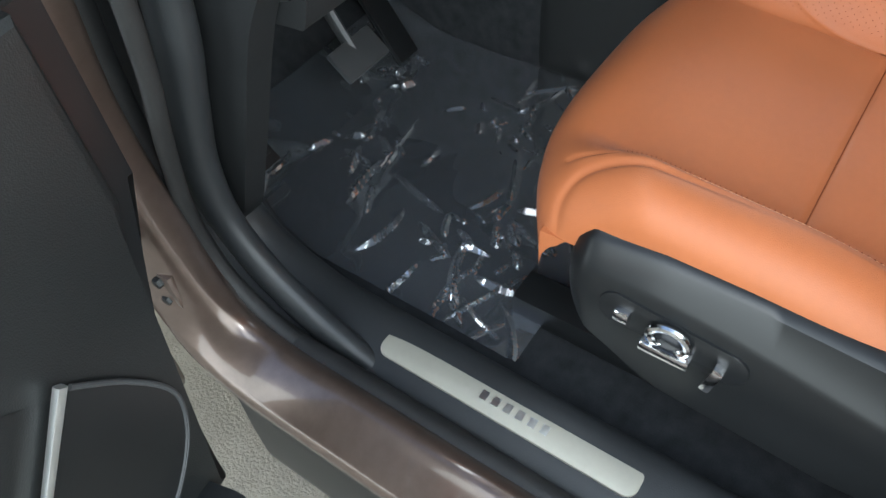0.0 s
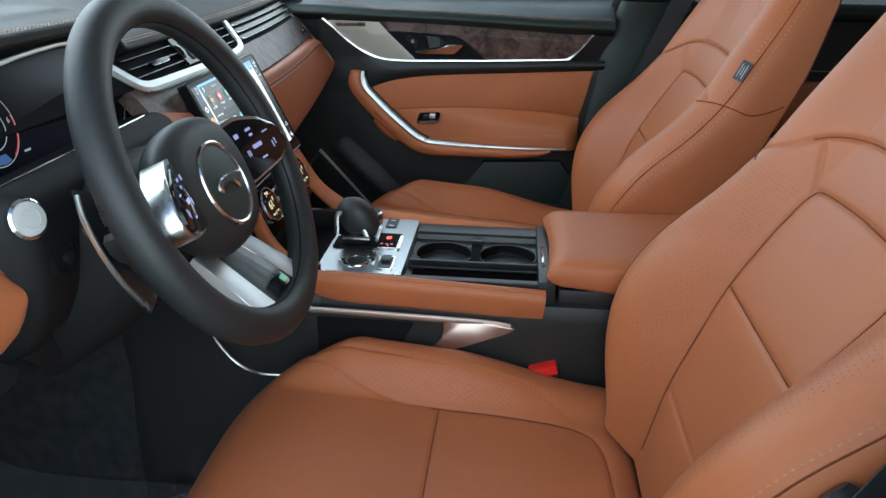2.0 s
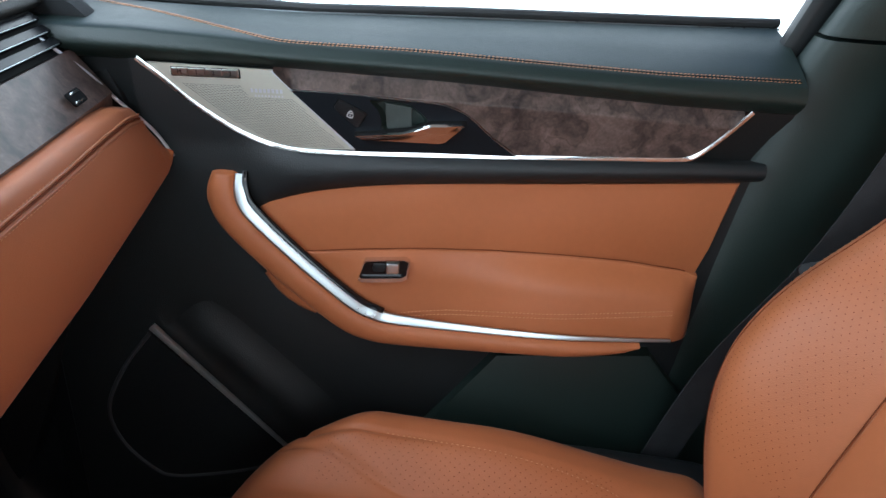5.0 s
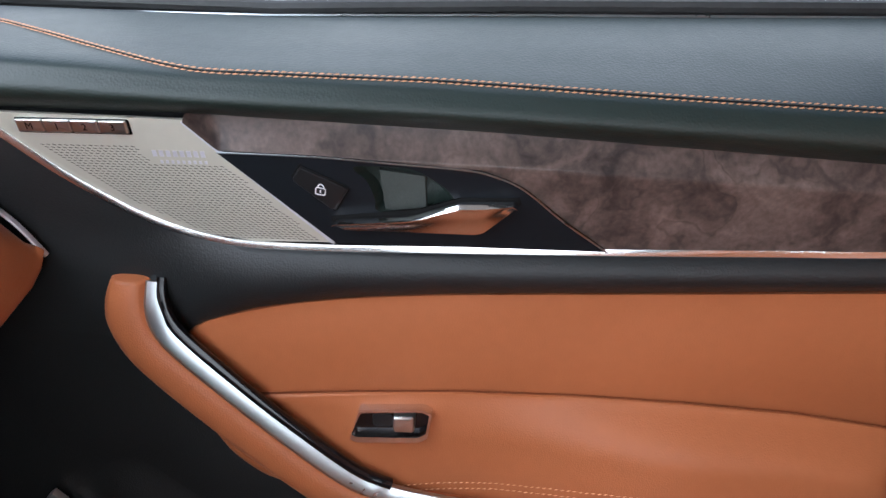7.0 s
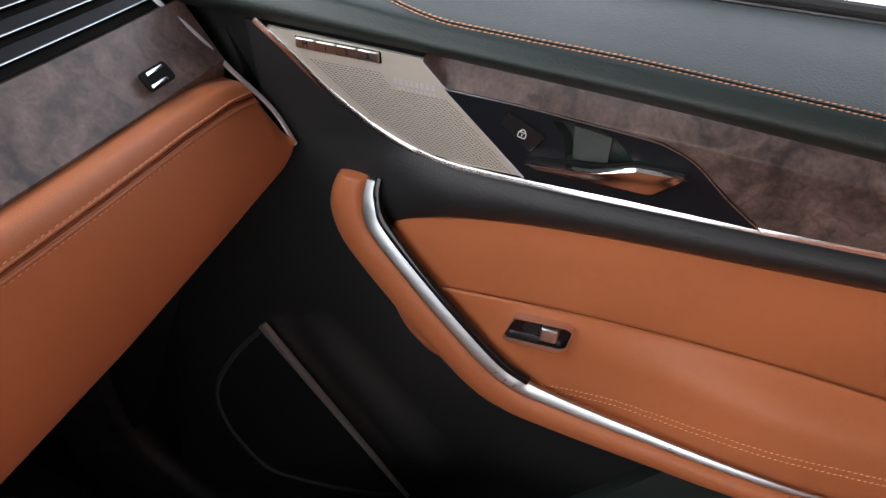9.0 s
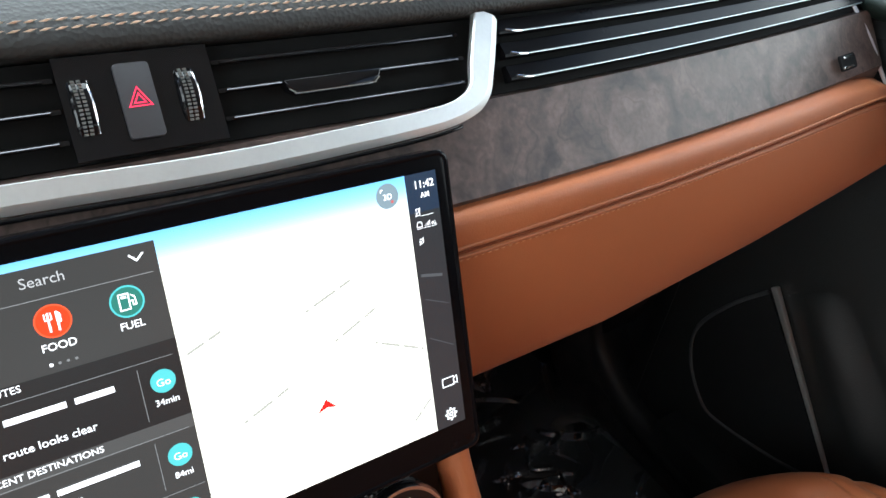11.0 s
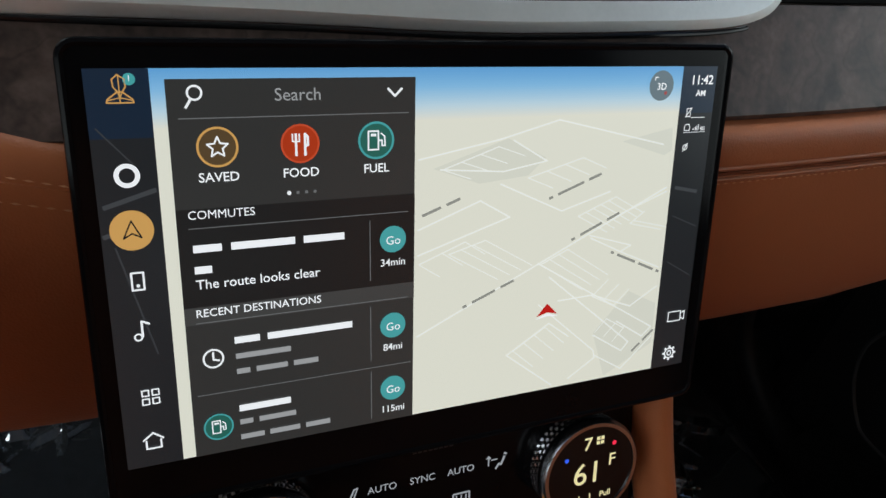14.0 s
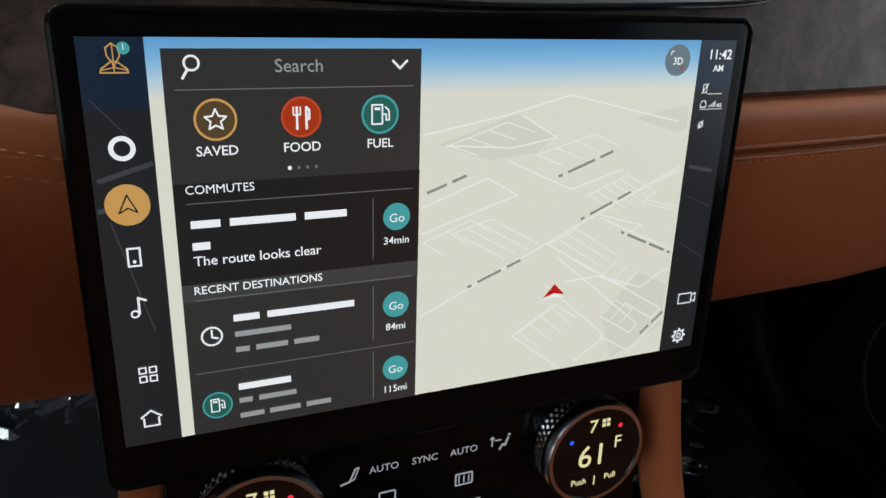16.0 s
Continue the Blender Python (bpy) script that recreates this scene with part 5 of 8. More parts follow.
    dome = [[tuple(base_ring.mean(0) + (p_ - base_ring.mean(0)) * math.sqrt(max(0.01, 1 - f * f)) + axis * 0.0045 * f + np.array((0.010 * f, -0.003 * f, 0))) for p_ in base_ring] for f in (1.0, 0.92, 0.75, 0.5, 0.25)]
    part("pull_grip", at(tube_rows(dome + rows)), TAN, door, "tan leather pull handle", 60)
    grip = [(0.712, -0.096, 0.818), (0.707, -0.112, 0.801), (0.706, -0.132, 0.786), (0.710, -0.150, 0.775)]
    part("grip_back", at(sweep(smooth_line(grip, 6), ring_profile(0.010, 0.015, 12))), TAN, door)
    # window switch: bevelled bright frame round a gloss well
    outer = [(-0.2018, 0.8370), (-0.2480, 0.8395), (-0.2545, 0.8365), (-0.2515, 0.8150), (-0.2440, 0.8105), (-0.1985, 0.8085), (-0.1945, 0.8115)]
    inner = [(-0.2040, 0.8352), (-0.2470, 0.8378), (-0.2520, 0.8352), (-0.2495, 0.8190), (-0.2440, 0.8155), (-0.1995, 0.8138), (-0.1968, 0.8165)]
    outer, inner = ([tuple(q) for k in range(7) for q in (np.array(r_[k]) * 0.86 + np.array(r_[k - 1]) * 0.14, np.array(r_[k]) * 0.97 + np.array(r_[k - 1]) * 0.015 + np.array(r_[(k + 1) % 7]) * 0.015, np.array(r_[k]) * 0.86 + np.array(r_[(k + 1) % 7]) * 0.14)] for r_ in (outer, inner))
    def ring_at(r_, h, k=1.0):
        c = np.array(r_).mean(0)
        return [tuple(LOWER @ Vector((*(c + (np.array(q) - c) * k), h))) for q in r_]
    sw = part("window_switch_frame", at(sheet([ring_at(outer, 0.004), ring_at(outer, 0.0165), ring_at(outer, 0.0182, 0.985), ring_at(inner, 0.0182, 1.02), ring_at(inner, 0.0165), ring_at(inner, 0.0125, 0.98)], closed_v=True)), CHROME, door, "chrome framed window switch", 30)
    part("switch_well", at((ring_at(inner, 0.0128, 0.99), [tuple(range(len(inner)))])), GLOSS, sw)
    part("switch_rocker", at(prism(rounded(0.0150, 0.0135, 0.002, 3, -0.2345, 0.8285), 0.0128, 0.0215, LOWER, 0.0022, 3)), SILVER, sw, "metal window rocker")
    part("rocker_well", at(prism(rounded(0.0150, 0.0110, 0.003, 3, -0.2185, 0.8262), 0.0129, 0.0140, LOWER, 0.0008)), SMOOTH, sw)
    # lower speaker with its bright rail
    rim = smooth_line([(0.056, 0.722), (0.092, 0.672), (0.118, 0.612), (0.108, 0.560), (0.075, 0.517), (0.045, 0.503), (-0.03, 0.512), (-0.085, 0.527), (-0.112, 0.540)], 6)
    part("woofer_cover", at(prism([tuple(q) for q in rim], -0.002, 0.004, LOWER, 0.002)), SMOOTH, door, "black lower speaker cover")
    part("woofer_rim", at(sweep([on_door(a_, b_, 0.004) for a_, b_ in rim], ring_profile(0.0026, 0.0022, 8), (-1, 0, 0))), RIMGREY, door)
    part("bright_rim", at(sweep([on_door(a_, b_, 0.0058) for a_, b_ in rim[16:38]], ring_profile(0.0010, 0.0009, 8), (-1, 0, 0))), RIMGREY, door)
    rail = [on_door(0.050, 0.735, 0.008), on_door(-0.117, 0.543, 0.008)]
    part("woofer_rail", at(sweep(np.linspace(rail[0], rail[1], 8), ring_profile(0.0034, 0.0028, 8, 4), (-1, 0, 0), False, [1.35 - 0.09 * k for k in range(8)])), BRUSHED, door, "bright speaker rail")
    # soft shoulder of the card beside the rail
    rows = []
    for f in np.linspace(0, 1, 26):
        c = np.array((0.020, 0.745)) * (1 - f) + np.array((-0.150, 0.570)) * f
        k = 0.011 * math.sin(math.pi * f) ** 0.5
        rows.append([on_door(c[0] - 0.045 * w, c[1] + 0.040 * w, 0.0008 + k * math.exp(-((w - 0.15) / 0.45) ** 2) - 0.002 * abs(w)) for w in np.linspace(-1, 1, 17)])
    part("card_shoulder", at(sheet(rows)), DEEP, door, "black moulded shoulder of the door card", 80)
    pocket = [(-0.305, 0.640), (-0.362, 0.716), (-0.55, 0.722), (-0.60, 0.66), (-0.60, 0.46), (-0.16, 0.46)]
    part("door_pocket", at(prism(pocket, 0.0, 0.020, LOWER, 0.006)), PAD, door, "black door bin front")
    part("map_pocket_floor", at(box((0.69, -0.24, 0.44), (0.06, 0.68, 0.05), 0.015)), BLACK, door)
    # window seal and glass
    part("window_seal", at(sweep([(0.806 - 0.06 * y, y, z) for y, z in ((0.20, 1.101), (-0.13, 1.0945), (-0.30, 1.0985), (-0.55, 1.1010), (-0.66, 1.103))], ring_profile(0.005, 0.0050, 8))), RUBBER, door, "black window seal")
    part("seal_base", at(sweep([(0.809 - 0.06 * y, y, z - 0.022) for y, z in ((0.20, 1.101), (-0.13, 1.0945), (-0.30, 1.0985), (-0.55, 1.1010), (-0.66, 1.103))], ring_profile(0.004, 0.024, 8, 4), (0, 0, 1))), RUBBER, door, "black seal channel")
    if rich:
        upright = [(0.800 - 0.20 * (z - 1.07), -0.678 - 0.30 * (z - 1.10), z) for z in np.linspace(1.06, 1.56, 12)]
        part("window_frame", sweep(upright, ring_profile(0.012, 0.026, 16, 3.5), (0, 1, 0)), SMOOTH, door, "black window frame upright")
    part("seal_lip", at(sweep([(0.800 - 0.06 * y, y, z - 0.0085) for y, z in ((0.20, 1.101), (-0.13, 1.0985), (-0.30, 1.1010), (-0.55, 1.1035), (-0.66, 1.105))], ring_profile(0.0014, 0.0012, 8))), GUNMETAL, door, "thin grey lip of the seal")
    return door


passenger_door = front_door("passenger_door", Matrix(), "black and tan passenger door with burl veneer and armrest", True)
HINGE = (-0.883, 0.258, 0.0)
driver_door = front_door("driver_door", Matrix.Translation(HINGE) @ pose(0, 0, 0, 0, 0, -75) @ Matrix.Translation((0.883, -0.258, 0)) @ Matrix.Diagonal((-1, 1, 1, 1)), "open driver's door with black and tan trim", False)

# passenger's side mirror, outside the window
sm0 = frame_on((1.10, -0.022, 1.140), (0.95, -0.31, 0), (0, 0, 1))
sidem = thing("side_mirror", (1.02, 0.02, 1.05), "dark grey door mirror with warning lettering on its glass", "mirror")
shell_out = [tuple(q) for q in smooth_line([(-0.115, -0.060), (-0.095, -0.080), (-0.040, -0.078), (0.030, -0.066), (0.085, -0.040), (0.110, 0.0), (0.108, 0.045), (0.080, 0.072), (-0.02, 0.078), (-0.100, 0.070), (-0.118, 0.02)], 5, True)]
part("housing", prism(shell_out, -0.085, -0.004, sm0, 0.02, 3), GLOSS, sidem, "gloss dark housing", 60)
part("housing_rim", sweep([tuple(sm0 @ Vector((a, b, -0.002))) for a, b in shell_out], ring_profile(0.005, 0.008, 10), tuple(sm0.to_3x3() @ Vector((0, 0, 1))), True), GUNMETAL, sidem, "grey rim", 60)
inner_out = [(a * 0.86 + 0.002, b * 0.80 + 0.004) for a, b in shell_out]
part("mirror_backing", prism([(a * 0.95, b * 0.95) for a, b in shell_out], -0.006, -0.003, sm0, 0.0), SMOOTH, sidem)
glass_ = part("mirror_glass", prism(inner_out, -0.003, -0.001, sm0, 0.0004), MIRROR, sidem, "mirror glass")
for k, (line_, y_) in enumerate((("OBJECTS IN MIRROR ARE", -0.028), ("CLOSER THAN THEY APPEAR", -0.040))):
    part("warning_lettering", lettering(line_, 0.0085, sm0 @ Matrix.Translation((-0.088, y_, -0.0006)), "LEFT"), SMOOTH, glass_, "dark etched warning lettering")
part("mirror_arm", sweep(smooth_line([(0.86, 0.085, 1.075), (0.93, 0.075, 1.070), (1.01, 0.05, 1.085)], 5), ring_profile(0.030, 0.020, 12, 3)), SMOOTH, sidem, "black mirror foot")
part("mirror_corner", prism([(0.12, 1.10), (0.24, 1.10), (0.22, 1.19), (0.20, 1.20)], 0, 0.012, frame_on((0.80, 0, 0), (0, 1, 0), (0, 0, 1)), 0.004), SMOOTH, sidem, "black mirror sail panel")

# driver door hinges on the jamb, with the wiring boot between them
for hz_ in (0.80, 0.52):
    hg = thing("door_hinge", (-0.868, 0.235, hz_ - 0.03), "dark painted steel door hinge with bolts", "hinge", "door hinges")
    part("leaf", box((-0.862, 0.232, hz_), (0.012, 0.055, 0.055), 0.004), PAINT, hg)
    part("knuckle", lathe([(0.009, -0.032), (0.010, -0.030), (0.010, 0.030), (0.009, 0.032)], 16, pose(-0.884, 0.258, hz_)), SMOOTH, hg)
    for dz_ in (-0.016, 0.016):
        part("bolt", lathe([(0.0075, 0.0), (0.0075, 0.005), (0.006, 0.007)], 6, frame_on((-0.868, 0.222, hz_ + dz_), (0, 1, 0), (0, 0, 1)) @ pose(0, 0, 0, 0, 180, 0)), SMOOTH, hg)
boot = thing("wiring_boot", (-0.885, 0.225, 0.60), "ribbed black rubber wiring boot beside the hinges", "rubber boot")
ribs_ = [(0.010 + 0.004 * (k % 2), 0.004 * k) for k in range(34)]
part("sleeve", lathe(ribs_, 20, frame_on((-0.886, 0.222, 0.595), (1, 0, 0), (0, 1, 0.25))), RUBBER, boot, "", 20)

# ---- dashboard ----


def bow(x):
    """How far the dash face curves away from the middle."""
    return 0.085 * max(0.0, abs(x) - 0.12) ** 1.7 / 0.57**1.7 * 0.55


def face(x, y, z):
    return (x, y + bow(x), z)


def band(xs, section):
    """A skin over x of open sections given as (y, z) rows by section(x), closed behind."""
    return tube_rows([[face(x, y, z) for y, z in section(x)] for x in xs])


dash = thing("dashboard", (0, 0.25, 0.80), "black and tan leather dashboard with dark burl veneer", "dashboard")


def lower_edge(x):
    return float(np.interp(x, [0.12, 0.316, 0.486, 0.60, 0.675, 0.688, 0.693], [0.862, 0.867, 0.893, 0.917, 0.935, 0.944, 0.955]))


def upper_edge(x):
    return float(np.interp(x, [0.0, 0.58, 0.64, 0.672, 0.686, 0.693], [1.017, 1.017, 1.014, 1.007, 0.988, 0.965]))


def tan_section(x):
    a, b = lower_edge(abs(x)), upper_edge(abs(x))
    d = b - a
    lean = bow(x)
    return [(float(q[0]) - lean * (1 - 0.8 * min(1.0, max(0.0, (float(q[1]) - a) / d))), float(q[1])) for q in smooth_line([(0.04, a + 0.002), (0.006, a), (-0.006, a + d * 0.15), (-0.011, a + d * 0.5), (-0.0085, b - d * 0.165), (-0.0050, b - d * 0.140), (-0.0085, b - d * 0.115), (-0.005, b - d * 0.02), (0.004, b), (0.03, b + 0.001)], 4)]


xs = np.r_[np.linspace(0.10, 0.60, 60), np.linspace(0.605, 0.693, 30)]
part("tan_panel", band(xs, tan_section), TAN, dash, "tan leather glovebox band with a sewn crease", 60)
# two leather ridges, and between them a brown strip for the crease's shade
for off in (0.0030, -0.0003, -0.0036):
    ridge = []
    for x in np.linspace(0.12, 0.672, 90):
        sec = tan_section(x)[8:-6]
        z = upper_edge(x) - (upper_edge(x) - lower_edge(x)) * 0.140 + off
        ridge.append(face(x, float(np.interp(z, [q[1] for q in sec], [q[0] for q in sec])), z))
    mid_line = abs(off) < 0.001
    part("crease_seam" if mid_line else "tan_ridge", sweep(ridge, ring_profile(0.0012, 0.0012, 8) if mid_line else ring_profile(0.0014, 0.0014, 8)), SEAM if mid_line else TAN, dash, "brown strip for the shaded crease" if mid_line else "raised leather edge of the crease", 60)
for dy, dz in ((-0.0006, -0.0022), (0.0006, 0.0088)):
    part("tan_stitching", stitches([(x, y + dy, z + dz) for x, y, z in ridge], (0, -1, 0.2), 0.0036, 0.0016, 0.00045, 0.0), THREAD_LIGHT, dash, "orange thread")


def inner_section(x):
    """The band beside the column, whose upper edge climbs towards the wheel."""
    a, b = 0.868, 1.015 + 0.22 * max(0.0, -x - 0.11)
    d = b - a
    up = b - 1.015
    return [(float(q[0]), float(q[1])) for q in smooth_line([(0.04, a + 0.002), (0.006, a), (-0.006, a + d * 0.15), (-0.011, a + d * 0.5), (-0.0095 + up * 0.3, b - 0.0175), (-0.0060 + up * 0.35, b - 0.0150), (-0.0085 + up * 0.4, b - 0.0125), (-0.005 + up * 0.6, b - 0.003), (0.004 + up * 0.7, b), (0.03 + up * 0.6, b + 0.001)], 4)]


part("tan_panel_inner", band(np.linspace(-0.20, -0.11, 16), inner_section), TAN, dash, "tan leather band beside the steering column", 60)
for off in (0.0040, -0.0045):
    line = []
    for x in np.linspace(-0.198, -0.112, 24):
        sec = inner_section(x)[8:-6]
        z = 1.015 + 0.22 * max(0.0, -x - 0.11) - 0.0150 + off
        line.append(face(x, float(np.interp(z, [q[1] for q in sec], [q[0] for q in sec])) - 0.0004, z))
    part("inner_stitching", stitches(line, (0, -1, 0.2), 0.0036, 0.0016, 0.00045, 0.0), THREAD_LIGHT, dash, "orange thread")
# driver's knee panel
def knee(x):
    a = float(np.interp(-x, [0.524, 0.530, 0.540, 0.560, 0.70], [0.932, 0.915, 0.905, 0.899, 0.910]))
    b = float(np.interp(-x, [0.524, 0.532, 0.550, 0.59, 0.70], [0.958, 0.974, 0.992, 1.003, 1.000]))
    d = b - a
    lean = bow(x)
    return [(float(q[0]) - lean * 0.7 * (1 - 0.8 * min(1.0, max(0.0, (float(q[1]) - a) / d))), float(q[1])) for q in smooth_line([(0.05, a + 0.002), (0.004, a), (-0.012, a + d * 0.2), (-0.018, a + d * 0.55), (-0.012, b - d * 0.16), (-0.009, b - d * 0.13), (-0.012, b - d * 0.10), (-0.004, b), (0.03, b + 0.001)], 4)]


part("knee_panel", band(np.linspace(-0.705, -0.526, 40), knee), TAN, dash, "tan leather driver's knee panel", 60)
for low_ in (0.20, 0.045):
    line = []
    for x in np.linspace(-0.70, -0.555, 30):
        sec = knee(x)[4:-4]
        top_, bot_ = knee(x)[-1][1], knee(x)[4][1]
        z = top_ - low_ * (top_ - bot_) - 0.003
        line.append(face(x, float(np.interp(z, [q[1] for q in sec], [q[0] for q in sec])) - 0.0003, z))
    part("knee_stitching", stitches(line, (0, -1, 0.3), 0.0042, 0.0024, 0.0008, 0.0003), THREAD, dash, "row of pale tan thread")
# veneer strip right across
wood_sec = lambda x: [(0.005, 1.0175 - 0.012 * float(smoothstep(0.6, 0.69, np.array(abs(x))))), (0.0035, 1.021), (0.038, 1.0615), (0.060, 1.055), (0.03, 1.02)]
part("veneer", band(np.linspace(-0.21, 0.675, 70), wood_sec), WOOD, dash, "dark burl wood veneer strip", 30)
part("veneer_outer", band(np.linspace(-0.70, -0.560, 14), lambda x: [(0.002, 1.003), (0.001, 1.006), (0.026, 1.036), (0.05, 1.03), (0.03, 1.0)]), WOOD, dash, "dark burl wood veneer", 30)
badge = frame_on(face(0.594, 0.0085, 1.0355), (1, 0.12, 0), (0, 0.65, 0.76))
slot_ = part("veneer_badge", moved(prism(rounded(0.029, 0.0140, 0.003), -0.001, 0.0012, None, 0.0006), badge), DARKHOLE, dash, "small dark slot with chrome bars")
for dy_ in (-0.0042, 0.0042):
    part("badge_bar", moved(box((-0.002 + dy_ * 0.4, dy_, 0.0016), (0.019, 0.0024, 0.0018), 0.0008), badge), CHROME, slot_, "thin chrome bar")
badge2 = frame_on(face(-0.640, 0.004, 1.022), (1, -0.12, 0), (0, 0.7, 0.72))
slot_ = part("veneer_badge", moved(prism(rounded(0.048, 0.019, 0.004), -0.001, 0.0012, None, 0.0006), badge2), DARKHOLE, dash, "small dark slot with chrome bars")
for dy_ in (-0.0055, 0.0055):
    part("badge_bar", moved(box((0, dy_, 0.0018), (0.040, 0.0034, 0.0022), 0.001), badge2), CHROME, slot_, "thin chrome bar")
# vent band: slats and tabs before a near-black box that paints their depth's shade
DY, DZ = 0.66, 0.75


def slope(x, s, h=0.0):
    """A place on the vent face: s up it from the chrome, h out of it towards the seats."""
    return face(x, 0.040 + DY * s - DZ * h, 1.0635 + DZ * s + DY * h)


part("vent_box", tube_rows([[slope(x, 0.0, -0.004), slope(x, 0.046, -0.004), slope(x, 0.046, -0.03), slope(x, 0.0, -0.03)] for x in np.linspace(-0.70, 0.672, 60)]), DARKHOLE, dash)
for k in range(3):
    s0 = 0.0045 + 0.0140 * k
    part("vent_slat", tube_rows([[slope(x, s0 + a, b) for a, b in ((0.0, 0.0012), (0.0006, 0.0026), (0.0020, 0.0030), (0.0098, 0.0004), (0.0104, -0.0008), (0.0090, -0.010), (0.0012, -0.010))] for x in np.linspace(0.206, 0.664, 36)]), VENTBLACK, dash, "broad gloss black vent slat", 30)
    # grey metal strip paints the highlight on the gloss black slat's edge
    part("slat_glint", sweep([slope(x, s0 + 0.0010, 0.0032) for x in np.linspace(0.222, 0.655, 30)], ring_profile(0.0006, 0.0005, 8)), GUNMETAL, dash, "thin grey strip for the slat's edge glint")
    part("slat_bead", sweep(smooth_line([slope(0.211, s0 + 0.0030, 0.0026), slope(0.216, s0 + 0.0016, 0.0034), slope(0.223, s0 + 0.0010, 0.0032)], 4), ring_profile(0.0011, 0.0009, 8)), CHROME, dash, "small bright slat end")
for x0, x1 in ((-0.178, -0.034), (0.034, 0.176)):
    for k in range(3):
        part("vent_slat", tube_rows([[slope(x, 0.009 + 0.0135 * k + a, 0.001 + b) for a, b in ((-0.0008, 0.001), (0.0014, 0.001), (0.005, -0.016), (0.0022, -0.016))] for x in np.linspace(x0, x1, 12)]), GLOSS, dash, "gloss black vent slat", 20)
        # dark metal strip stands in for the edge's bright window reflection
        part("slat_glint", sweep([slope(x, 0.0090 + 0.0135 * k, 0.0024) for x in np.linspace(x0 + 0.004, x1 - 0.004, 12)], ring_profile(0.0008, 0.0007, 8)), DARKCHROME, dash)
    for k in range(5):
        x = x0 + (x1 - x0) * (k + 0.5) / 5
        part("vent_vane", join(([slope(x - 0.001, 0.002, -0.012), slope(x + 0.001, 0.002, -0.012), slope(x + 0.001, 0.044, -0.012), slope(x - 0.001, 0.044, -0.012), slope(x - 0.001, 0.002, -0.026), slope(x + 0.001, 0.002, -0.026), slope(x + 0.001, 0.044, -0.026), slope(x - 0.001, 0.044, -0.026)], [(0, 1, 2, 3), (4, 5, 6, 7), (0, 1, 5, 4), (2, 3, 7, 6), (1, 2, 6, 5), (0, 3, 7, 4)])), SMOOTH, dash)
    xm = (x0 + x1) / 2 + (0.008 if x0 < 0 else -0.012)
    tm_ = frame_on(slope(xm, 0.0225, 0.0), (1, 0, 0), (0, DY, DZ))
    tab = [(-0.0275, 0.0006), (-0.0255, -0.0036), (-0.0225, -0.0056), (-0.019, -0.0062), (0.019, -0.0062), (0.0225, -0.0056), (0.0255, -0.0036), (0.0275, 0.0006)]
    part("vent_tab", prism(tab, -0.002, 0.0055, tm_, 0.0012, 3), GLOSS, dash, "gloss black vent tab", 40)
    part("tab_edge", sweep([tuple(tm_ @ Vector((a, b - 0.0002, 0.0044))) for a, b in smooth_line(tab[1:-1], 4)], ring_profile(0.0005, 0.0005, 6), (0, -DZ, DY)), CHROME, dash, "bright lower edge of the tab")
# centre hazard switch with its thumb wheels
pod = part("switch_pod", tube_rows([[slope(x, 0.0, 0.0), slope(x, 0.0, 0.004), slope(x, 0.045, 0.004), slope(x, 0.045, 0.0)] for x in (-0.033, -0.030, 0.030, 0.033)]), GLOSS, dash, "gloss black switch pod")
hz = frame_on(slope(-0.0025, 0.0225, 0.0046), (1, 0, 0), (0, DY, DZ))
hb = part("hazard_button", moved(prism(rounded(0.0152, 0.0335, 0.0014), -0.001, 0.002, None, 0.0007), hz), shader("grey_button", (0.05, 0.05, 0.055), 0.45, grain=40, grain_amt=0.1), dash, "grey hazard button with a red triangle")
REDGLOW = glow("red_marking_light", (1.0, 0.03, 0.08), 1.3)
tri = []
for r0, r1 in ((0.0062, 0.0050), (0.0033, 0.0021)):
    o = [(r0 * math.cos(radians(90 + 120 * k)), r0 * math.sin(radians(90 + 120 * k))) for k in range(3)]
    i_ = [(r1 * math.cos(radians(90 + 120 * k)), r1 * math.sin(radians(90 + 120 * k))) for k in range(3)]
    tri.append(([(*q, 0.0023) for q in o + i_], [(k, (k + 1) % 3, 3 + (k + 1) % 3, 3 + k) for k in range(3)]))
part("hazard_triangle", moved(join(*tri), hz), REDGLOW, hb, "red warning triangle")
for x in (-0.0255, 0.0195):
    wm = frame_on(slope(x, 0.0225, -0.012), (0, DY, DZ), (0, -DZ, DY))
    tw = part("thumb_wheel", lathe([(0.0160, -0.0046), (0.0192, -0.0042), (0.0200, -0.0034), (0.0200, 0.0034), (0.0192, 0.0042), (0.0160, 0.0046)], 48, wm), GLOSS, dash, "gloss black vent thumb wheel", 30)
    part("wheel_ribs", join(*[moved(box((0.0202 * math.cos(a), 0.0202 * math.sin(a), dz_), (0.0010, 0.0009, 0.0016), 0), wm) for a in np.linspace(0, 6.2, 72) for dz_ in (-0.0016, 0.0008)]), GUNMETAL, tw, "fine raised ribs")
    part("wheel_edge", sweep([tuple(wm @ Vector((0.0196 * math.cos(a), 0.0196 * math.sin(a), 0.0040))) for a in np.linspace(0, 2 * math.pi, 48, endpoint=False)], ring_profile(0.0004, 0.0004, 6), tuple(wm.to_3x3() @ Vector((0, 0, 1))), True), CHROME, tw, "bright edge")
    part("wheel_foot", moved(box((-0.0185, 0.0105, 0), (0.0035, 0.004, 0.0085), 0.0010), wm), GUNMETAL, tw, "grey stop at the wheel's foot")
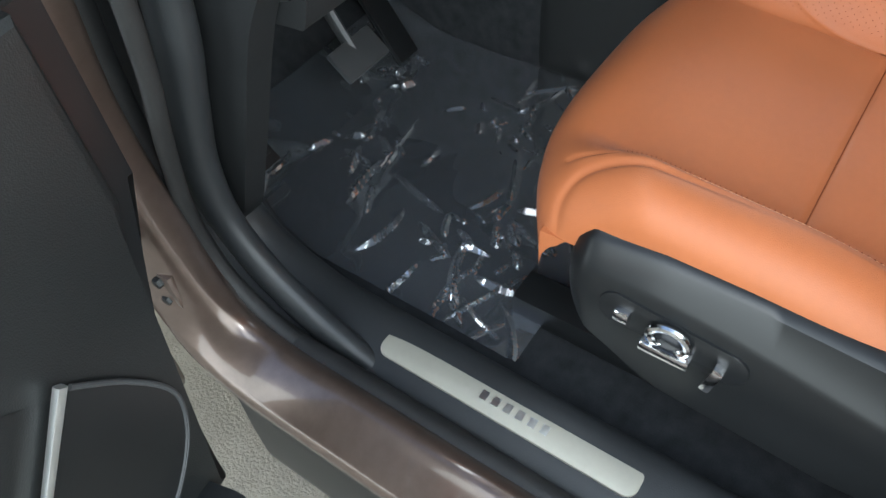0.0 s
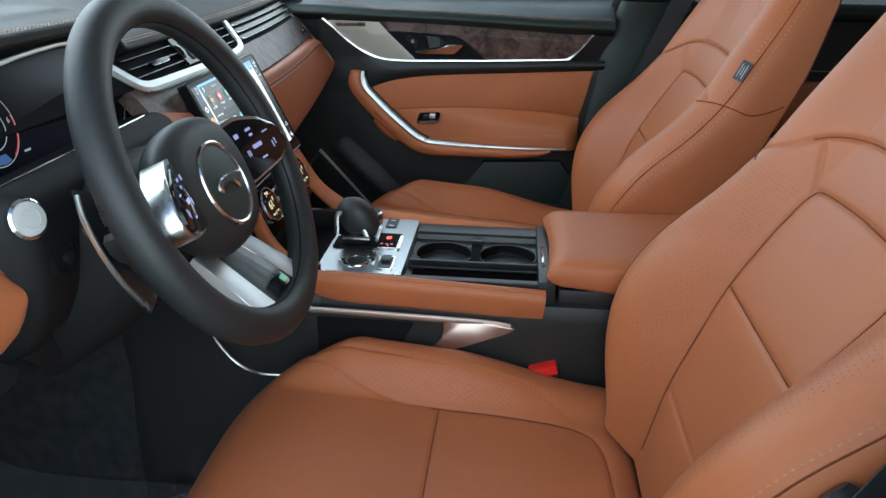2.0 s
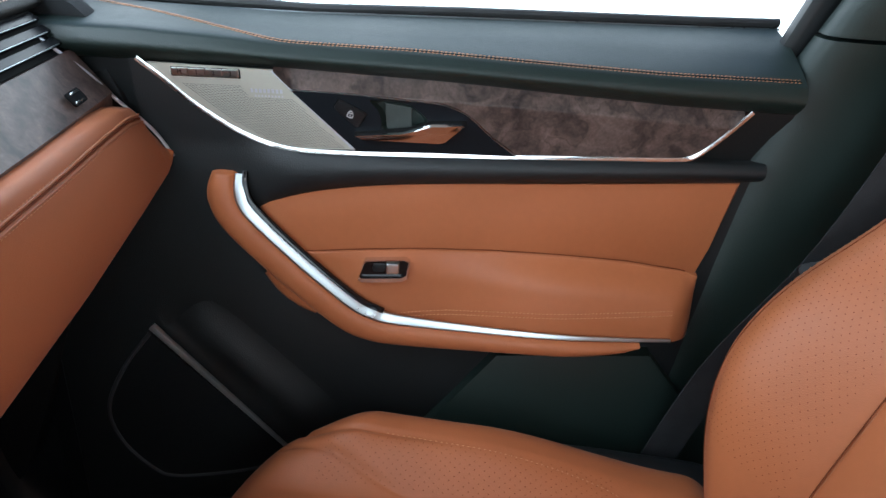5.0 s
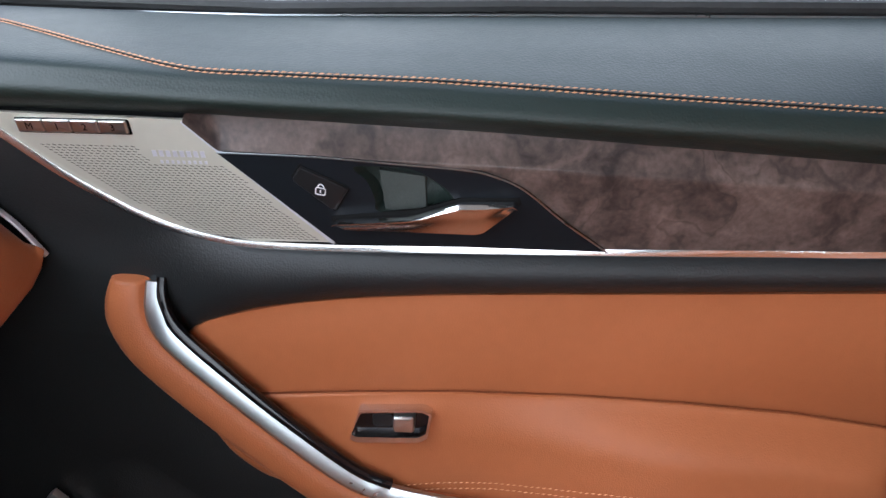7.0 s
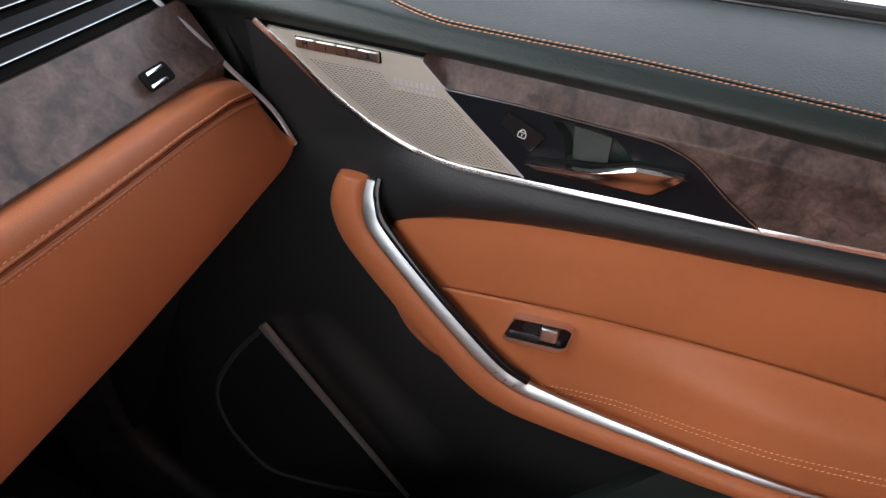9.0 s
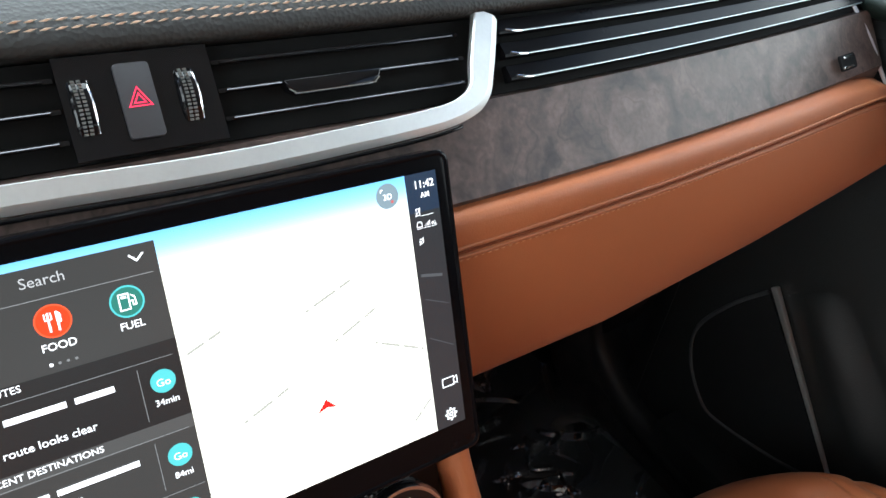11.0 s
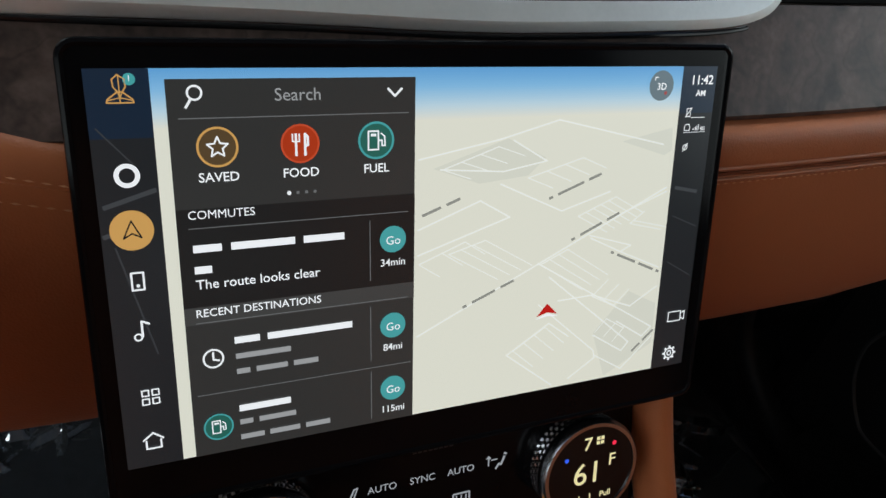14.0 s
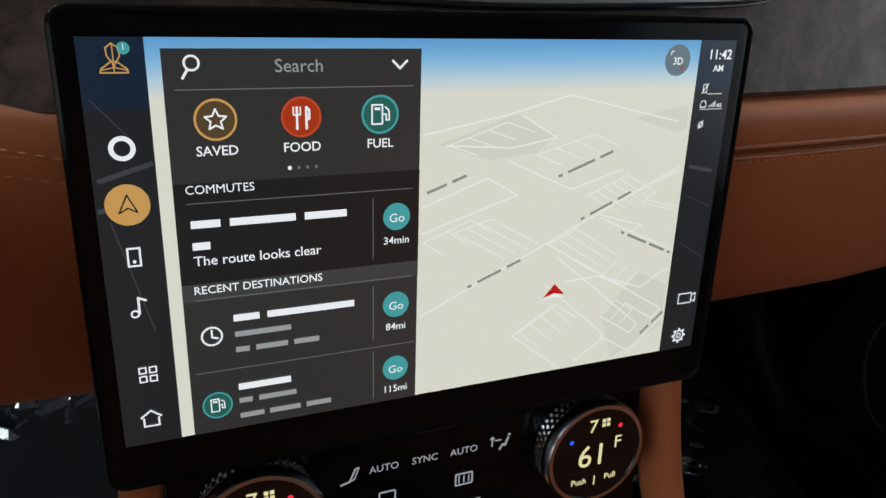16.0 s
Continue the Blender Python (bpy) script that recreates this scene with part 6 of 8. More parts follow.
# chrome blades round the vents
CH = smooth_line([slope(-0.222, 0.046, 0.004), slope(-0.208, 0.022, 0.005), slope(-0.196, 0.004, 0.006), slope(-0.180, -0.0060, 0.006), slope(-0.150, -0.0088, 0.006), slope(-0.06, -0.0105, 0.006), slope(0.023, -0.0128, 0.006), slope(0.10, -0.0112, 0.006), slope(0.147, -0.0090, 0.006), slope(0.169, -0.0045, 0.006), slope(0.1792, 0.0030, 0.0058), slope(0.1845, 0.014, 0.005), slope(0.192, 0.030, 0.004), slope(0.1987, 0.0455, 0.003)], 8)
nb = len(CH)
wide = [1.0 + 0.42 * float(smoothstep(0.62, 0.90, np.array(i / nb))) + 0.42 * float(smoothstep(0.38, 0.10, np.array(i / nb))) for i in range(nb)]
blade_sec = [(-0.0062, -0.0014), (-0.0062, 0.0010), (-0.0056, 0.0018), (0.0026, 0.0018), (0.0034, 0.0014), (0.0064, -0.0006), (0.0064, -0.0014)]
part("vent_chrome", sweep(CH, blade_sec, (0, -DZ, DY), False, wide), BRUSHED, dash, "flat satin chrome vent surround", 25)
part("vent_lip", sweep([tuple(np.array(q) + (0, -DY * 0.0085, -DZ * 0.0085)) for q in CH[24:-36]], ring_profile(0.0012, 0.0010, 8), (0, -DZ, DY)), GLOSS, dash, "black lip under the chrome")
part("side_vent_chrome", sweep([face(x, 0.020, 1.046) for x in np.linspace(-0.71, -0.595, 8)], ring_profile(0.0045, 0.0060, 10, 3), (0, -0.7, 0.7)), SILVER, dash, "satin chrome strip under the driver's vent", 50)
part("side_vent_slat", tube_rows([[face(x, 0.042 + a, 1.072 + b) for a, b in ((0, 0), (0, 0.003), (0.02, 0.006), (0.02, 0.002))] for x in np.linspace(-0.70, -0.55, 8)]), GLOSS, dash, "gloss black vent slat", 20)
part("side_vent_tab", sweep([face(x, 0.038, 1.078) for x in np.linspace(-0.66, -0.61, 6)], ring_profile(0.0015, 0.003, 8)), CHROME, dash)
# top pad
def top_sec(x):
    hood = 0.042 * float(smoothstep(-0.14, -0.23, np.array(x))) * float(smoothstep(-0.66, -0.50, np.array(x)))
    fwd = 0.02 * hood / 0.042
    return [(float(q[0]), float(q[1])) for q in smooth_line([(0.085, 1.090 + hood), (0.070 - fwd, 1.099 + hood * 0.95), (0.066 - fwd, 1.104 + hood), (0.070 - fwd, 1.110 + hood), (0.082, 1.1155 + hood), (0.11, 1.121 + hood), (0.20, 1.135 + hood * 0.6), (0.38, 1.14 + hood * 0.15), (0.62, 1.115), (0.74, 1.09)], 4)] + [(0.74, 0.95), (0.20, 0.95), (0.085, 1.0)]


part("top_pad", band(np.linspace(-0.73, 0.70, 110), top_sec), DASHTOP, dash, "black leather dash top with double stitching", 60)
for o in (0.0, 0.0046):
    pts = []
    for x in np.linspace(-0.70, 0.68, 160):
        sec = np.array(top_sec(x))
        d = np.r_[0, np.cumsum(np.linalg.norm(np.diff(sec[:37], axis=0), axis=1))]
        q = d[12] + 0.0012 + o
        pts.append(face(x, float(np.interp(q, d, sec[:37, 0])), float(np.interp(q, d, sec[:37, 1])) + 0.0002))
    part("top_stitching", stitches(pts, (0, -0.6, 0.8), 0.0058, 0.0002, 0.00062, 0.0004, 0.0006), PALETHREAD, dash, "double row of tan thread")
# lower dash, under the tan panels
part("lower_dash", box((-0.43, 0.22, 0.87), (0.54, 0.26, 0.10), 0.03, None, 4), BLACK, dash, "black driver's lower dash")
part("stack_core", box((0.0, 0.20, 0.80), (0.25, 0.34, 0.40), 0.02), CARPET, dash)
part("glovebox_under", box((0.42, 0.22, 0.90), (0.50, 0.30, 0.10), 0.02), BLACK, dash)
part("dash_core", box((0, 0.33, 1.01), (1.36, 0.40, 0.12), 0.02), BLACK, dash)
knee_sec = [(0.040, 0.905), (0.056, 0.870), (0.070, 0.825), (0.078, 0.803), (0.095, 0.797), (0.20, 0.80), (0.20, 0.905)]
part("knee_trim", tube_rows([[(x, y + bow(x) * 0.2, z) for y, z in smooth_line(knee_sec, 3)] for x in np.linspace(-0.69, -0.46, 10)]), MATTE, dash, "black under-dash cover", 50)
for a_, b_ in ((0.0, 0.0), (-0.03, -0.022)):
    part("port_cover", moved(box((a_, -0.016, b_), (0.008, 0.004, 0.003), 0.001), pose(-0.585, 0.083, 0.845, -22, 0, 0)), PASTE, dash)
for s in (-1, 1):
    cap = smooth_line([(0.045, 0.99), (0.060, 1.04), (0.085, 1.10), (0.20, 1.13), (0.46, 1.13), (0.48, 0.80), (0.36, 0.50), (0.26, 0.48), (0.20, 0.60), (0.12, 0.80), (0.060, 0.90)], 5, True)
    part("dash_end_cap", prism([tuple(q) for q in cap], 0, 0.035, frame_on((s * 0.695, 0, 0), (0, s, 0), (0, 0, 1)) @ Matrix.Diagonal((s, 1, 1, 1)), 0.014, 3), MATTE, dash, "black dash end panel", 60)
part("end_edge", sweep(smooth_line([face(0.640, 0.075, 1.092), face(0.662, 0.025, 1.045), face(0.678, 0.000, 1.012), face(0.692, -0.028, 0.980), face(0.6975, -0.046, 0.950)], 6), ring_profile(0.0016, 0.0024, 8), (1, 0, 0)), RAIL, dash, "thin satin end edge")
side_plate = [(0.055, 1.100), (0.047, 1.085), (0.040, 1.060), (0.032, 1.030), (0.026, 1.0), (0.020, 0.965), (0.015, 0.935), (0.015, 0.922), (0.024, 0.910), (0.058, 0.903), (0.064, 0.93), (0.076, 0.99), (0.088, 1.05), (0.098, 1.095)]
part("end_plate", prism([tuple(q) for q in side_plate], 0, 0.012, frame_on((-0.722, 0, 0), (0, -1, 0), (0, 0, 1)) @ Matrix.Diagonal((-1, 1, 1, 1)) @ pose(0, 0, 0, 0, 0, 0), 0.004, 3), ENDPLATE, dash, "wide brushed silver dash end plate", 60)
blade = smooth_line([(-0.724, 0.056, 1.098), (-0.724, 0.040, 1.060), (-0.722, 0.026, 1.0), (-0.720, 0.015, 0.94), (-0.719, 0.014, 0.925), (-0.720, 0.022, 0.911)], 6)
part("end_blade", sweep(blade, ring_profile(0.005, 0.007, 12, 2.6), (-0.7, -0.7, 0)), BRUSHED, dash, "bright dash end edge", 60)

# ---- instrument cluster ----
cl = thing("instrument_cluster", (-0.35, 0.08, 0.98), "digital instrument cluster with a round dial", "instrument cluster")
cm = frame_on((-0.352, 0.060, 1.056), (1, 0, 0), (0, 0.25, 0.97))
lens = [(-0.176, 0.026), (-0.150, 0.043), (-0.06, 0.063), (0.06, 0.069), (0.146, 0.062), (0.151, 0.040), (0.139, -0.018), (0.11, -0.036), (0.06, -0.041), (-0.05, -0.043), (-0.105, -0.041), (-0.116, -0.046), (-0.158, -0.037), (-0.170, -0.010)]
part("display", prism([tuple(q) for q in smooth_line(lens, 4, True)], -0.01, 0.0, cm, 0.001), shader("display_glass", (0.007, 0.007, 0.013), 0.30, spec=0.08, grain=10, grain_amt=0.1), cl, "dark navy display glass")
bez = [tuple(cm @ Vector((q[0], q[1], 0.006))) for q in smooth_line([(0.152, 0.066), (0.06, 0.073), (-0.06, 0.067), (-0.152, 0.047), (-0.181, 0.028), (-0.174, -0.006), (-0.162, -0.038), (-0.150, -0.047)], 6)]
part("bezel", sweep(bez, ring_profile(0.0052, 0.006, 10, 4), tuple(cm.to_3x3() @ Vector((0, 0, 1))), False, [0.55 + 0.45 * float(smoothstep(0.30, 0.60, np.array(k_ / len(bez)))) for k_ in range(len(bez))]), BRUSHED, cl, "satin chrome cluster bezel", 50)
lip = [tuple(cm @ Vector((q[0], q[1], 0.005))) for q in smooth_line([(-0.150, -0.047), (-0.116, -0.049), (-0.106, -0.043), (-0.05, -0.045), (0.06, -0.043), (0.115, -0.038), (0.142, -0.018)], 6)]
part("lower_lip", sweep(lip, ring_profile(0.0012, 0.0016, 8), tuple(cm.to_3x3() @ Vector((0, 0, 1)))), CHROME, cl)
DIALW, DIALR, DIALB = glow("dial_white", (0.7, 0.75, 0.8), 0.35), glow("dial_red", (0.8, 0.05, 0.04), 0.5), glow("dial_blue", (0.1, 0.2, 0.5), 0.4)
dc = Vector((-0.086, 0.015, 0.0008))


def dial_ring(r, w, a0, a1, n=60):
    v, f = [], []
    for i in range(n + 1):
        a = radians(a0 + (a1 - a0) * i / n)
        for q in (r - w, r + w):
            v.append(tuple(cm @ (dc + Vector((q * math.cos(a), q * math.sin(a), 0)))))
    return v, [(2 * i, 2 * i + 1, 2 * i + 3, 2 * i + 2) for i in range(n)]


part("dial_ring", dial_ring(0.037, 0.0005, -135, 360 - 135), DIALW, cl)
part("inner_ring", dial_ring(0.021, 0.0007, 0, 360), DIALW, cl)
part("red_zone", dial_ring(0.0358, 0.0009, -60, 10, 20), DIALR, cl)
nums = []
for k in range(6):
    a = radians(215 - 42 * k)
    nums.append(lettering(str(k + 1), 0.0085, cm @ Matrix.Translation(dc + Vector((0.0290 * math.cos(a), 0.0290 * math.sin(a) - 0.003, 0.0004))), "CENTER"))
nums.append(lettering("P", 0.014, cm @ Matrix.Translation(dc + Vector((0, -0.005, 0.0004))), "CENTER"))
bars = [moved(box((x_, y_, 0.0006), (w_, 0.0022, 0.0002), 0), cm) for x_, y_, w_ in ((-0.154, 0.019, 0.012), (-0.150, 0.013, 0.016), (-0.151, -0.007, 0.017), (-0.120, -0.021, 0.016), (-0.048, -0.016, 0.010))]
for q in nums:
    part("dial_number", q, DIALW, cl)
for q in bars:
    part("dial_bar", q, DIALW, cl)
part("dial_car", moved(prism([(-0.010, -0.034), (-0.005, -0.026), (0.005, -0.026), (0.010, -0.034), (0.0, -0.0355)], 0.0004, 0.0008, None, 0), cm @ Matrix.Translation(dc)), DIALB, cl)
part("cluster_hood", tube_rows([[tuple(cm @ Vector((x, y, z))) for y, z in ((-0.085, -0.03), (-0.085, 0.02), (-0.058, 0.030), (-0.050, 0.004), (-0.050, -0.03))] for x in np.linspace(-0.15, 0.15, 12)]), SMOOTH, cl, "black cluster surround")
part("housing", moved(box((0, 0, -0.03), (0.36, 0.15, 0.05), 0.01), cm), BLACK, cl)

# ---- steering column and wheel ----
WC, WN = Vector((-0.364, -0.123, 1.0174)), Vector((0, -0.9125, 0.409)).normalized()
wm = frame_on(WC, (1, 0, 0), WN.cross(Vector((1, 0, 0))))
COLUMN = shader("matt_black_column", (0.0085, 0.009, 0.0095), 0.58, spec=0.22, grain=12, grain_amt=0.15, bump=0.2, bump_scale=800)
col = thing("steering_column", (-0.37, 0.0, 0.9), "black steering column with stalks and start button", "steering column")
rows = []
for h, a, b, dz in [(-0.035, 0.056, 0.056, -0.015), (-0.060, 0.066, 0.066, -0.018), (-0.10, 0.080, 0.078, -0.024), (-0.16, 0.095, 0.088, -0.034), (-0.26, 0.10, 0.09, -0.05)]:
    rows.append([tuple(wm @ Vector((x, y + dz, h))) for x, y in ring_profile(a, b, 32, 3)])
part("column_shroud", tube_rows(rows), COLUMN, col, "black column shroud", 50)


def panel_row(x):
    """The moulded panel round the column: a rounded section, falling away at its left end."""
    t = float(smoothstep(-0.505, -0.560, np.array(x)))
    back, drop = 0.050 * t, 0.020 * t
    sec = [(0.060, 1.026 - drop), (0.022, 1.036 - drop), (0.002, 1.033 - drop), (-0.010, 1.018 - drop), (-0.013, 0.98), (-0.010, 0.935), (0.000, 0.900), (0.020, 0.872 + drop), (0.060, 0.858 + drop), (0.13, 0.865)]
    return [(x, float(q[0]) + back, float(q[1])) for q in smooth_line(sec, 4)] + [(x, 0.15, 0.90), (x, 0.15, 1.01)]


part("button_panel", tube_rows([panel_row(x) for x in np.linspace(-0.560, -0.205, 60)]), COLUMN, col, "black moulded panel round the column", 60)
part("panel_lip", sweep([(x, 0.016, 1.0375 - 0.020 * float(smoothstep(-0.505, -0.560, np.array(x)))) for x in np.linspace(-0.535, -0.23, 40)], ring_profile(0.0010, 0.0012, 6)), CHROME, col, "thin bright lip")
chin = prism([(-0.515, 0.868), (-0.40, 0.862), (-0.30, 0.868), (-0.33, 0.835), (-0.42, 0.822), (-0.48, 0.835)], -0.12, -0.030, frame_on((0, 0, 0), (1, 0, 0), (0, 0, 1)), 0.008)
part("shroud_lower", chin, COLUMN, col, "black lower column cover")
for s in (-1, 1):
    pd = smooth_line([(s * 0.141, 0.042, -0.056), (s * 0.150, 0.022, -0.056), (s * 0.154, -0.012, -0.056), (s * 0.151, -0.045, -0.056), (s * 0.139, -0.078, -0.056)], 6)
    pd3 = [tuple(wm @ Vector(q)) for q in pd]
    pl = part("shift_paddle", sweep([tuple(wm @ Vector((q[0] - s * 0.012, q[1], q[2] - 0.002))) for q in pd], ring_profile(0.0125, 0.0022, 10, 3), tuple(WN)), SMOOTH, col, "black shift paddle")
    part("paddle_edge", sweep(pd3, ring_profile(0.0016, 0.0030, 8, 3), tuple(WN)), SILVER, pl, "thin silver edge")
    part("stalk", sweep(smooth_line([tuple(wm @ Vector(q)) for q in ((s * 0.05, 0.005, -0.085), (s * 0.09, 0.006, -0.080), (s * 0.125, 0.008, -0.070))], 5), ring_profile(0.008, 0.011, 10), tuple(WN)), SMOOTH, col, "black stalk")
    part("stalk_ring", sweep([tuple(wm @ Vector((s * q, 0.007, -0.073))) for q in (0.106, 0.112)], ring_profile(0.0095, 0.0125, 12), tuple(WN)), SMOOTH, col)
bt = frame_on((-0.509, -0.0075, 1.010), (1, -0.30, 0), (0, 0.3, 0.95))
part("start_button", lathe([(0.0165, -0.01), (0.0165, 0.002), (0.0150, 0.0045), (0.009, 0.0052), (0.0085, 0.0046), (0.0, 0.0046)], 32, bt), PASTE, col, "pale round start button")
part("start_ring", lathe([(0.0168, -0.01), (0.0190, -0.004), (0.0190, 0.001), (0.0168, 0.003)], 32, bt, False), CHROME, col)
kh = frame_on((-0.480, -0.0118, 0.962), (1, 0, 0), (0, 0.1, 1))
part("key_hole", lathe([(0.020, -0.004), (0.020, 0.003), (0.016, 0.0035), (0.014, -0.003), (0.0, -0.003)], 28, kh), DARKHOLE, col, "round dark key recess")
part("key_lip", lathe([(0.006, 0.0), (0.006, 0.006), (0.0, 0.007)], 16, kh @ Matrix.Translation((0.006, -0.004, 0))), COLUMN, col)

wheel = thing("steering_wheel", tuple(WC), "black leather steering wheel with satin silver spokes", "steering wheel")
ring = [tuple(wm @ Vector((0.1733 * math.cos(a), 0.1733 * math.sin(a), 0.0))) for a in np.linspace(0, 2 * math.pi, 112, endpoint=False)]
part("rim", sweep(ring, ring_profile(0.0190, 0.0175, 20, 2.2), tuple(WN), True), BLACK, wheel, "black leather rim", 60)
seam_r = [tuple(wm @ Vector((0.1560 * math.cos(a), 0.1560 * math.sin(a), 0.007))) for a in np.linspace(0, 2 * math.pi, 112, endpoint=False)]
part("rim_seam", sweep(seam_r, ring_profile(0.0010, 0.0012, 6), tuple(WN), True), DARKHOLE, wheel, "sewn inner seam")
rows = []
for h, a, b in [(-0.050, 0.070, 0.055), (-0.035, 0.088, 0.068), (-0.018, 0.092, 0.073), (-0.006, 0.086, 0.068), (0.001, 0.070, 0.058), (0.003, 0.048, 0.046)]:
    rows.append([tuple(wm @ Vector((x * (1 - 0.10 * (y < 0) * abs(y) / 0.07), y - 0.014, h))) for x, y in ring_profile(a, b, 48, 2.5)])
part("hub", tube_rows([[tuple(q) for q in r] for r in np.stack([np.array(smooth_line([r[j] for r in rows], 4)) for j in range(48)], 1)]), BLACK, wheel, "black airbag hub", 50)
EC = Matrix.Translation((0, -0.018, -0.008))
em = part("emblem_disc", lathe([(0.043, 0.002), (0.043, 0.0115), (0.030, 0.0135), (0.0, 0.0145)], 48, wm @ EC), PAD, wheel, "round dark emblem disc with a silver shape", 60)
part("emblem_ring", sweep([tuple(wm @ EC @ Vector((0.0445 * math.cos(a), 0.0445 * math.sin(a), 0.0115))) for a in np.linspace(0, 2 * math.pi, 56, endpoint=False)], ring_profile(0.0026, 0.0026, 8), tuple(WN), True), CHROME, em)
part("emblem_shape", prism([tuple(q) for q in smooth_line([(-0.030, 0.000), (-0.022, 0.008), (-0.008, 0.009), (0.006, 0.005), (0.020, 0.006), (0.032, 0.001), (0.022, -0.003), (0.014, -0.006), (0.012, -0.013), (0.006, -0.004), (-0.008, 0.001), (-0.018, 0.000), (-0.026, -0.006)], 3, True)], 0.0140, 0.0185, wm @ EC, 0.0014), CHROME, em, "silver shape")
BLUEMARK = glow("switch_marking", (0.58, 0.58, 1.0), 0.55)
for s in (-1, 1):
    pod = [(s * 0.052, 0.024), (s * 0.075, 0.030), (s * 0.098, 0.028), (s * 0.136, 0.012), (s * 0.154, -0.014), (s * 0.140, -0.030), (s * 0.100, -0.036), (s * 0.060, -0.036), (s * 0.050, 0.0)]
    plate = [(q[0] + s * (0.003 if abs(q[0]) > 0.07 else -0.014), q[1] * 1.12 + 0.001) for q in pod]
    pm = wm @ Matrix.Translation((s * 0.055, 0, -0.010)) @ pose(0, 0, 0, 0, -20 * s, 0) @ Matrix.Translation((-s * 0.055, 0, 0))
    frame_ = part("pod_frame", prism([tuple(q) for q in smooth_line(plate, 4, True)], -0.022, 0.0015, pm, 0.004, 3), SILVER, wheel, "satin silver switch frame", 60)
    po = part("switch_pod", prism([tuple(q) for q in smooth_line(pod, 4, True)], -0.010, 0.0050, pm, 0.003), GLOSS, wheel, "gloss black switch pod")
    for x_, y_, w_, h_ in ((0.078, 0.014, 0.007, 0.0055), (0.100, 0.015, 0.009, 0.0030), (0.101, 0.008, 0.006, 0.0028), (0.124, 0.004, 0.010, 0.0016), (0.103, -0.006, 0.016, 0.0050), (0.084, -0.010, 0.0016, 0.0070), (0.087, -0.010, 0.0016, 0.0070), (0.128, -0.014, 0.0016, 0.0080), (0.133, -0.012, 0.0016, 0.0080), (0.106, -0.022, 0.009, 0.0022)):
        part("pod_marking", moved(box((s * x_, y_, 0.0053), (w_, h_, 0.0003), 0), pm), BLUEMARK, po)
    sp = [(s * 0.10, -0.020), (s * 0.165, 0.004), (s * 0.168, -0.020), (s * 0.13, -0.040)]
    part("side_spoke", prism([tuple(q) for q in smooth_line(sp, 3, True)], -0.036, -0.010, wm, 0.003), SMOOTH, wheel, "black side spoke")
tilt = wm @ Matrix.Translation((0, 0, -0.086)) @ pose(0, 0, 0, -29, 0, 0) @ Matrix.Diagonal((1.0, 1.143, 1.0, 1.0))
for s in (-1, 1):
    blade = [(s * 0.020, -0.074), (s * 0.050, -0.070), (s * 0.058, -0.105), (s * 0.068, -0.150), (s * 0.060, -0.172), (s * 0.034, -0.174), (s * 0.036, -0.155), (s * 0.028, -0.110)]
    part("lower_spoke", prism(blade[::-s], -0.012, 0.004, tilt, 0.004, 3), BRUSHED, wheel, "satin silver lower spoke", 60)
part("spoke_base", prism([(0.036, -0.160), (0.026, -0.080), (-0.026, -0.080), (-0.036, -0.160)], -0.016, -0.006, tilt, 0.002), SMOOTH, wheel, "black lower spoke base")
part("spoke_tie", prism([(0.046, -0.176), (0.042, -0.158), (-0.042, -0.158), (-0.046, -0.176)], -0.012, 0.0035, tilt, 0.003), BRUSHED, wheel, "satin silver spoke foot", 60)
part("drive_button", prism(rounded(0.024, 0.016, 0.003, 3, 0.020, -0.146), -0.008, 0.0030, tilt, 0.001), GLOSS, wheel)
part("button_mark", prism(rounded(0.010, 0.007, 0.001, 2, 0.020, -0.146), 0.0030, 0.0035, tilt, 0), glow("green_marking", (0.1, 0.6, 0.15), 0.5), wheel)

# ---- centre console ----
con = thing("centre_console", (0, -0.35, 0.36), "black and tan centre console with cup holders", "centre console")
part("console_body", join(box((0, -0.47, 0.57), (0.250, 0.72, 0.37), 0.03, None, 4), box((0, -0.0, 0.56), (0.255, 0.34, 0.39), 0.03, None, 4)), DEEP, con, "black console body")
part("console_rear", box((0, -0.72, 0.70), (0.235, 0.32, 0.11), 0.03, None, 4), SMOOTH, con)
# sloping control stack below the screen
sm = frame_on((0, -0.0705, 0.868), (1, 0, 0), (0, 0.44, 0.9))
part("stack_panel", prism([(-0.112, 0.055), (0.112, 0.055), (0.118, -0.045), (-0.118, -0.045)], -0.03, 0.0, sm, 0.003), SCREENBLACK, con, "piano black climate panel")
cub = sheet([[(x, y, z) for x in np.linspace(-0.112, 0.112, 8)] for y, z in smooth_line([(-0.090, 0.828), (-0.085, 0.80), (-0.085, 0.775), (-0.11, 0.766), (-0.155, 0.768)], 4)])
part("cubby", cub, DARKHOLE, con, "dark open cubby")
for s in (-1, 1):
    part("cubby_side", box((s * 0.114, -0.10, 0.772), (0.012, 0.12, 0.05), 0.004), SMOOTH, con)
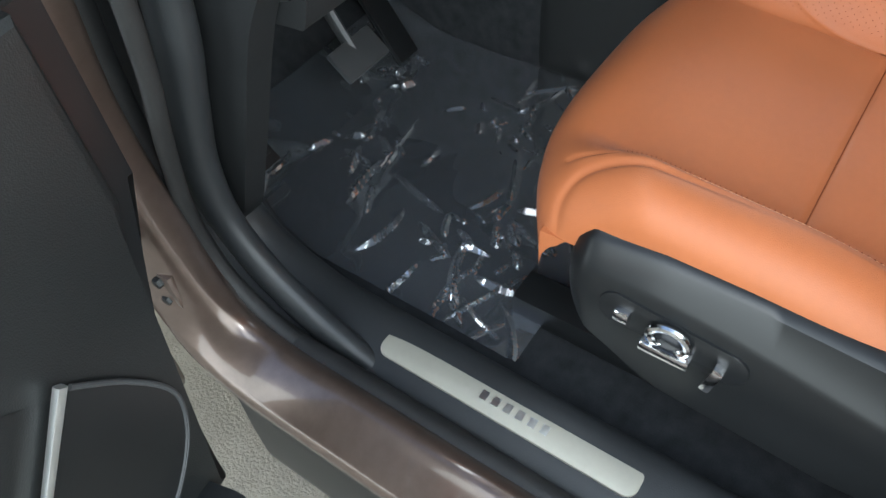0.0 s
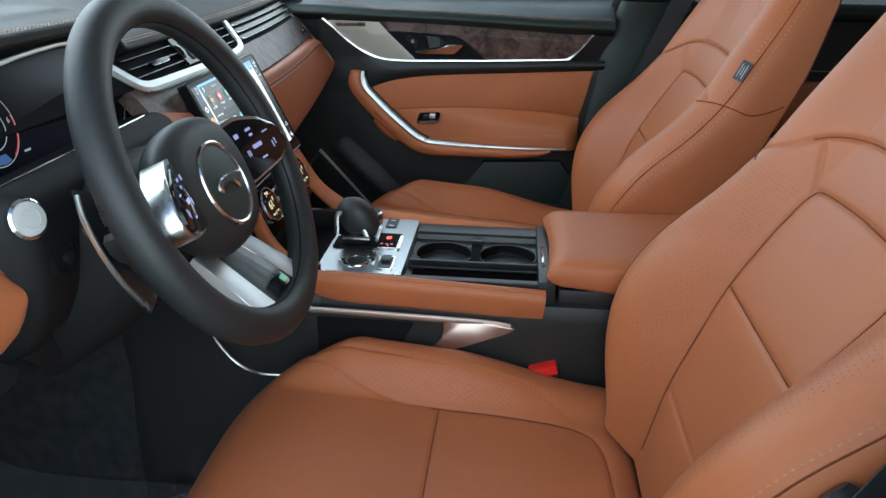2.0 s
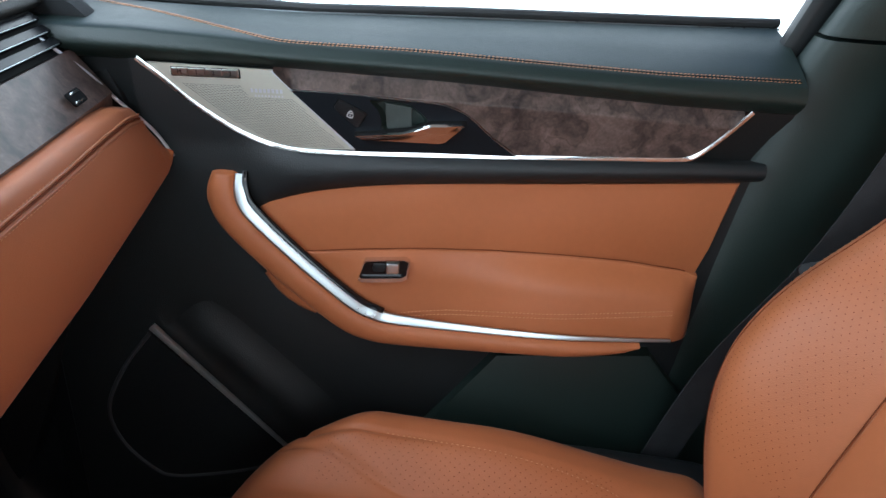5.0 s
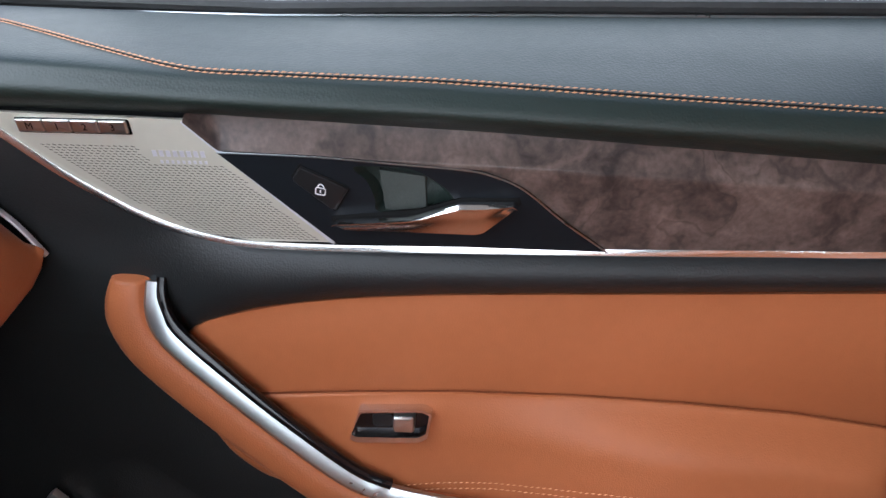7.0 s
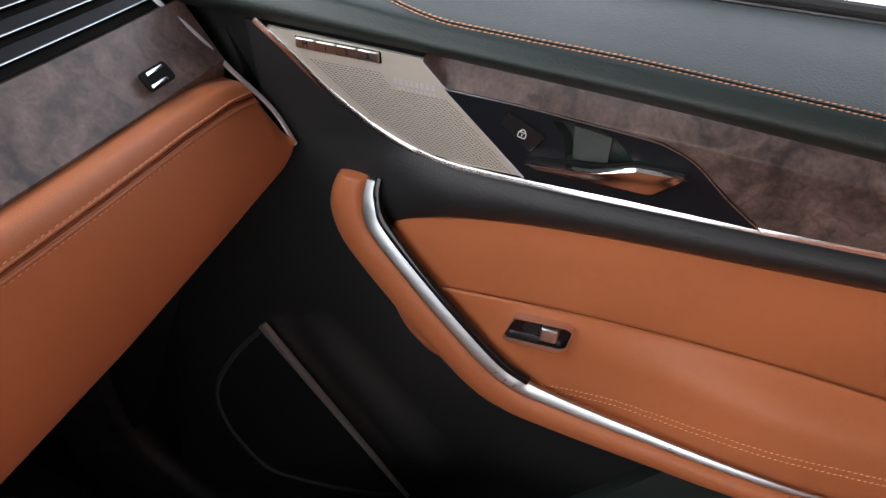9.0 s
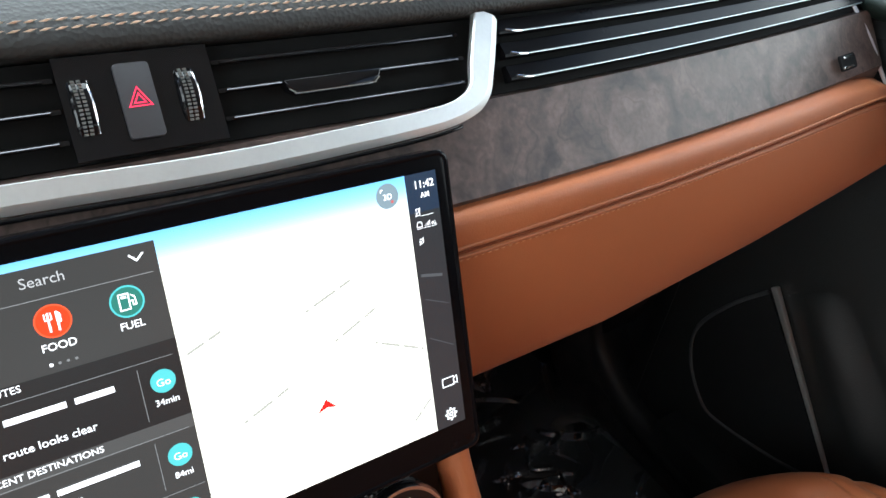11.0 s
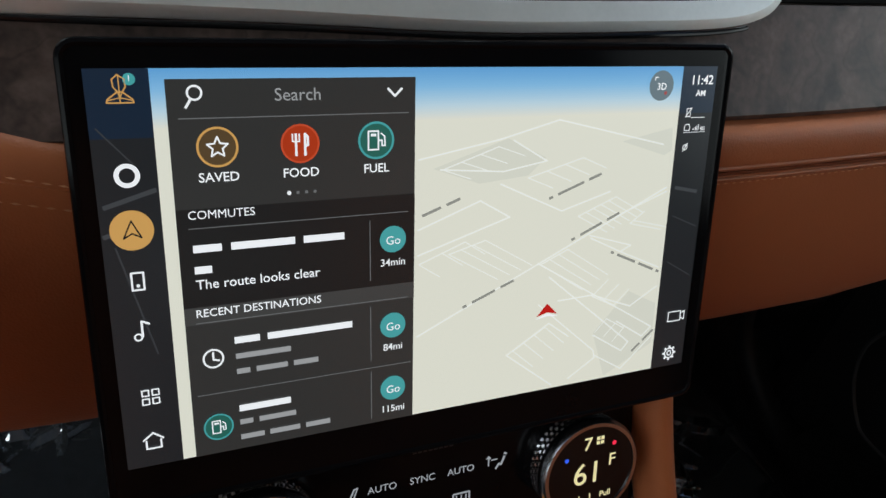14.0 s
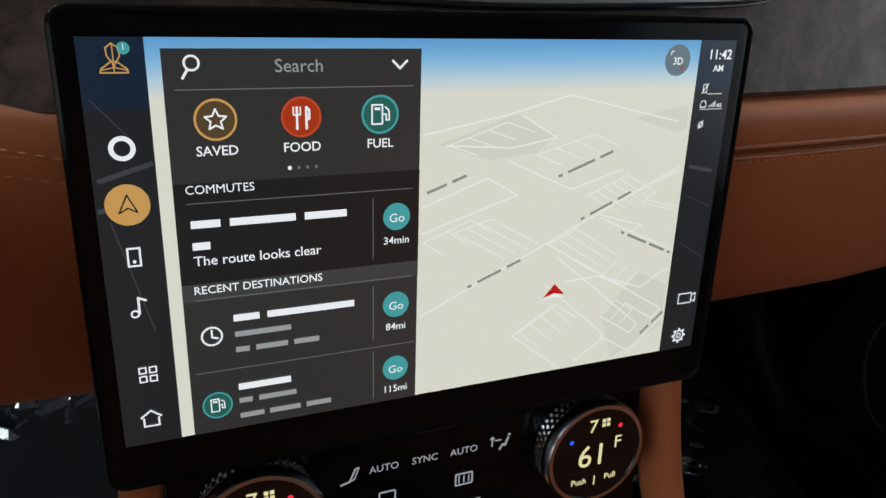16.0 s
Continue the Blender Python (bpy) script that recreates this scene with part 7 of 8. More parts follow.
# tan side rails, sweeping down from the dash to the armrest
for s in (-1, 1):
    rail = smooth_line([(s * 0.121, -0.040, 0.925), (s * 0.124, -0.066, 0.880), (s * 0.131, -0.090, 0.838), (s * 0.136, -0.118, 0.808), (s * 0.135, -0.155, 0.780), (s * 0.130, -0.20, 0.770), (s * 0.125, -0.28, 0.764), (s * 0.121, -0.38, 0.757), (s * 0.118, -0.45, 0.752), (s * 0.116, -0.488, 0.749)], 8)
    n = len(rail)
    sc = [0.55 + 0.60 * float(smoothstep(0.28, 0.58, np.array(i / n))) for i in range(n)]
    ups = [(s * 0.35, -0.7, 0.6) if i < n * 0.38 else (s * 0.25, -0.1, 1) for i in range(n)]
    k = np.hanning(15)
    ups = np.stack([np.convolve(np.pad(np.array(ups)[:, c], 7, mode="edge"), k / k.sum(), "valid") for c in range(3)], 1)
    part("tan_rail", sweep(rail, ring_profile(0.012, 0.022, 16, 2.8), ups, False, sc), TAN, con, "tan leather console rail with stitching", 60)
    for d, up_ in ((0.0040, 0.0252), (0.0085, 0.0232)):
        row = []
        for k_, (x, y, z) in enumerate(rail):
            u_ = np.array(ups[k_]) / np.linalg.norm(ups[k_])
            row.append((x + s * d * sc[k_] + u_[0] * up_ * sc[k_] * 0.88, y + u_[1] * up_ * sc[k_] * 0.88, z + u_[2] * up_ * sc[k_] * 0.88))
        part("rail_stitching", stitches(row[int(n * 0.30):-2], (s * 0.4, 0, 1), 0.0040, 0.0012, 0.00055, 0.0003, 0.0003), THREAD, con, "tan thread")
    blade = smooth_line([(s * 0.136, 0.00, 0.734), (s * 0.138, -0.15, 0.734), (s * 0.137, -0.30, 0.730), (s * 0.133, -0.40, 0.725), (s * 0.130, -0.441, 0.719)], 6)
    part("side_chrome", sweep(blade, ring_profile(0.003, 0.0060, 10, 3), (s * 0.4, 0, 1)), BRUSHED, con, "satin chrome console strip", 50)
    wing = [(-0.352, 0.728), (-0.443, 0.721), (-0.438, 0.711), (-0.405, 0.697), (-0.365, 0.681), (-0.335, 0.674), (-0.328, 0.680), (-0.345, 0.700)]
    part("side_wing", prism([tuple(q) for q in smooth_line(wing, 3, True)], 0, 0.010, frame_on((s * 0.126, 0, 0), (0, s, 0), (0, 0, 1)) @ Matrix.Diagonal((s, 1, 1, 1)), 0.002), BROWN_METAL, con, "satin metal pocket wing, tinted brown for reflected leather", 50)
    lipp = smooth_line([(s * 0.134, -0.318, 0.666), (s * 0.138, -0.25, 0.640), (s * 0.140, -0.15, 0.624), (s * 0.140, -0.07, 0.618), (s * 0.139, -0.03, 0.632), (s * 0.138, 0.0, 0.668), (s * 0.137, 0.012, 0.700)], 6)
    part("pocket_lip", sweep(lipp, ring_profile(0.003, 0.003, 8), (s, 0, 0)), CHROME, con, "bright pocket lip")
    pocket = [(-0.30, 0.715), (0.0, 0.718), (0.0, 0.665), (-0.05, 0.628), (-0.15, 0.630), (-0.27, 0.655)]
    # flat near-black plate puts the pocket's inner shade into colour
    part("side_pocket", prism(pocket, 0.0, 0.0015, frame_on((s * 0.1255, 0, 0), (0, s, 0), (0, 0, 1)) @ Matrix.Diagonal((s, 1, 1, 1)), 0), DARKHOLE, con, "flat near-black plate for the shaded side pocket")
# brushed plate round the shifter
plate_out = [(-0.110, -0.278), (0.112, -0.278), (0.116, -0.262), (0.110, -0.165), (0.090, -0.150), (-0.085, -0.150), (-0.108, -0.160), (-0.114, -0.262)]
PZ = 0.784
part("shift_plate", prism(plate_out, 0.755, PZ, None, 0.002), GUNMETAL, con, "brushed aluminium shifter plate", 40)
part("plate_edge", sweep([(-0.112, -0.27, PZ - 0.002), (-0.107, -0.165, PZ - 0.002)], ring_profile(0.003, 0.003, 8)), CHROME, con)
# display window beside the shifter
part("gear_bezel", prism(rounded(0.066, 0.046, 0.006, 4, 0.010, -0.240), PZ - 0.002, PZ + 0.003, None, 0.002), CHROME, con, "chrome gear display bezel")
gd = part("gear_display", prism(rounded(0.054, 0.034, 0.002, 3, 0.010, -0.240), PZ + 0.001, PZ + 0.0036, None, 0.0005), DARKHOLE, con, "black gear display with red lights")
part("park_light", prism(rounded(0.012, 0.008, 0.002, 3, 0.020, -0.240), PZ + 0.0036, PZ + 0.0042, None, 0), glow("park_red", (1.0, 0.06, 0.04), 1.6), gd, "red park light")
part("gear_marks", join(*[box((-0.006, -0.232 - 0.008 * k, PZ + 0.0038), (0.004, 0.004, 0.0004), 0) for k in range(3)], box((-0.012, -0.243, PZ + 0.0038), (0.004, 0.003, 0.0004), 0)), glow("gear_mark_red", (0.9, 0.12, 0.1), 0.6), gd)
# start/terrain dial, ejector and cap buttons
dk = lathe([(0.0195, -0.004), (0.0195, 0.004), (0.0180, 0.006), (0.0180, 0.014), (0.0190, 0.016), (0.0190, 0.020), (0.0165, 0.0215), (0.0, 0.0215)], 40, pose(0.092, -0.198, PZ))
dial = part("terrain_dial", dk, CHROME, con, "knurled chrome rotary dial", 40)
part("knurl", join(*[box((0.092 + 0.0185 * math.cos(a), -0.198 + 0.0185 * math.sin(a), PZ + 0.010 + 0.003 * (k % 2)), (0.002, 0.002, 0.003), 0.0004) for k, a in enumerate(np.linspace(0, 6.2, 44))]), SMOOTH, dial)
part("dial_face", lathe([(0.0155, 0.0), (0.0155, 0.0006), (0.0, 0.0006)], 32, pose(0.092, -0.198, PZ + 0.0215)), GLOSS, dial)
part("dial_mark", join(box((0.092, -0.201, PZ + 0.0224), (0.010, 0.003, 0.0003), 0), box((0.092, -0.194, PZ + 0.0224), (0.006, 0.002, 0.0003), 0)), WHITEINK, dial)
bt2 = part("hill_buttons", prism(rounded(0.040, 0.019, 0.002, 3, 0.092, -0.234), PZ, PZ + 0.0016, None, 0.0006), SMOOTH, con, "grey button pair")
for bx_ in (0.104, 0.080):
    part("button_mark", box((bx_, -0.234, PZ + 0.0018), (0.003, 0.009, 0.0003), 0), WHITEINK, bt2)
cap = part("socket_cap", lathe([(0.022, 0.0), (0.021, 0.002), (0.018, 0.0022), (0.0175, -0.003), (0.0, -0.003)], 36, pose(-0.068, -0.205, PZ)), CHROME, con, "round socket cap with chrome ring")
part("cap_face", lathe([(0.0155, 0.0), (0.015, 0.004), (0.0, 0.0046)], 32, pose(-0.068, -0.205, PZ - 0.003)), SMOOTH, cap)
for cy_ in (-0.1815, -0.2285):
    part("cap_wing", box((-0.068, cy_, PZ + 0.001), (0.014, 0.008, 0.003), 0.001), CHROME, cap)
eb = part("brake_switch_frame", prism(rounded(0.046, 0.024, 0.002, 3, -0.072, -0.2500), PZ - 0.001, PZ + 0.0018, None, 0.0006), CHROME, con, "parking brake switch")
part("brake_switch", join(prism(rounded(0.042, 0.020, 0.002, 3, -0.072, -0.2500), PZ, PZ + 0.0022, None, 0.0003), box((-0.064, -0.2500, PZ + 0.0035), (0.020, 0.014, 0.007), 0.003)), SMOOTH, eb)
# gear lever
lev = thing("gear_lever", (0.005, -0.20, PZ), "black leather gear lever with a silver front", "gear lever")
part("lever_slot", box((0.000, -0.192, PZ + 0.001), (0.044, 0.072, 0.005), 0.002), DARKHOLE, lev)
rows = []
for z, c, b, a in ((0.786, -0.193, 0.020, 0.012), (0.792, -0.193, 0.023, 0.015), (0.800, -0.194, 0.029, 0.0195), (0.814, -0.195, 0.0335, 0.0235), (0.831, -0.192, 0.0320, 0.0245), (0.846, -0.188, 0.0260, 0.0215), (0.856, -0.186, 0.0165, 0.0140), (0.860, -0.185, 0.0050, 0.0050)):
    rows.append([(0.002 + x, c + y, z) for x, y in ring_profile(a, b, 40, 2.5)])
rows = [[tuple(q) for q in r] for r in np.stack([np.array(smooth_line([r[j] for r in rows], 5)) for j in range(40)], 1)]
part("lever_knob", tube_rows(rows), BLACK, lev, "black leather knob", 60)
LF = frame_on((-0.0165, -0.190, 0.822), (0, -1, 0), (0, 0, 1)) @ pose(0, 0, 0, -6, 0, 0)
arch = [(-0.0260, -0.014), (-0.0255, 0.012), (-0.020, 0.0185), (0.001, 0.0165), (0.010, 0.005), (0.0220, -0.0190)]
part("lever_frame", sweep([tuple(LF @ Vector((a, b, 0.002))) for a, b in smooth_line(arch, 4)], ring_profile(0.0036, 0.0020, 10, 3.5), tuple(LF.to_3x3() @ Vector((0, 0, 1)))), SILVER, lev, "bent silver lever trim", 50)
inner = [(-0.0235, -0.016), (-0.0230, 0.011), (-0.018, 0.0145), (0.000, 0.0125), (0.0075, 0.003), (0.0175, -0.018)]
part("lever_panel", prism(inner, -0.012, 0.0022, LF, 0.0012), GLOSS, lev, "gloss black lever panel")
part("lever_foot", box((-0.012, -0.194, PZ + 0.0165), (0.020, 0.044, 0.0035), 0.0015), SILVER, lev, "silver lever foot")
part("lever_trigger", moved(box((0, 0, 0), (0.013, 0.005, 0.026), 0.002), pose(0.000, -0.2265, PZ + 0.018, 18, 0, 0)), SILVER, lev, "silver release trigger")
# cup holders: deck with round wells, side slot, latch
deck_z = 0.776


def deck():
    """The black deck as a grid pierced by two round wells and a slot."""
    bm = bmesh.new()
    xs_, ys_ = np.linspace(-0.112, 0.112, 90), np.linspace(-0.496, -0.279, 88)
    grid = [[None] * len(ys_) for _ in xs_]
    for i, x in enumerate(xs_):
        for j, y in enumerate(ys_):
            z = deck_z - (0.008 if 0.070 > x > -0.040 or -0.044 > x > -0.098 else 0.0)
            grid[i][j] = bm.verts.new((x, y, z))
    for i in range(len(xs_) - 1):
        for j in range(len(ys_) - 1):
            x, y = (xs_[i] + xs_[i + 1]) / 2, (ys_[j] + ys_[j + 1]) / 2
            well = any(math.hypot(x - 0.010, y - c) < 0.0445 for c in (-0.331, -0.433)) or (abs(x - 0.010) < 0.034 and abs(y + 0.382) < 0.010)
            slot = -0.096 < x < -0.048 and -0.478 < y < -0.290
            if not well and not slot:
                bm.faces.new((grid[i][j], grid[i + 1][j], grid[i + 1][j + 1], grid[i][j + 1]))
    for v in [v for v in bm.verts if not v.link_faces]:
        bm.verts.remove(v)
    return from_bm(bm)


WELL = shader("deep_black_well", (0.004, 0.004, 0.005), 0.8, spec=0.08, grain=40, grain_amt=0.2)
part("deck", deck(), SMOOTH, con, "black cup holder deck", 30)
for c in (-0.331, -0.433):
    part("cup_well", lathe([(0.047, deck_z - 0.007), (0.0455, deck_z - 0.0065), (0.0440, deck_z - 0.009), (0.041, deck_z - 0.060), (0.034, deck_z - 0.066), (0.0, deck_z - 0.066)], 56, Matrix.Translation((0.010, c, 0)), False), WELL, con, "round black cup well", 50)
    part("cup_pad", moved(box((0, 0, 0), (0.030, 0.004, 0.034), 0.006), pose(0.010 + 0.038, c + 0.004, deck_z - 0.035, 0, 0, 90)), BLACK, con)
    part("well_lip", sweep([(0.010 + 0.0455 * math.cos(a), c + 0.0455 * math.sin(a), deck_z - 0.0065) for a in np.linspace(0, 2 * math.pi, 56, endpoint=False)], ring_profile(0.0014, 0.0012, 6), (0, 0, 1), True), SMOOTH, con)
part("divider", box((0.014, -0.382, deck_z - 0.030), (0.078, 0.016, 0.050), 0.003), WELL, con, "black cup divider")
part("divider_clip", box((0.052, -0.382, deck_z - 0.004), (0.010, 0.018, 0.012), 0.002), SMOOTH, con, "grey clip on the divider")
slot = join(box((-0.072, -0.384, deck_z - 0.055), (0.050, 0.192, 0.004), 0), box((-0.047, -0.384, deck_z - 0.034), (0.003, 0.192, 0.045), 0), box((-0.097, -0.384, deck_z - 0.034), (0.003, 0.192, 0.045), 0), box((-0.072, -0.479, deck_z - 0.034), (0.050, 0.003, 0.045), 0), box((-0.072, -0.289, deck_z - 0.034), (0.050, 0.003, 0.045), 0))
part("tray_slot", slot, WELL, con, "narrow dark tray")
for x, w in ((-0.042, 0.006), (-0.1055, 0.013), (0.091, 0.036)):
    part("slot_edge", box((x, -0.386, deck_z - 0.001), (w, 0.210, 0.011), 0.002), SMOOTH, con)
part("port_cover", join(box((-0.090, -0.338, deck_z - 0.012), (0.010, 0.036, 0.020), 0.002), box((-0.0845, -0.338, deck_z - 0.012), (0.0004, 0.003, 0.010), 0)), SMOOTH, con)
part("latch", sweep(smooth_line([(0.012, -0.4872, 0.7835), (0.008, -0.4872, 0.7875), (-0.046, -0.4872, 0.7875), (-0.050, -0.4872, 0.7835)], 4), ring_profile(0.003, 0.0035, 8)), CHROME, con, "chrome armrest latch")
part("latch_wall", box((0, -0.4915, 0.764), (0.226, 0.025, 0.042), 0.004), SMOOTH, con)
# armrest lid
rows = []
for y in np.r_[np.linspace(-0.497, -0.53, 12), np.linspace(-0.54, -0.755, 20)]:
    f = min(1.0, (-y - 0.497) / 0.03)
    rr = math.sqrt(max(0.0, 1 - (1 - f) ** 2))
    rr *= math.sqrt(max(0.04, 1 - max(0.0, (-y - 0.735) / 0.0205) ** 2))
    zt, zb = 0.796 + 0.024 * rr, 0.796 - (0.024 + 0.010 * min(1.0, max(0.0, -y - 0.53) / 0.1)) * rr
    w = 0.116 - 0.006 * (1 - rr) + 0.008 * min(1, (-y - 0.497) / 0.2)
    sec = []
    for a, b in ring_profile(1, 1, 40, 5.0):
        sec.append((a * w, y + 0.008 * a * a, (zt + zb) / 2 + b * (zt - zb) / 2))
    rows.append(sec)
lid = thing("armrest", (0, -0.65, 0.762), "tan leather centre armrest lid", "armrest")
part("lid", tube_rows(rows), TAN, lid, "tan leather lid", 60)
part("lid_stitching", join(stitches([(-0.108, y, 0.8125) for y in np.linspace(-0.53, -0.73, 30)], (-0.6, 0, 0.8)), stitches([(0.108, y, 0.8125) for y in np.linspace(-0.53, -0.73, 30)], (0.6, 0, 0.8))), THREAD, lid)
part("lid_base", box((0, -0.633, 0.756), (0.222, 0.25, 0.036), 0.008), SMOOTH, lid, "black armrest base")

# ---- climate knobs and markings ----
AMBER, ICE, LAMP = glow("knob_digits", (1.0, 0.86, 0.45), 1.1), glow("panel_marking", (0.75, 0.78, 0.82), 0.55), glow("blue_point", (0.05, 0.15, 1.0), 1.0)
for s in (-1, 1):
    km = sm @ Matrix.Translation((s * 0.0800, 0.0005, -0.006))
    kn = thing("climate_knob", tuple(km @ Vector((0, 0, 0))), "knurled chrome climate knob with a digital face", "knob", "climate knobs")
    part("knob_body", lathe([(0.0280, -0.012), (0.0280, 0.001), (0.0258, 0.002), (0.0258, 0.0125), (0.0272, 0.014), (0.0278, 0.018), (0.0264, 0.0205), (0.0246, 0.0205), (0.0246, 0.0175)], 56, km, False), KNOB, kn, "satin knob body", 40)
    studs = []
    for r_ in range(4):
        for k in range(46):
            a = 2 * math.pi * (k + 0.5 * (r_ % 2)) / 46
            q = km @ Vector((0.0260 * math.cos(a), 0.0260 * math.sin(a), 0.0030 + 0.0028 * r_))
            studs.append(moved(box((0, 0, 0), (0.0014, 0.0016, 0.0016), 0), Matrix.Translation(q) @ km.to_3x3().to_4x4() @ pose(0, 0, 0, 0, 0, math.degrees(a))))
    part("knurl", join(*studs), CHROME, kn, "bright knurled studs")
    fm = km @ Matrix.Translation((0, 0, 0.0198)) @ Matrix.Diagonal((1.10, 1.10, 1.0, 1.0))
    part("knob_face", lathe([(0.0224, -0.002), (0.0224, 0.0), (0.0, 0.0002)], 48, fm), GLOSS, kn, "black digital face")
    part("readout", join(lettering("61", 0.0155, fm @ Matrix.Translation((-0.0020, -0.0055, 0.0004)), "CENTER"), lettering("F", 0.0085, fm @ Matrix.Translation((0.0105, 0.0015, 0.0004)), "CENTER"), lettering("7", 0.0090, fm @ Matrix.Translation((-0.0030, 0.0115, 0.0004)), "CENTER"), *[moved(box((0.0022 + 0.0022 * (k % 2), 0.0165 - 0.0022 * (k // 2), 0.0005), (0.0016, 0.0016, 0.0002), 0), fm) for k in range(4)], lettering("Push", 0.0042, fm @ Matrix.Translation((-0.0080, -0.0142, 0.0004)), "CENTER"), lettering("Pull", 0.0042, fm @ Matrix.Translation((0.0082, -0.0142, 0.0004)), "CENTER"), moved(box((0, -0.0135, 0.0005), (0.0005, 0.005, 0.0002), 0), fm)), AMBER, kn, "pale yellow digits")
    part("cold_point", lathe([(0.0011, 0.0004), (0.0, 0.0006)], 12, fm @ Matrix.Translation((-0.0135, 0.0085, 0))), LAMP, kn)
    part("hot_point", lathe([(0.0011, 0.0004), (0.0, 0.0006)], 12, fm @ Matrix.Translation((0.0110, 0.0125, 0))), REDGLOW, kn)
marks = [lettering("AUTO", 0.0050, sm @ Matrix.Translation((-0.0235, 0.007, 0.0004)), "CENTER"), lettering("SYNC", 0.0050, sm @ Matrix.Translation((-0.004, 0.007, 0.0004)), "CENTER"), lettering("AUTO", 0.0050, sm @ Matrix.Translation((0.0155, 0.007, 0.0004)), "CENTER")]


def rect_line(cx, cy, w, h, t, m):
    return join(*[moved(box((cx + a, cy + b, 0.0004), (c, d, 0.0002), 0), m) for a, b, c, d in ((0, h / 2, w, t), (0, -h / 2, w, t), (-w / 2, 0, t, h), (w / 2, 0, t, h))])


marks += [rect_line(0.016, -0.007, 0.0085, 0.006, 0.0008, sm)] + [moved(box((0.0135 + 0.0025 * k, -0.007, 0.0004), (0.0006, 0.004, 0.0002), 0), sm) for k in range(3)]


def drawn(pts, w, m):
    """A thin drawn line on a panel."""
    return join(*[moved(box((0, 0, 0.0004), (math.hypot(c - a, d - b) + w * 0.6, w, 0.0002), 0), m @ Matrix.Translation(((a + c) / 2, (b + d) / 2, 0)) @ pose(0, 0, 0, 0, 0, math.degrees(math.atan2(d - b, c - a)))) for (a, b), (c, d) in zip(pts[:-1], pts[1:])])


# seat with air on it, and reclining seat
marks += [drawn([(0.0300, 0.0122), (0.0300, 0.0075)], 0.0007, sm), drawn([(0.0290, 0.0112), (0.0300, 0.0124), (0.0310, 0.0112)], 0.0006, sm), drawn([(0.0315, 0.0102), (0.0345, 0.0102)], 0.0006, sm), drawn([(0.0355, 0.0074), (0.0368, 0.0068), (0.0384, 0.0108)], 0.0011, sm), drawn([(0.0388, 0.0122), (0.0389, 0.0124)], 0.0014, sm), drawn([(0.0355, 0.0074), (0.0340, 0.0050)], 0.0009, sm)]
marks += [drawn([(-0.0435, 0.0040), (-0.0395, 0.0050), (-0.0368, 0.0110)], 0.0008, sm), drawn([(-0.0368, 0.0110), (-0.0352, 0.0115), (-0.0372, 0.0060), (-0.0395, 0.0050)], 0.0006, sm)]
marks += [rect_line(-0.022, -0.007, 0.0075, 0.005, 0.0008, sm), moved(box((0.0, -0.020, 0.0004), (0.05, 0.0006, 0.0002), 0), sm)]
for k in range(6):
    marks.append(moved(box((-0.040 + 0.016 * k, -0.030, 0.0004), (0.006, 0.0045, 0.0002), 0), sm))
part("panel_marking", join(*marks), ICE, con, "white panel lettering")
part("seat_heat_light", moved(box((0.046, -0.030, 0.0005), (0.006, 0.0045, 0.0002), 0), sm), glow("amber_light", (1.0, 0.35, 0.02), 1.2), con)
part("maker_marking", join(*[moved(box((-0.022 + 0.0095 * k, 0.0290, 0.0004), (0.0048, 0.0030, 0.0002), 0), sm) for k in range(6)], *[moved(box((-0.008 + 0.0026 * k, 0.0235, 0.0004), (0.0018, 0.0018, 0.0002), 0), sm) for k in range(8)]), shader("dim_marking", (0.03, 0.03, 0.032), 0.4, grain=20, grain_amt=0.1), con, "dim grey bars")

# ---- touch screen ----
SC = frame_on((-0.126, 0.0, 1.0500), (1, 0, 0), (0, 0.436, 0.9))
ts = thing("touch_screen", (0, -0.03, 0.90), "large touch screen showing a map and a navigation menu", "touch screen")
case = rounded(0.2670, 0.1690, 0.005, 5, 0.1268, -0.0758)
part("casing", prism(case, -0.014, -0.0004, SC, 0.0025, 3), SCREENBLACK, ts, "thin black casing")
part("casing_edge", sweep([tuple(SC @ Vector((x, y, -0.0012))) for x, y in rounded(0.2655, 0.1675, 0.005, 5, 0.1268, -0.0758)], ring_profile(0.0016, 0.0016, 8), tuple(SC.to_3x3() @ Vector((0, 0, 1))), True), SCREENBLACK, ts)
part("mount", moved(box((0.126, -0.075, -0.035), (0.16, 0.10, 0.05), 0.01), SC), SMOOTH, ts)
G = 0.88


def screen_glow(name, color, k=1.0):
    return glow("screen_" + name, tuple(c ** 2.2 for c in color), G * k)


def area(x0, y0, x1, y1, h):
    """A flat lit field, in millimetres from the display's upper left."""
    q = [(x0, y0), (x1, y0), (x1, y1), (x0, y1)]
    return [tuple(SC @ Vector((x / 1000, -y / 1000, h))) for x, y in q], [(3, 2, 1, 0)]


def field(pts, h):
    return [tuple(SC @ Vector((x / 1000, -y / 1000, h))) for x, y in pts], [tuple(range(len(pts)))]


def raised(x, y):
    """The menu and the left rail stand a little higher than drawn."""
    return y - 1.3 - 0.008 * y if x < 112 else y


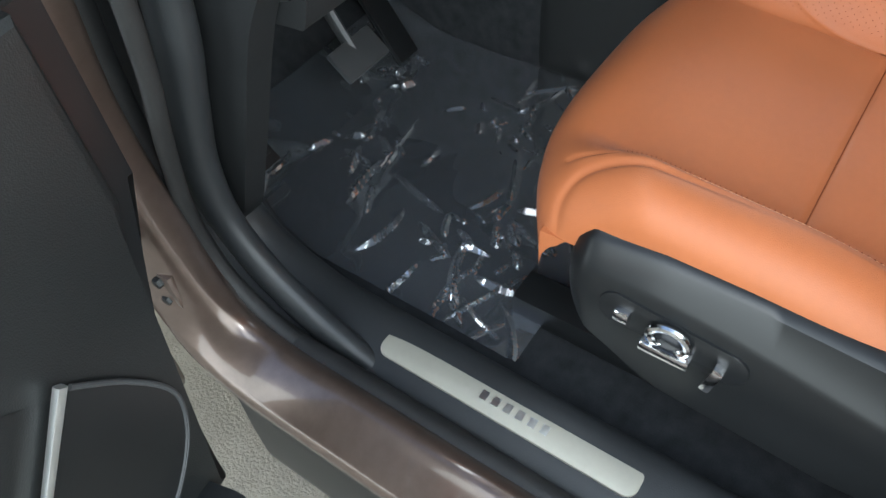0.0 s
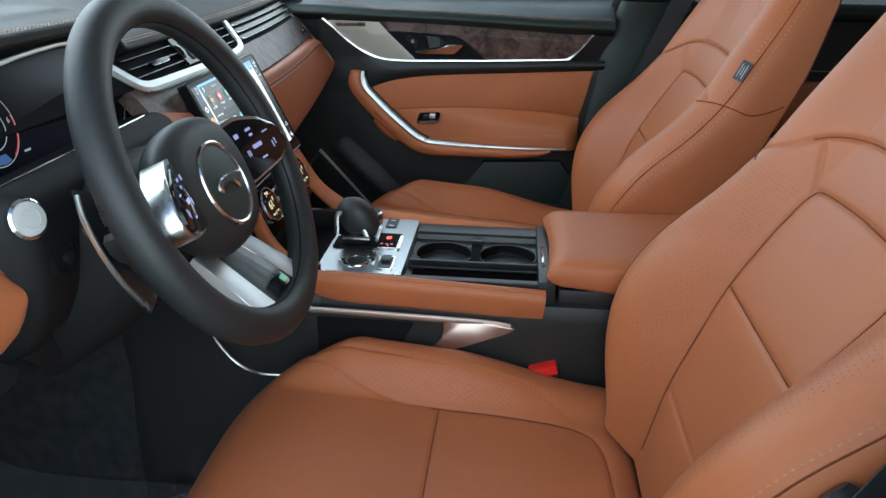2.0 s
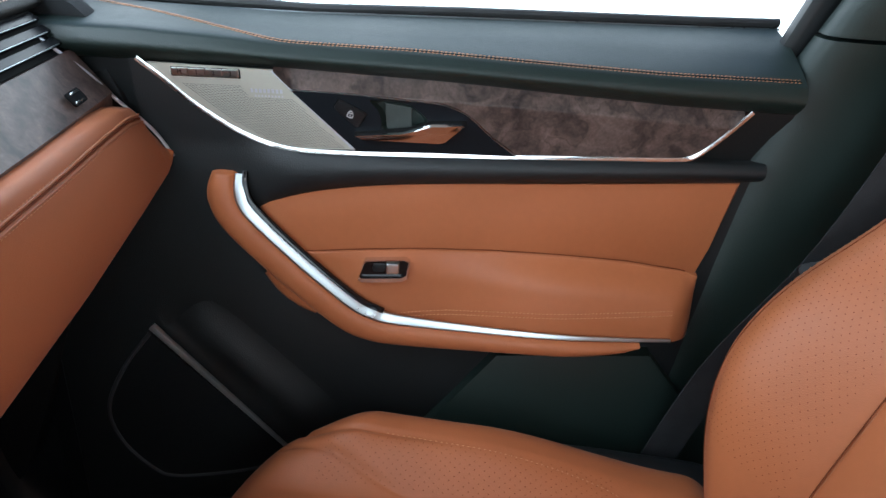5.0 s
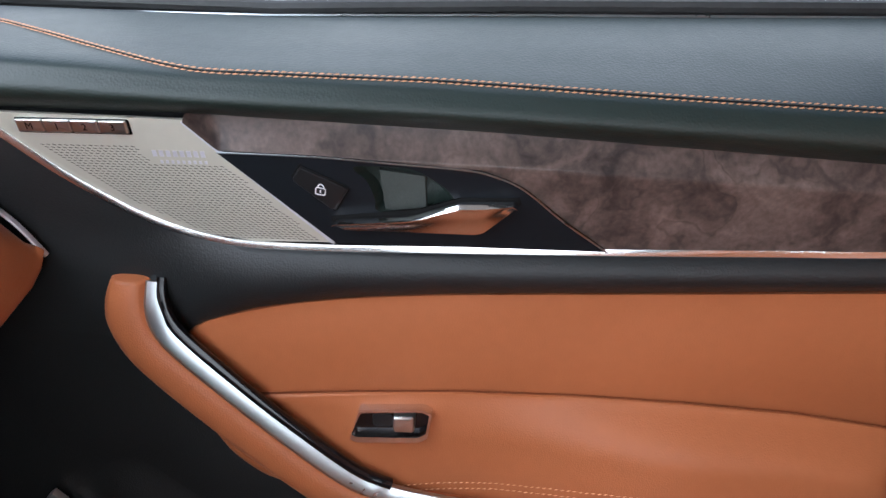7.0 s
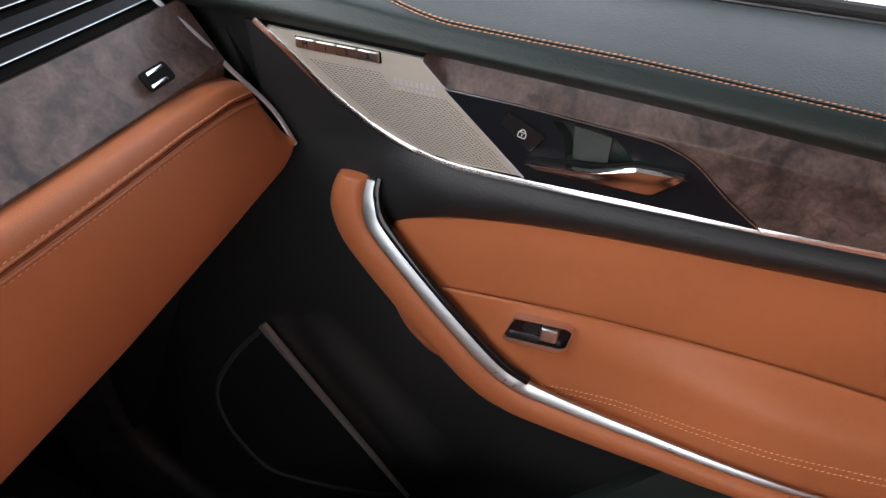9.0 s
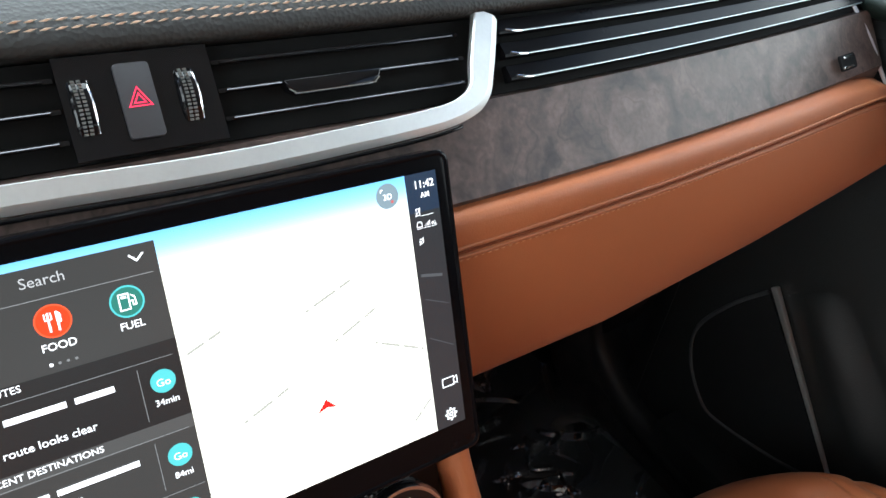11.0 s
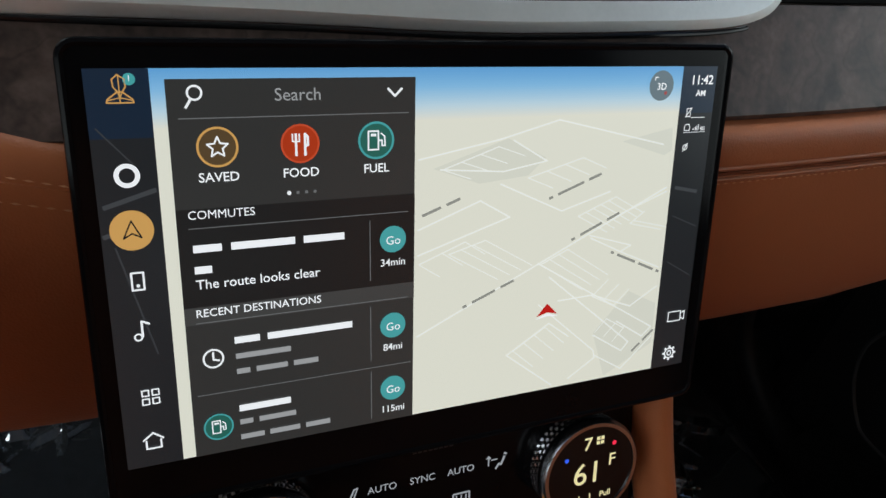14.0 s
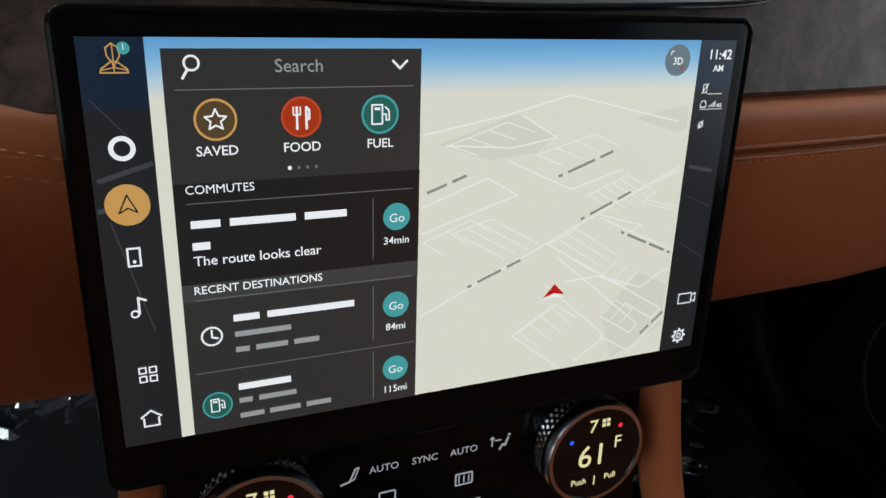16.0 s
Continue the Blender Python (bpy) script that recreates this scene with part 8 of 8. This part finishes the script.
def disc(x, y, r, h, n=32, inner=0.0):
    y = raised(x, y)
    if inner:
        v = [tuple(SC @ Vector(((x + q * math.cos(2 * math.pi * i / n)) / 1000, -(y + q * math.sin(2 * math.pi * i / n)) / 1000, h))) for i in range(n) for q in (inner, r)]
        return v, [(2 * i, 2 * i + 1, (2 * i + 3) % (2 * n), (2 * i + 2) % (2 * n)) for i in range(n)]
    return field([(x + r * math.cos(2 * math.pi * i / n), y + r * math.sin(2 * math.pi * i / n)) for i in range(n)], h)


def stroke(pts, w, h):
    """A drawn line of width w millimetres."""
    out = []
    pts = [(x, raised(x, y)) for x, y in pts]
    for (a, b), (c, d) in zip(pts[:-1], pts[1:]):
        n = math.hypot(c - a, d - b) or 1
        ox, oy = -(d - b) / n * w / 2, (c - a) / n * w / 2
        ex, ey = (c - a) / n * w * 0.3, (d - b) / n * w * 0.3
        out.append(field([(a - ex + ox, b - ey + oy), (c + ex + ox, d + ey + oy), (c + ex - ox, d + ey - oy), (a - ex - ox, b - ey - oy)], h))
    return join(*out)


def words(t, x, y, size, h, align="LEFT", bold=0.0):
    size, y = size * 0.85, raised(x, y) - (0.9 if x < 112 and t != "Go" else 0.0)
    return lettering(t, size / 1000, SC @ Matrix.Translation((x / 1000, -y / 1000, h)), align, 0.0, bold / 1000)


def each(name, geos, material, label=""):
    for q in geos:
        part(name, q, material, ts, label)


L1, L2, L3, L4, L5 = 0.0002, 0.0005, 0.0008, 0.0011, 0.0014
PALE = screen_glow("map_paper", (0.91, 0.90, 0.83), 1.35)
part("map_ground", join(area(18.5, 19.0, 234, 142, L1)), PALE, ts, "pale map")
for k in range(20):
    f = k / 19
    c = [np.interp(f, [0.0, 0.35, 0.75, 1.0], q) for q in ((0.45, 0.56, 0.78, 0.89), (0.71, 0.78, 0.87, 0.89), (0.93, 0.94, 0.91, 0.84))]
    part("map_sky", area(18.5, k * 0.95, 234, 0.95 * (k + 1), L1), screen_glow(f"sky_tone_{k}", c, 1.1 + 0.25 * f), ts)
DARK, SIDE, SIDETOP = screen_glow("menu_grey", (0.24, 0.24, 0.235)), screen_glow("rail_grey", (0.17, 0.18, 0.19)), screen_glow("rail_blue", (0.13, 0.19, 0.26))
DARKER, HEAD = screen_glow("menu_dark", (0.155, 0.155, 0.155)), screen_glow("menu_head", (0.30, 0.30, 0.295))
WHITE, GREYT, TEAL = screen_glow("white", (0.95, 0.95, 0.95), 1.5), screen_glow("grey_text", (0.72, 0.72, 0.72)), screen_glow("teal", (0.33, 0.70, 0.70), 1.1)
GOLD, ORNG, LINE = screen_glow("gold", (0.90, 0.68, 0.38), 1.1), screen_glow("orange", (0.85, 0.33, 0.20), 1.1), screen_glow("hairline", (0.50, 0.50, 0.50))
ROAD, MAPTEXT, GREEN = screen_glow("road", (1.0, 1.0, 0.96), 1.25), screen_glow("map_text", (0.66, 0.66, 0.62)), screen_glow("green_disc", (0.20, 0.45, 0.40))
part("left_rail", join(area(0, 22, 19.2, 142, L2)), SIDE, ts, "dark side rail")
part("left_rail_top", area(0, 0, 19.2, 22, L2), SIDETOP, ts)
part("right_rail", join(area(233.4, 20, 252, 142, L2)), SIDE, ts, "dark side rail")
part("right_rail_top", area(233.4, 0, 252, 20, L2), SIDETOP, ts)
part("menu_panel", area(23.7, 3.4, 110.4, 142, L2), DARK, ts, "grey menu panel")
part("commute_block", area(23.7, 46.9, 110.4, 82.6, L3), DARKER, ts)
part("recent_head", area(23.7, 82.6, 110.4, 89.2, L3), HEAD, ts)
part("map_haze", join(area(112, 50, 118, 50.2, L2)), PALE, ts)
# map streets: through roads, loops and the housing blocks
through_roads = [((112, 106.8), (231, 52.6)), ((112, 72.3), (152.3, 59.8), (138.7, 52.0), (112, 61.9)), ((112, 34.2), (146.5, 27.8), (173.3, 20.9), (227, 33.2)), ((121, 38.5), (148.5, 40.7), (168.4, 37.4), (152.6, 28.4)), ((147.6, 45.8), (177, 59.2), (201, 52.4)), ((167, 81.4), (230.6, 119.5), (225.8, 123.7), (210.5, 114)), ((173, 88.3), (218.2, 125.4), (214.7, 129.4), (198.2, 119.1)), ((178.3, 99.9), (195.9, 99.4), (217.2, 107.4), (231.5, 99.5))]
loops = [((168.6, 100.5), (199, 126.8), (200, 130.6), (186.4, 138.8)), ((153.9, 122), (174.4, 109.9), (185.1, 117.8)), ((153.9, 122), (177.8, 140.6)), ((199.3, 129.1), (215.3, 138.7), (231.5, 124.4)), ((192.1, 71.3), (214.6, 77.9), (209.1, 80.4), (192.8, 72.6)), ((205.4, 63.7), (231.5, 54.4)), ((209.1, 80.4), (231.5, 90.2))]
roads = [stroke(q, 0.62, L2) for q in through_roads] + [stroke(q, 0.55, L2) for q in loops]
# a block: its corner, two sides, the number of lanes
for a, u, v, n in (((125.4, 73.1), (16.2, -4.4), (22.6, 13.2), 3), ((157, 120.4), (15.4, -9.0), (10.4, 9.1), 3), ((168.4, 82.1), (13.1, -5.5), (22, 14.0), 3), ((185.5, 62.2), (18.8, -7.2), (15.5, 8.4), 5), ((213, 67.8), (7.2, -5.0), (17.5, 4.2), 4), ((112.5, 76), (20, -7.5), (9, 6.0), 2), ((122, 38.6), (24, -8), (12, 4.2), 3), ((160, 44), (26, -7), (12, 5), 3), ((196, 100), (12, 6), (8, -7), 2), ((205, 112), (10, 6), (-6, 6), 2)):
    a, u, v = (np.array(q, float) for q in (a, u, v))
    for k in range(n + 1):
        roads.append(stroke([tuple(a + u * k / n), tuple(a + u * k / n + v)], 0.38, L2))
    roads.append(stroke([tuple(a), tuple(a + u)], 0.45, L2))
keep = []
for v, f in roads:
    loc = [SC.inverted() @ Vector(q) for q in v]
    if all(0.1105 < q.x < 0.2332 and -0.1415 < q.y < -0.018 for q in loc):
        keep.append((v, f))
part("street_line", join(*keep), ROAD, ts, "white street lines", kind="stuff")
each("map_shade", (field([(205, 31), (231, 26), (232, 36), (228, 38)], L2 - 0.0001), field([(118, 38), (150, 27.5), (168, 36), (160, 43), (138, 45)], L2 - 0.0001), field([(198, 118), (216, 100), (232, 108), (232, 128), (206, 141)], L2 - 0.0001)), screen_glow("map_shade", (0.885, 0.88, 0.815), 1.30), "faint grey fields")
# street names as one bar a word: start, end, the words' shares of the length
bars = []
for (x0, y0), (x1, y1), words_ in (((113.4, 56.6), (129.8, 50.7), (4, 3)), ((170.2, 53.8), (195.6, 44.6), (1, 6, 3)), ((182.5, 72.9), (206.7, 62.6), (1, 5, 3)), ((131.8, 97.1), (155.6, 87.8), (1, 5, 3)), ((203.8, 80.3), (231.5, 92.6), (1, 6, 5, 1)), ((220.5, 131.0), (232.0, 121.5), (3, 4))):
    total, at_ = sum(words_) + len(words_) - 1, 0.0
    for w_ in words_:
        p0, p1 = (np.array((x0, y0)) + (np.array((x1, y1)) - np.array((x0, y0))) * q / total for q in (at_ + 0.22, at_ + w_ - 0.22))
        bars.append(stroke([tuple(p0 - (0, 0.4)), tuple(p1 - (0, 0.4))], 1.15, L3))
        at_ += w_ + 1
each("street_label", bars, MAPTEXT, "grey street label bar")
each("side_street_label", [stroke([(236, 53), (248, 55.5)], 1.6, L3), stroke([(2, 46), (18, 41)], 1.6, L3), stroke([(1, 56), (8, 54)], 1.6, L3)], screen_glow("faint_label", (0.30, 0.31, 0.32)))
each("side_street", [stroke([(4, 60), (14, 100)], 0.6, L3), stroke([(2, 20), (12, 32)], 0.5, L3), stroke([(236, 66), (250, 72)], 0.5, L3), stroke([(236, 88), (250, 96)], 0.5, L3)], screen_glow("faint_street", (0.27, 0.28, 0.29)))
part("position_arrow", field([(167.5, 106), (172.7, 100.2), (178.0, 105.6), (172.8, 104.4)], L3), screen_glow("red", (0.80, 0.13, 0.12), 1.2), ts, "red position arrow")
part("arrow_edge", field([(166.8, 107.2), (172.8, 104.9), (178.8, 106.8), (172.8, 106.2)], L3), WHITE, ts)
# menu lettering
txt = [words("SAVED", 38.8, 40.2, 5.4, L4, "CENTER", 0.04), words("FOOD", 67.0, 40.2, 5.4, L4, "CENTER", 0.04), words("FUEL", 95.0, 40.2, 5.4, L4, "CENTER", 0.04), words("COMMUTES", 27.4, 53.0, 5.0, L4, "LEFT", 0.0), words("RECENT DESTINATIONS", 27.5, 89.2, 4.9, L4, "LEFT", 0.03), words("The route looks clear", 28.4, 78.6, 5.9, L4, "LEFT", 0.03)]
for y, t in ((66.0, "34min"), (101.9, "84mi"), (129.7, "115mi")):
    txt.append(words(t, 101.5, y + 11.6, 4.9, L4, "CENTER", 0.03))
txt += [stroke([(29.2, 62.8), (37.2, 62.8)], 2.7, L4), stroke([(42.0, 62.8), (63.0, 62.8)], 2.7, L4), stroke([(67.8, 62.8), (81.5, 62.8)], 2.7, L4), stroke([(29.2, 70.6), (33.4, 70.6)], 2.7, L4), stroke([(41.0, 99.0), (48.6, 99.0)], 2.6, L4), stroke([(53.0, 99.0), (84.0, 99.0)], 2.6, L4), stroke([(41.2, 127.0), (59.0, 127.0)], 2.6, L4)]
each("menu_word", txt, WHITE)
sub = [words("Search", 66.8, 13.2, 7.2, L4, "CENTER"), stroke([(41.0, 105.4), (60, 105.4)], 2.1, L4), stroke([(41.0, 111.6), (44.6, 111.6)], 2.1, L4), stroke([(48.2, 111.6), (58.6, 111.6)], 2.1, L4), stroke([(62.2, 111.6), (70.4, 111.6)], 2.1, L4), stroke([(41.0, 132.8), (44.6, 132.8)], 2.1, L4), stroke([(48.2, 132.8), (61, 132.8)], 2.1, L4), stroke([(41.0, 139.2), (48.6, 139.2)], 2.1, L4), stroke([(52.0, 139.2), (62.4, 139.2)], 2.1, L4), stroke([(66.0, 139.2), (74.4, 139.2)], 2.1, L4)]
each("menu_subtext", sub, GREYT)
each("menu_line", [stroke([(27, 17.6), (107.5, 17.6)], 0.35, L4), stroke([(27.5, 55.4), (107.5, 55.4)], 0.3, L4), stroke([(27.5, 90.6), (107.5, 90.6)], 0.3, L4), stroke([(26, 119.2), (109, 119.2)], 0.3, L4), stroke([(92.3, 58), (92.3, 82)], 0.3, L4), stroke([(92.3, 93), (92.3, 116)], 0.3, L4), stroke([(92.3, 121), (92.3, 142)], 0.3, L4)], LINE)
each("go_disc", [disc(101.5, y, 5.3, L4) for y in (66.0, 101.9, 129.7)], TEAL, "teal go disc")
each("go_word", [words("Go", 101.5, y + 2.0, 5.6, L5, "CENTER") for y in (66.0, 101.9, 129.7)], WHITE)
part("saved_disc", disc(38.8, 27.4, 6.6, L4), screen_glow("brown_disc", (0.40, 0.32, 0.22)), ts)
part("saved_ring", disc(38.8, 27.4, 6.9, L5, 36, 6.1), GOLD, ts)
part("food_disc", disc(66.9, 27.4, 6.6, L4), screen_glow("rust_disc", (0.78, 0.26, 0.13)), ts)
part("food_ring", disc(66.9, 27.4, 6.9, L5, 36, 6.2), ORNG, ts)
each("fuel_disc", [disc(94.9, 27.4, 6.6, L4), disc(32.5, 133, 5.2, L4)], GREEN)
each("fuel_ring", [disc(94.9, 27.4, 6.9, L5, 36, 6.1), disc(32.5, 133, 5.4, L5, 36, 4.8)], TEAL)
star = [(38.8 + r * math.cos(radians(-90 + 36 * k)), 27.5 + r * math.sin(radians(-90 + 36 * k))) for k, r in enumerate([3.6, 1.7] * 5)]
icons = [stroke(star + star[:1], 0.6, L5), stroke([(65.4, 24), (65.4, 31.5)], 0.8, L5), stroke([(64.2, 24), (64.2, 26.6), (66.6, 26.6), (66.6, 24)], 0.5, L5), stroke([(68.6, 31.5), (68.6, 24), (69.6, 25), (69.6, 28), (68.6, 28.4)], 0.8, L5)]
for x, y, k in ((94.9, 27.4, 1.0), (32.5, 133, 0.75)):
    icons += [stroke([(x - 3 * k, y + 3.4 * k), (x - 3 * k, y - 3.4 * k), (x + 0.8 * k, y - 3.4 * k), (x + 0.8 * k, y + 3.4 * k), (x - 3 * k, y + 3.4 * k)], 0.6 * k, L5), stroke([(x - 1.8 * k, y - 2.0 * k), (x - 0.3 * k, y - 2.0 * k)], 1.0 * k, L5), stroke([(x + 1 * k, y), (x + 2.2 * k, y), (x + 2.2 * k, y + 2 * k), (x + 3.4 * k, y + 2 * k), (x + 3.2 * k, y - 1.4 * k), (x + 1.8 * k, y - 2.6 * k)], 0.55 * k, L5)]
icons += [disc(32.6, 9.2, 2.6, L4, 24, 1.9), stroke([(31.2, 11.4), (29.6, 14.0)], 0.8, L4), stroke([(99.6, 8.8), (102.2, 11.4), (104.9, 8.8)], 0.8, L4), disc(32.4, 105, 3.8, L4, 28, 3.1), stroke([(32.4, 102.6), (32.4, 105.4), (34.4, 106)], 0.7, L4)]
icons += [disc(62.4, 45, 0.75, L4, 12)]
icons += [disc(9.8, 35.6, 4.0, L4, 32, 2.5), stroke([(7.9, 69.2), (11.7, 69.2), (11.7, 75.4), (7.9, 75.4), (7.9, 69.2)], 0.65, L4), disc(9.8, 73.9, 0.6, L4, 10), disc(8.2, 92.8, 1.5, L4, 18, 0.9), stroke([(9.6, 92.8), (9.6, 87.0), (12.0, 88.1)], 0.75, L4)]
for a, b in ((8.4, 114.6), (11.8, 114.6), (8.4, 118.0), (11.8, 118.0)):
    icons.append(stroke([(a - 1.1, b - 1.1), (a + 1.1, b - 1.1), (a + 1.1, b + 1.1), (a - 1.1, b + 1.1), (a - 1.1, b - 1.1)], 0.5, L4))
icons += [stroke([(6.2, 133.4), (9.6, 130.8), (13.0, 133.4)], 0.65, L4), stroke([(7.1, 133.8), (7.1, 137.0), (12.1, 137.0), (12.1, 133.8)], 0.65, L4)]
icons += [words("11:42", 243.8, 7.6, 6.6, L4, "CENTER", 0.06), words("AM", 243.8, 12.6, 4.4, L4, "CENTER", 0.05), words("4G", 246.9, 27.6, 2.7, L4, "CENTER", 0.05)]
icons += [stroke([(237.3, 17.9), (239.3, 17.9), (239.3, 21.3), (237.3, 21.3), (237.3, 17.9)], 0.32, L4), stroke([(236.7, 21.6), (239.9, 17.6)], 0.36, L4), stroke([(239.8, 21.9), (247.4, 21.9)], 0.26, L4), stroke([(236.9, 27.4), (236.9, 26.0), (237.4, 24.8), (239.3, 24.8), (239.8, 26.0), (239.8, 27.4), (236.9, 27.4)], 0.36, L4), stroke([(236.6, 28.3), (248.6, 28.3)], 0.22, L4)]
icons += [stroke([(241.4 + 0.8 * k, 27.4), (241.4 + 0.8 * k, 27.0 - 0.5 * k)], 0.36, L4) for k in range(5)]
icons += [disc(238.4, 34.9, 1.35, L4, 20, 0.95), stroke([(237.2, 36.7), (239.6, 33.2)], 0.4, L4), disc(243.0, 135, 2.9, L4, 24, 2.2), disc(243.0, 135, 1.4, L4, 16, 0.8)]
icons += [moved(stroke([(243.0 + 2.6 * math.cos(a), 135 + 2.6 * math.sin(a)), (243.0 + 3.5 * math.cos(a), 135 + 3.5 * math.sin(a))], 1.1, L4), Matrix()) for a in np.linspace(0, 2 * math.pi, 8, endpoint=False)]
icons += [stroke([(240.0, 113.6), (247.2, 113.6), (247.2, 118.4), (240.0, 118.4), (240.0, 113.6)], 0.5, L4), stroke([(247.2, 115), (249.4, 113.8), (249.4, 118.2), (247.2, 117)], 0.5, L4)]
each("icon", icons, WHITE)
each("dim_dot", [disc(62.4 + 3.1 * k, 45, 0.6, L4, 12) for k in (1, 2, 3)], LINE)
part("profile_icon", join(stroke([(9.9, 3.2), (8.2, 4.6), (8.4, 7.0), (9.6, 8.6), (11.0, 8.6), (12.0, 7.0), (11.9, 4.6), (9.9, 3.2)], 0.42, L4), stroke([(10.1, 3.2), (10.1, 12.0)], 0.34, L4), stroke([(6.1, 12.0), (14.1, 12.0), (13.8, 10.9), (11.0, 8.6), (9.4, 8.6), (6.4, 10.9), (6.1, 12.0)], 0.46, L4), stroke([(6.6, 11.2), (10.1, 10.4), (13.6, 11.2)], 0.34, L4), stroke([(9.6, 8.6), (10.1, 10.4), (11.0, 8.6)], 0.34, L4)), GOLD, ts, "gold profile icon")
part("count_badge", disc(13.2, 4.6, 1.9, L4, 24), TEAL, ts)
part("count_text", words("1", 13.2, 6.0, 3.0, L5, "CENTER"), WHITE, ts)
part("nav_disc", disc(9.6, 54.2, 6.9, L4, 36), GOLD, ts, "amber navigation disc")
part("nav_arrow", stroke([(9.6, 50.8), (12.4, 56.8), (9.6, 55.2), (6.8, 56.8), (9.6, 50.8)], 0.5, L5), DARKER, ts)
part("view_disc", disc(222.1, 7.9, 6.3, L4, 36), screen_glow("view_grey", (0.48, 0.55, 0.58)), ts)
part("view_text", join(words("3D", 222.1, 9.6, 4.8, L5, "CENTER", 0.05), stroke([(218.4, 5.6), (218.4, 4.4), (219.8, 4.4)], 0.4, L5)), WHITE, ts)
part("view_mark", disc(224.4, 11.0, 0.8, L5, 10), screen_glow("pale_red", (0.75, 0.35, 0.35)), ts)
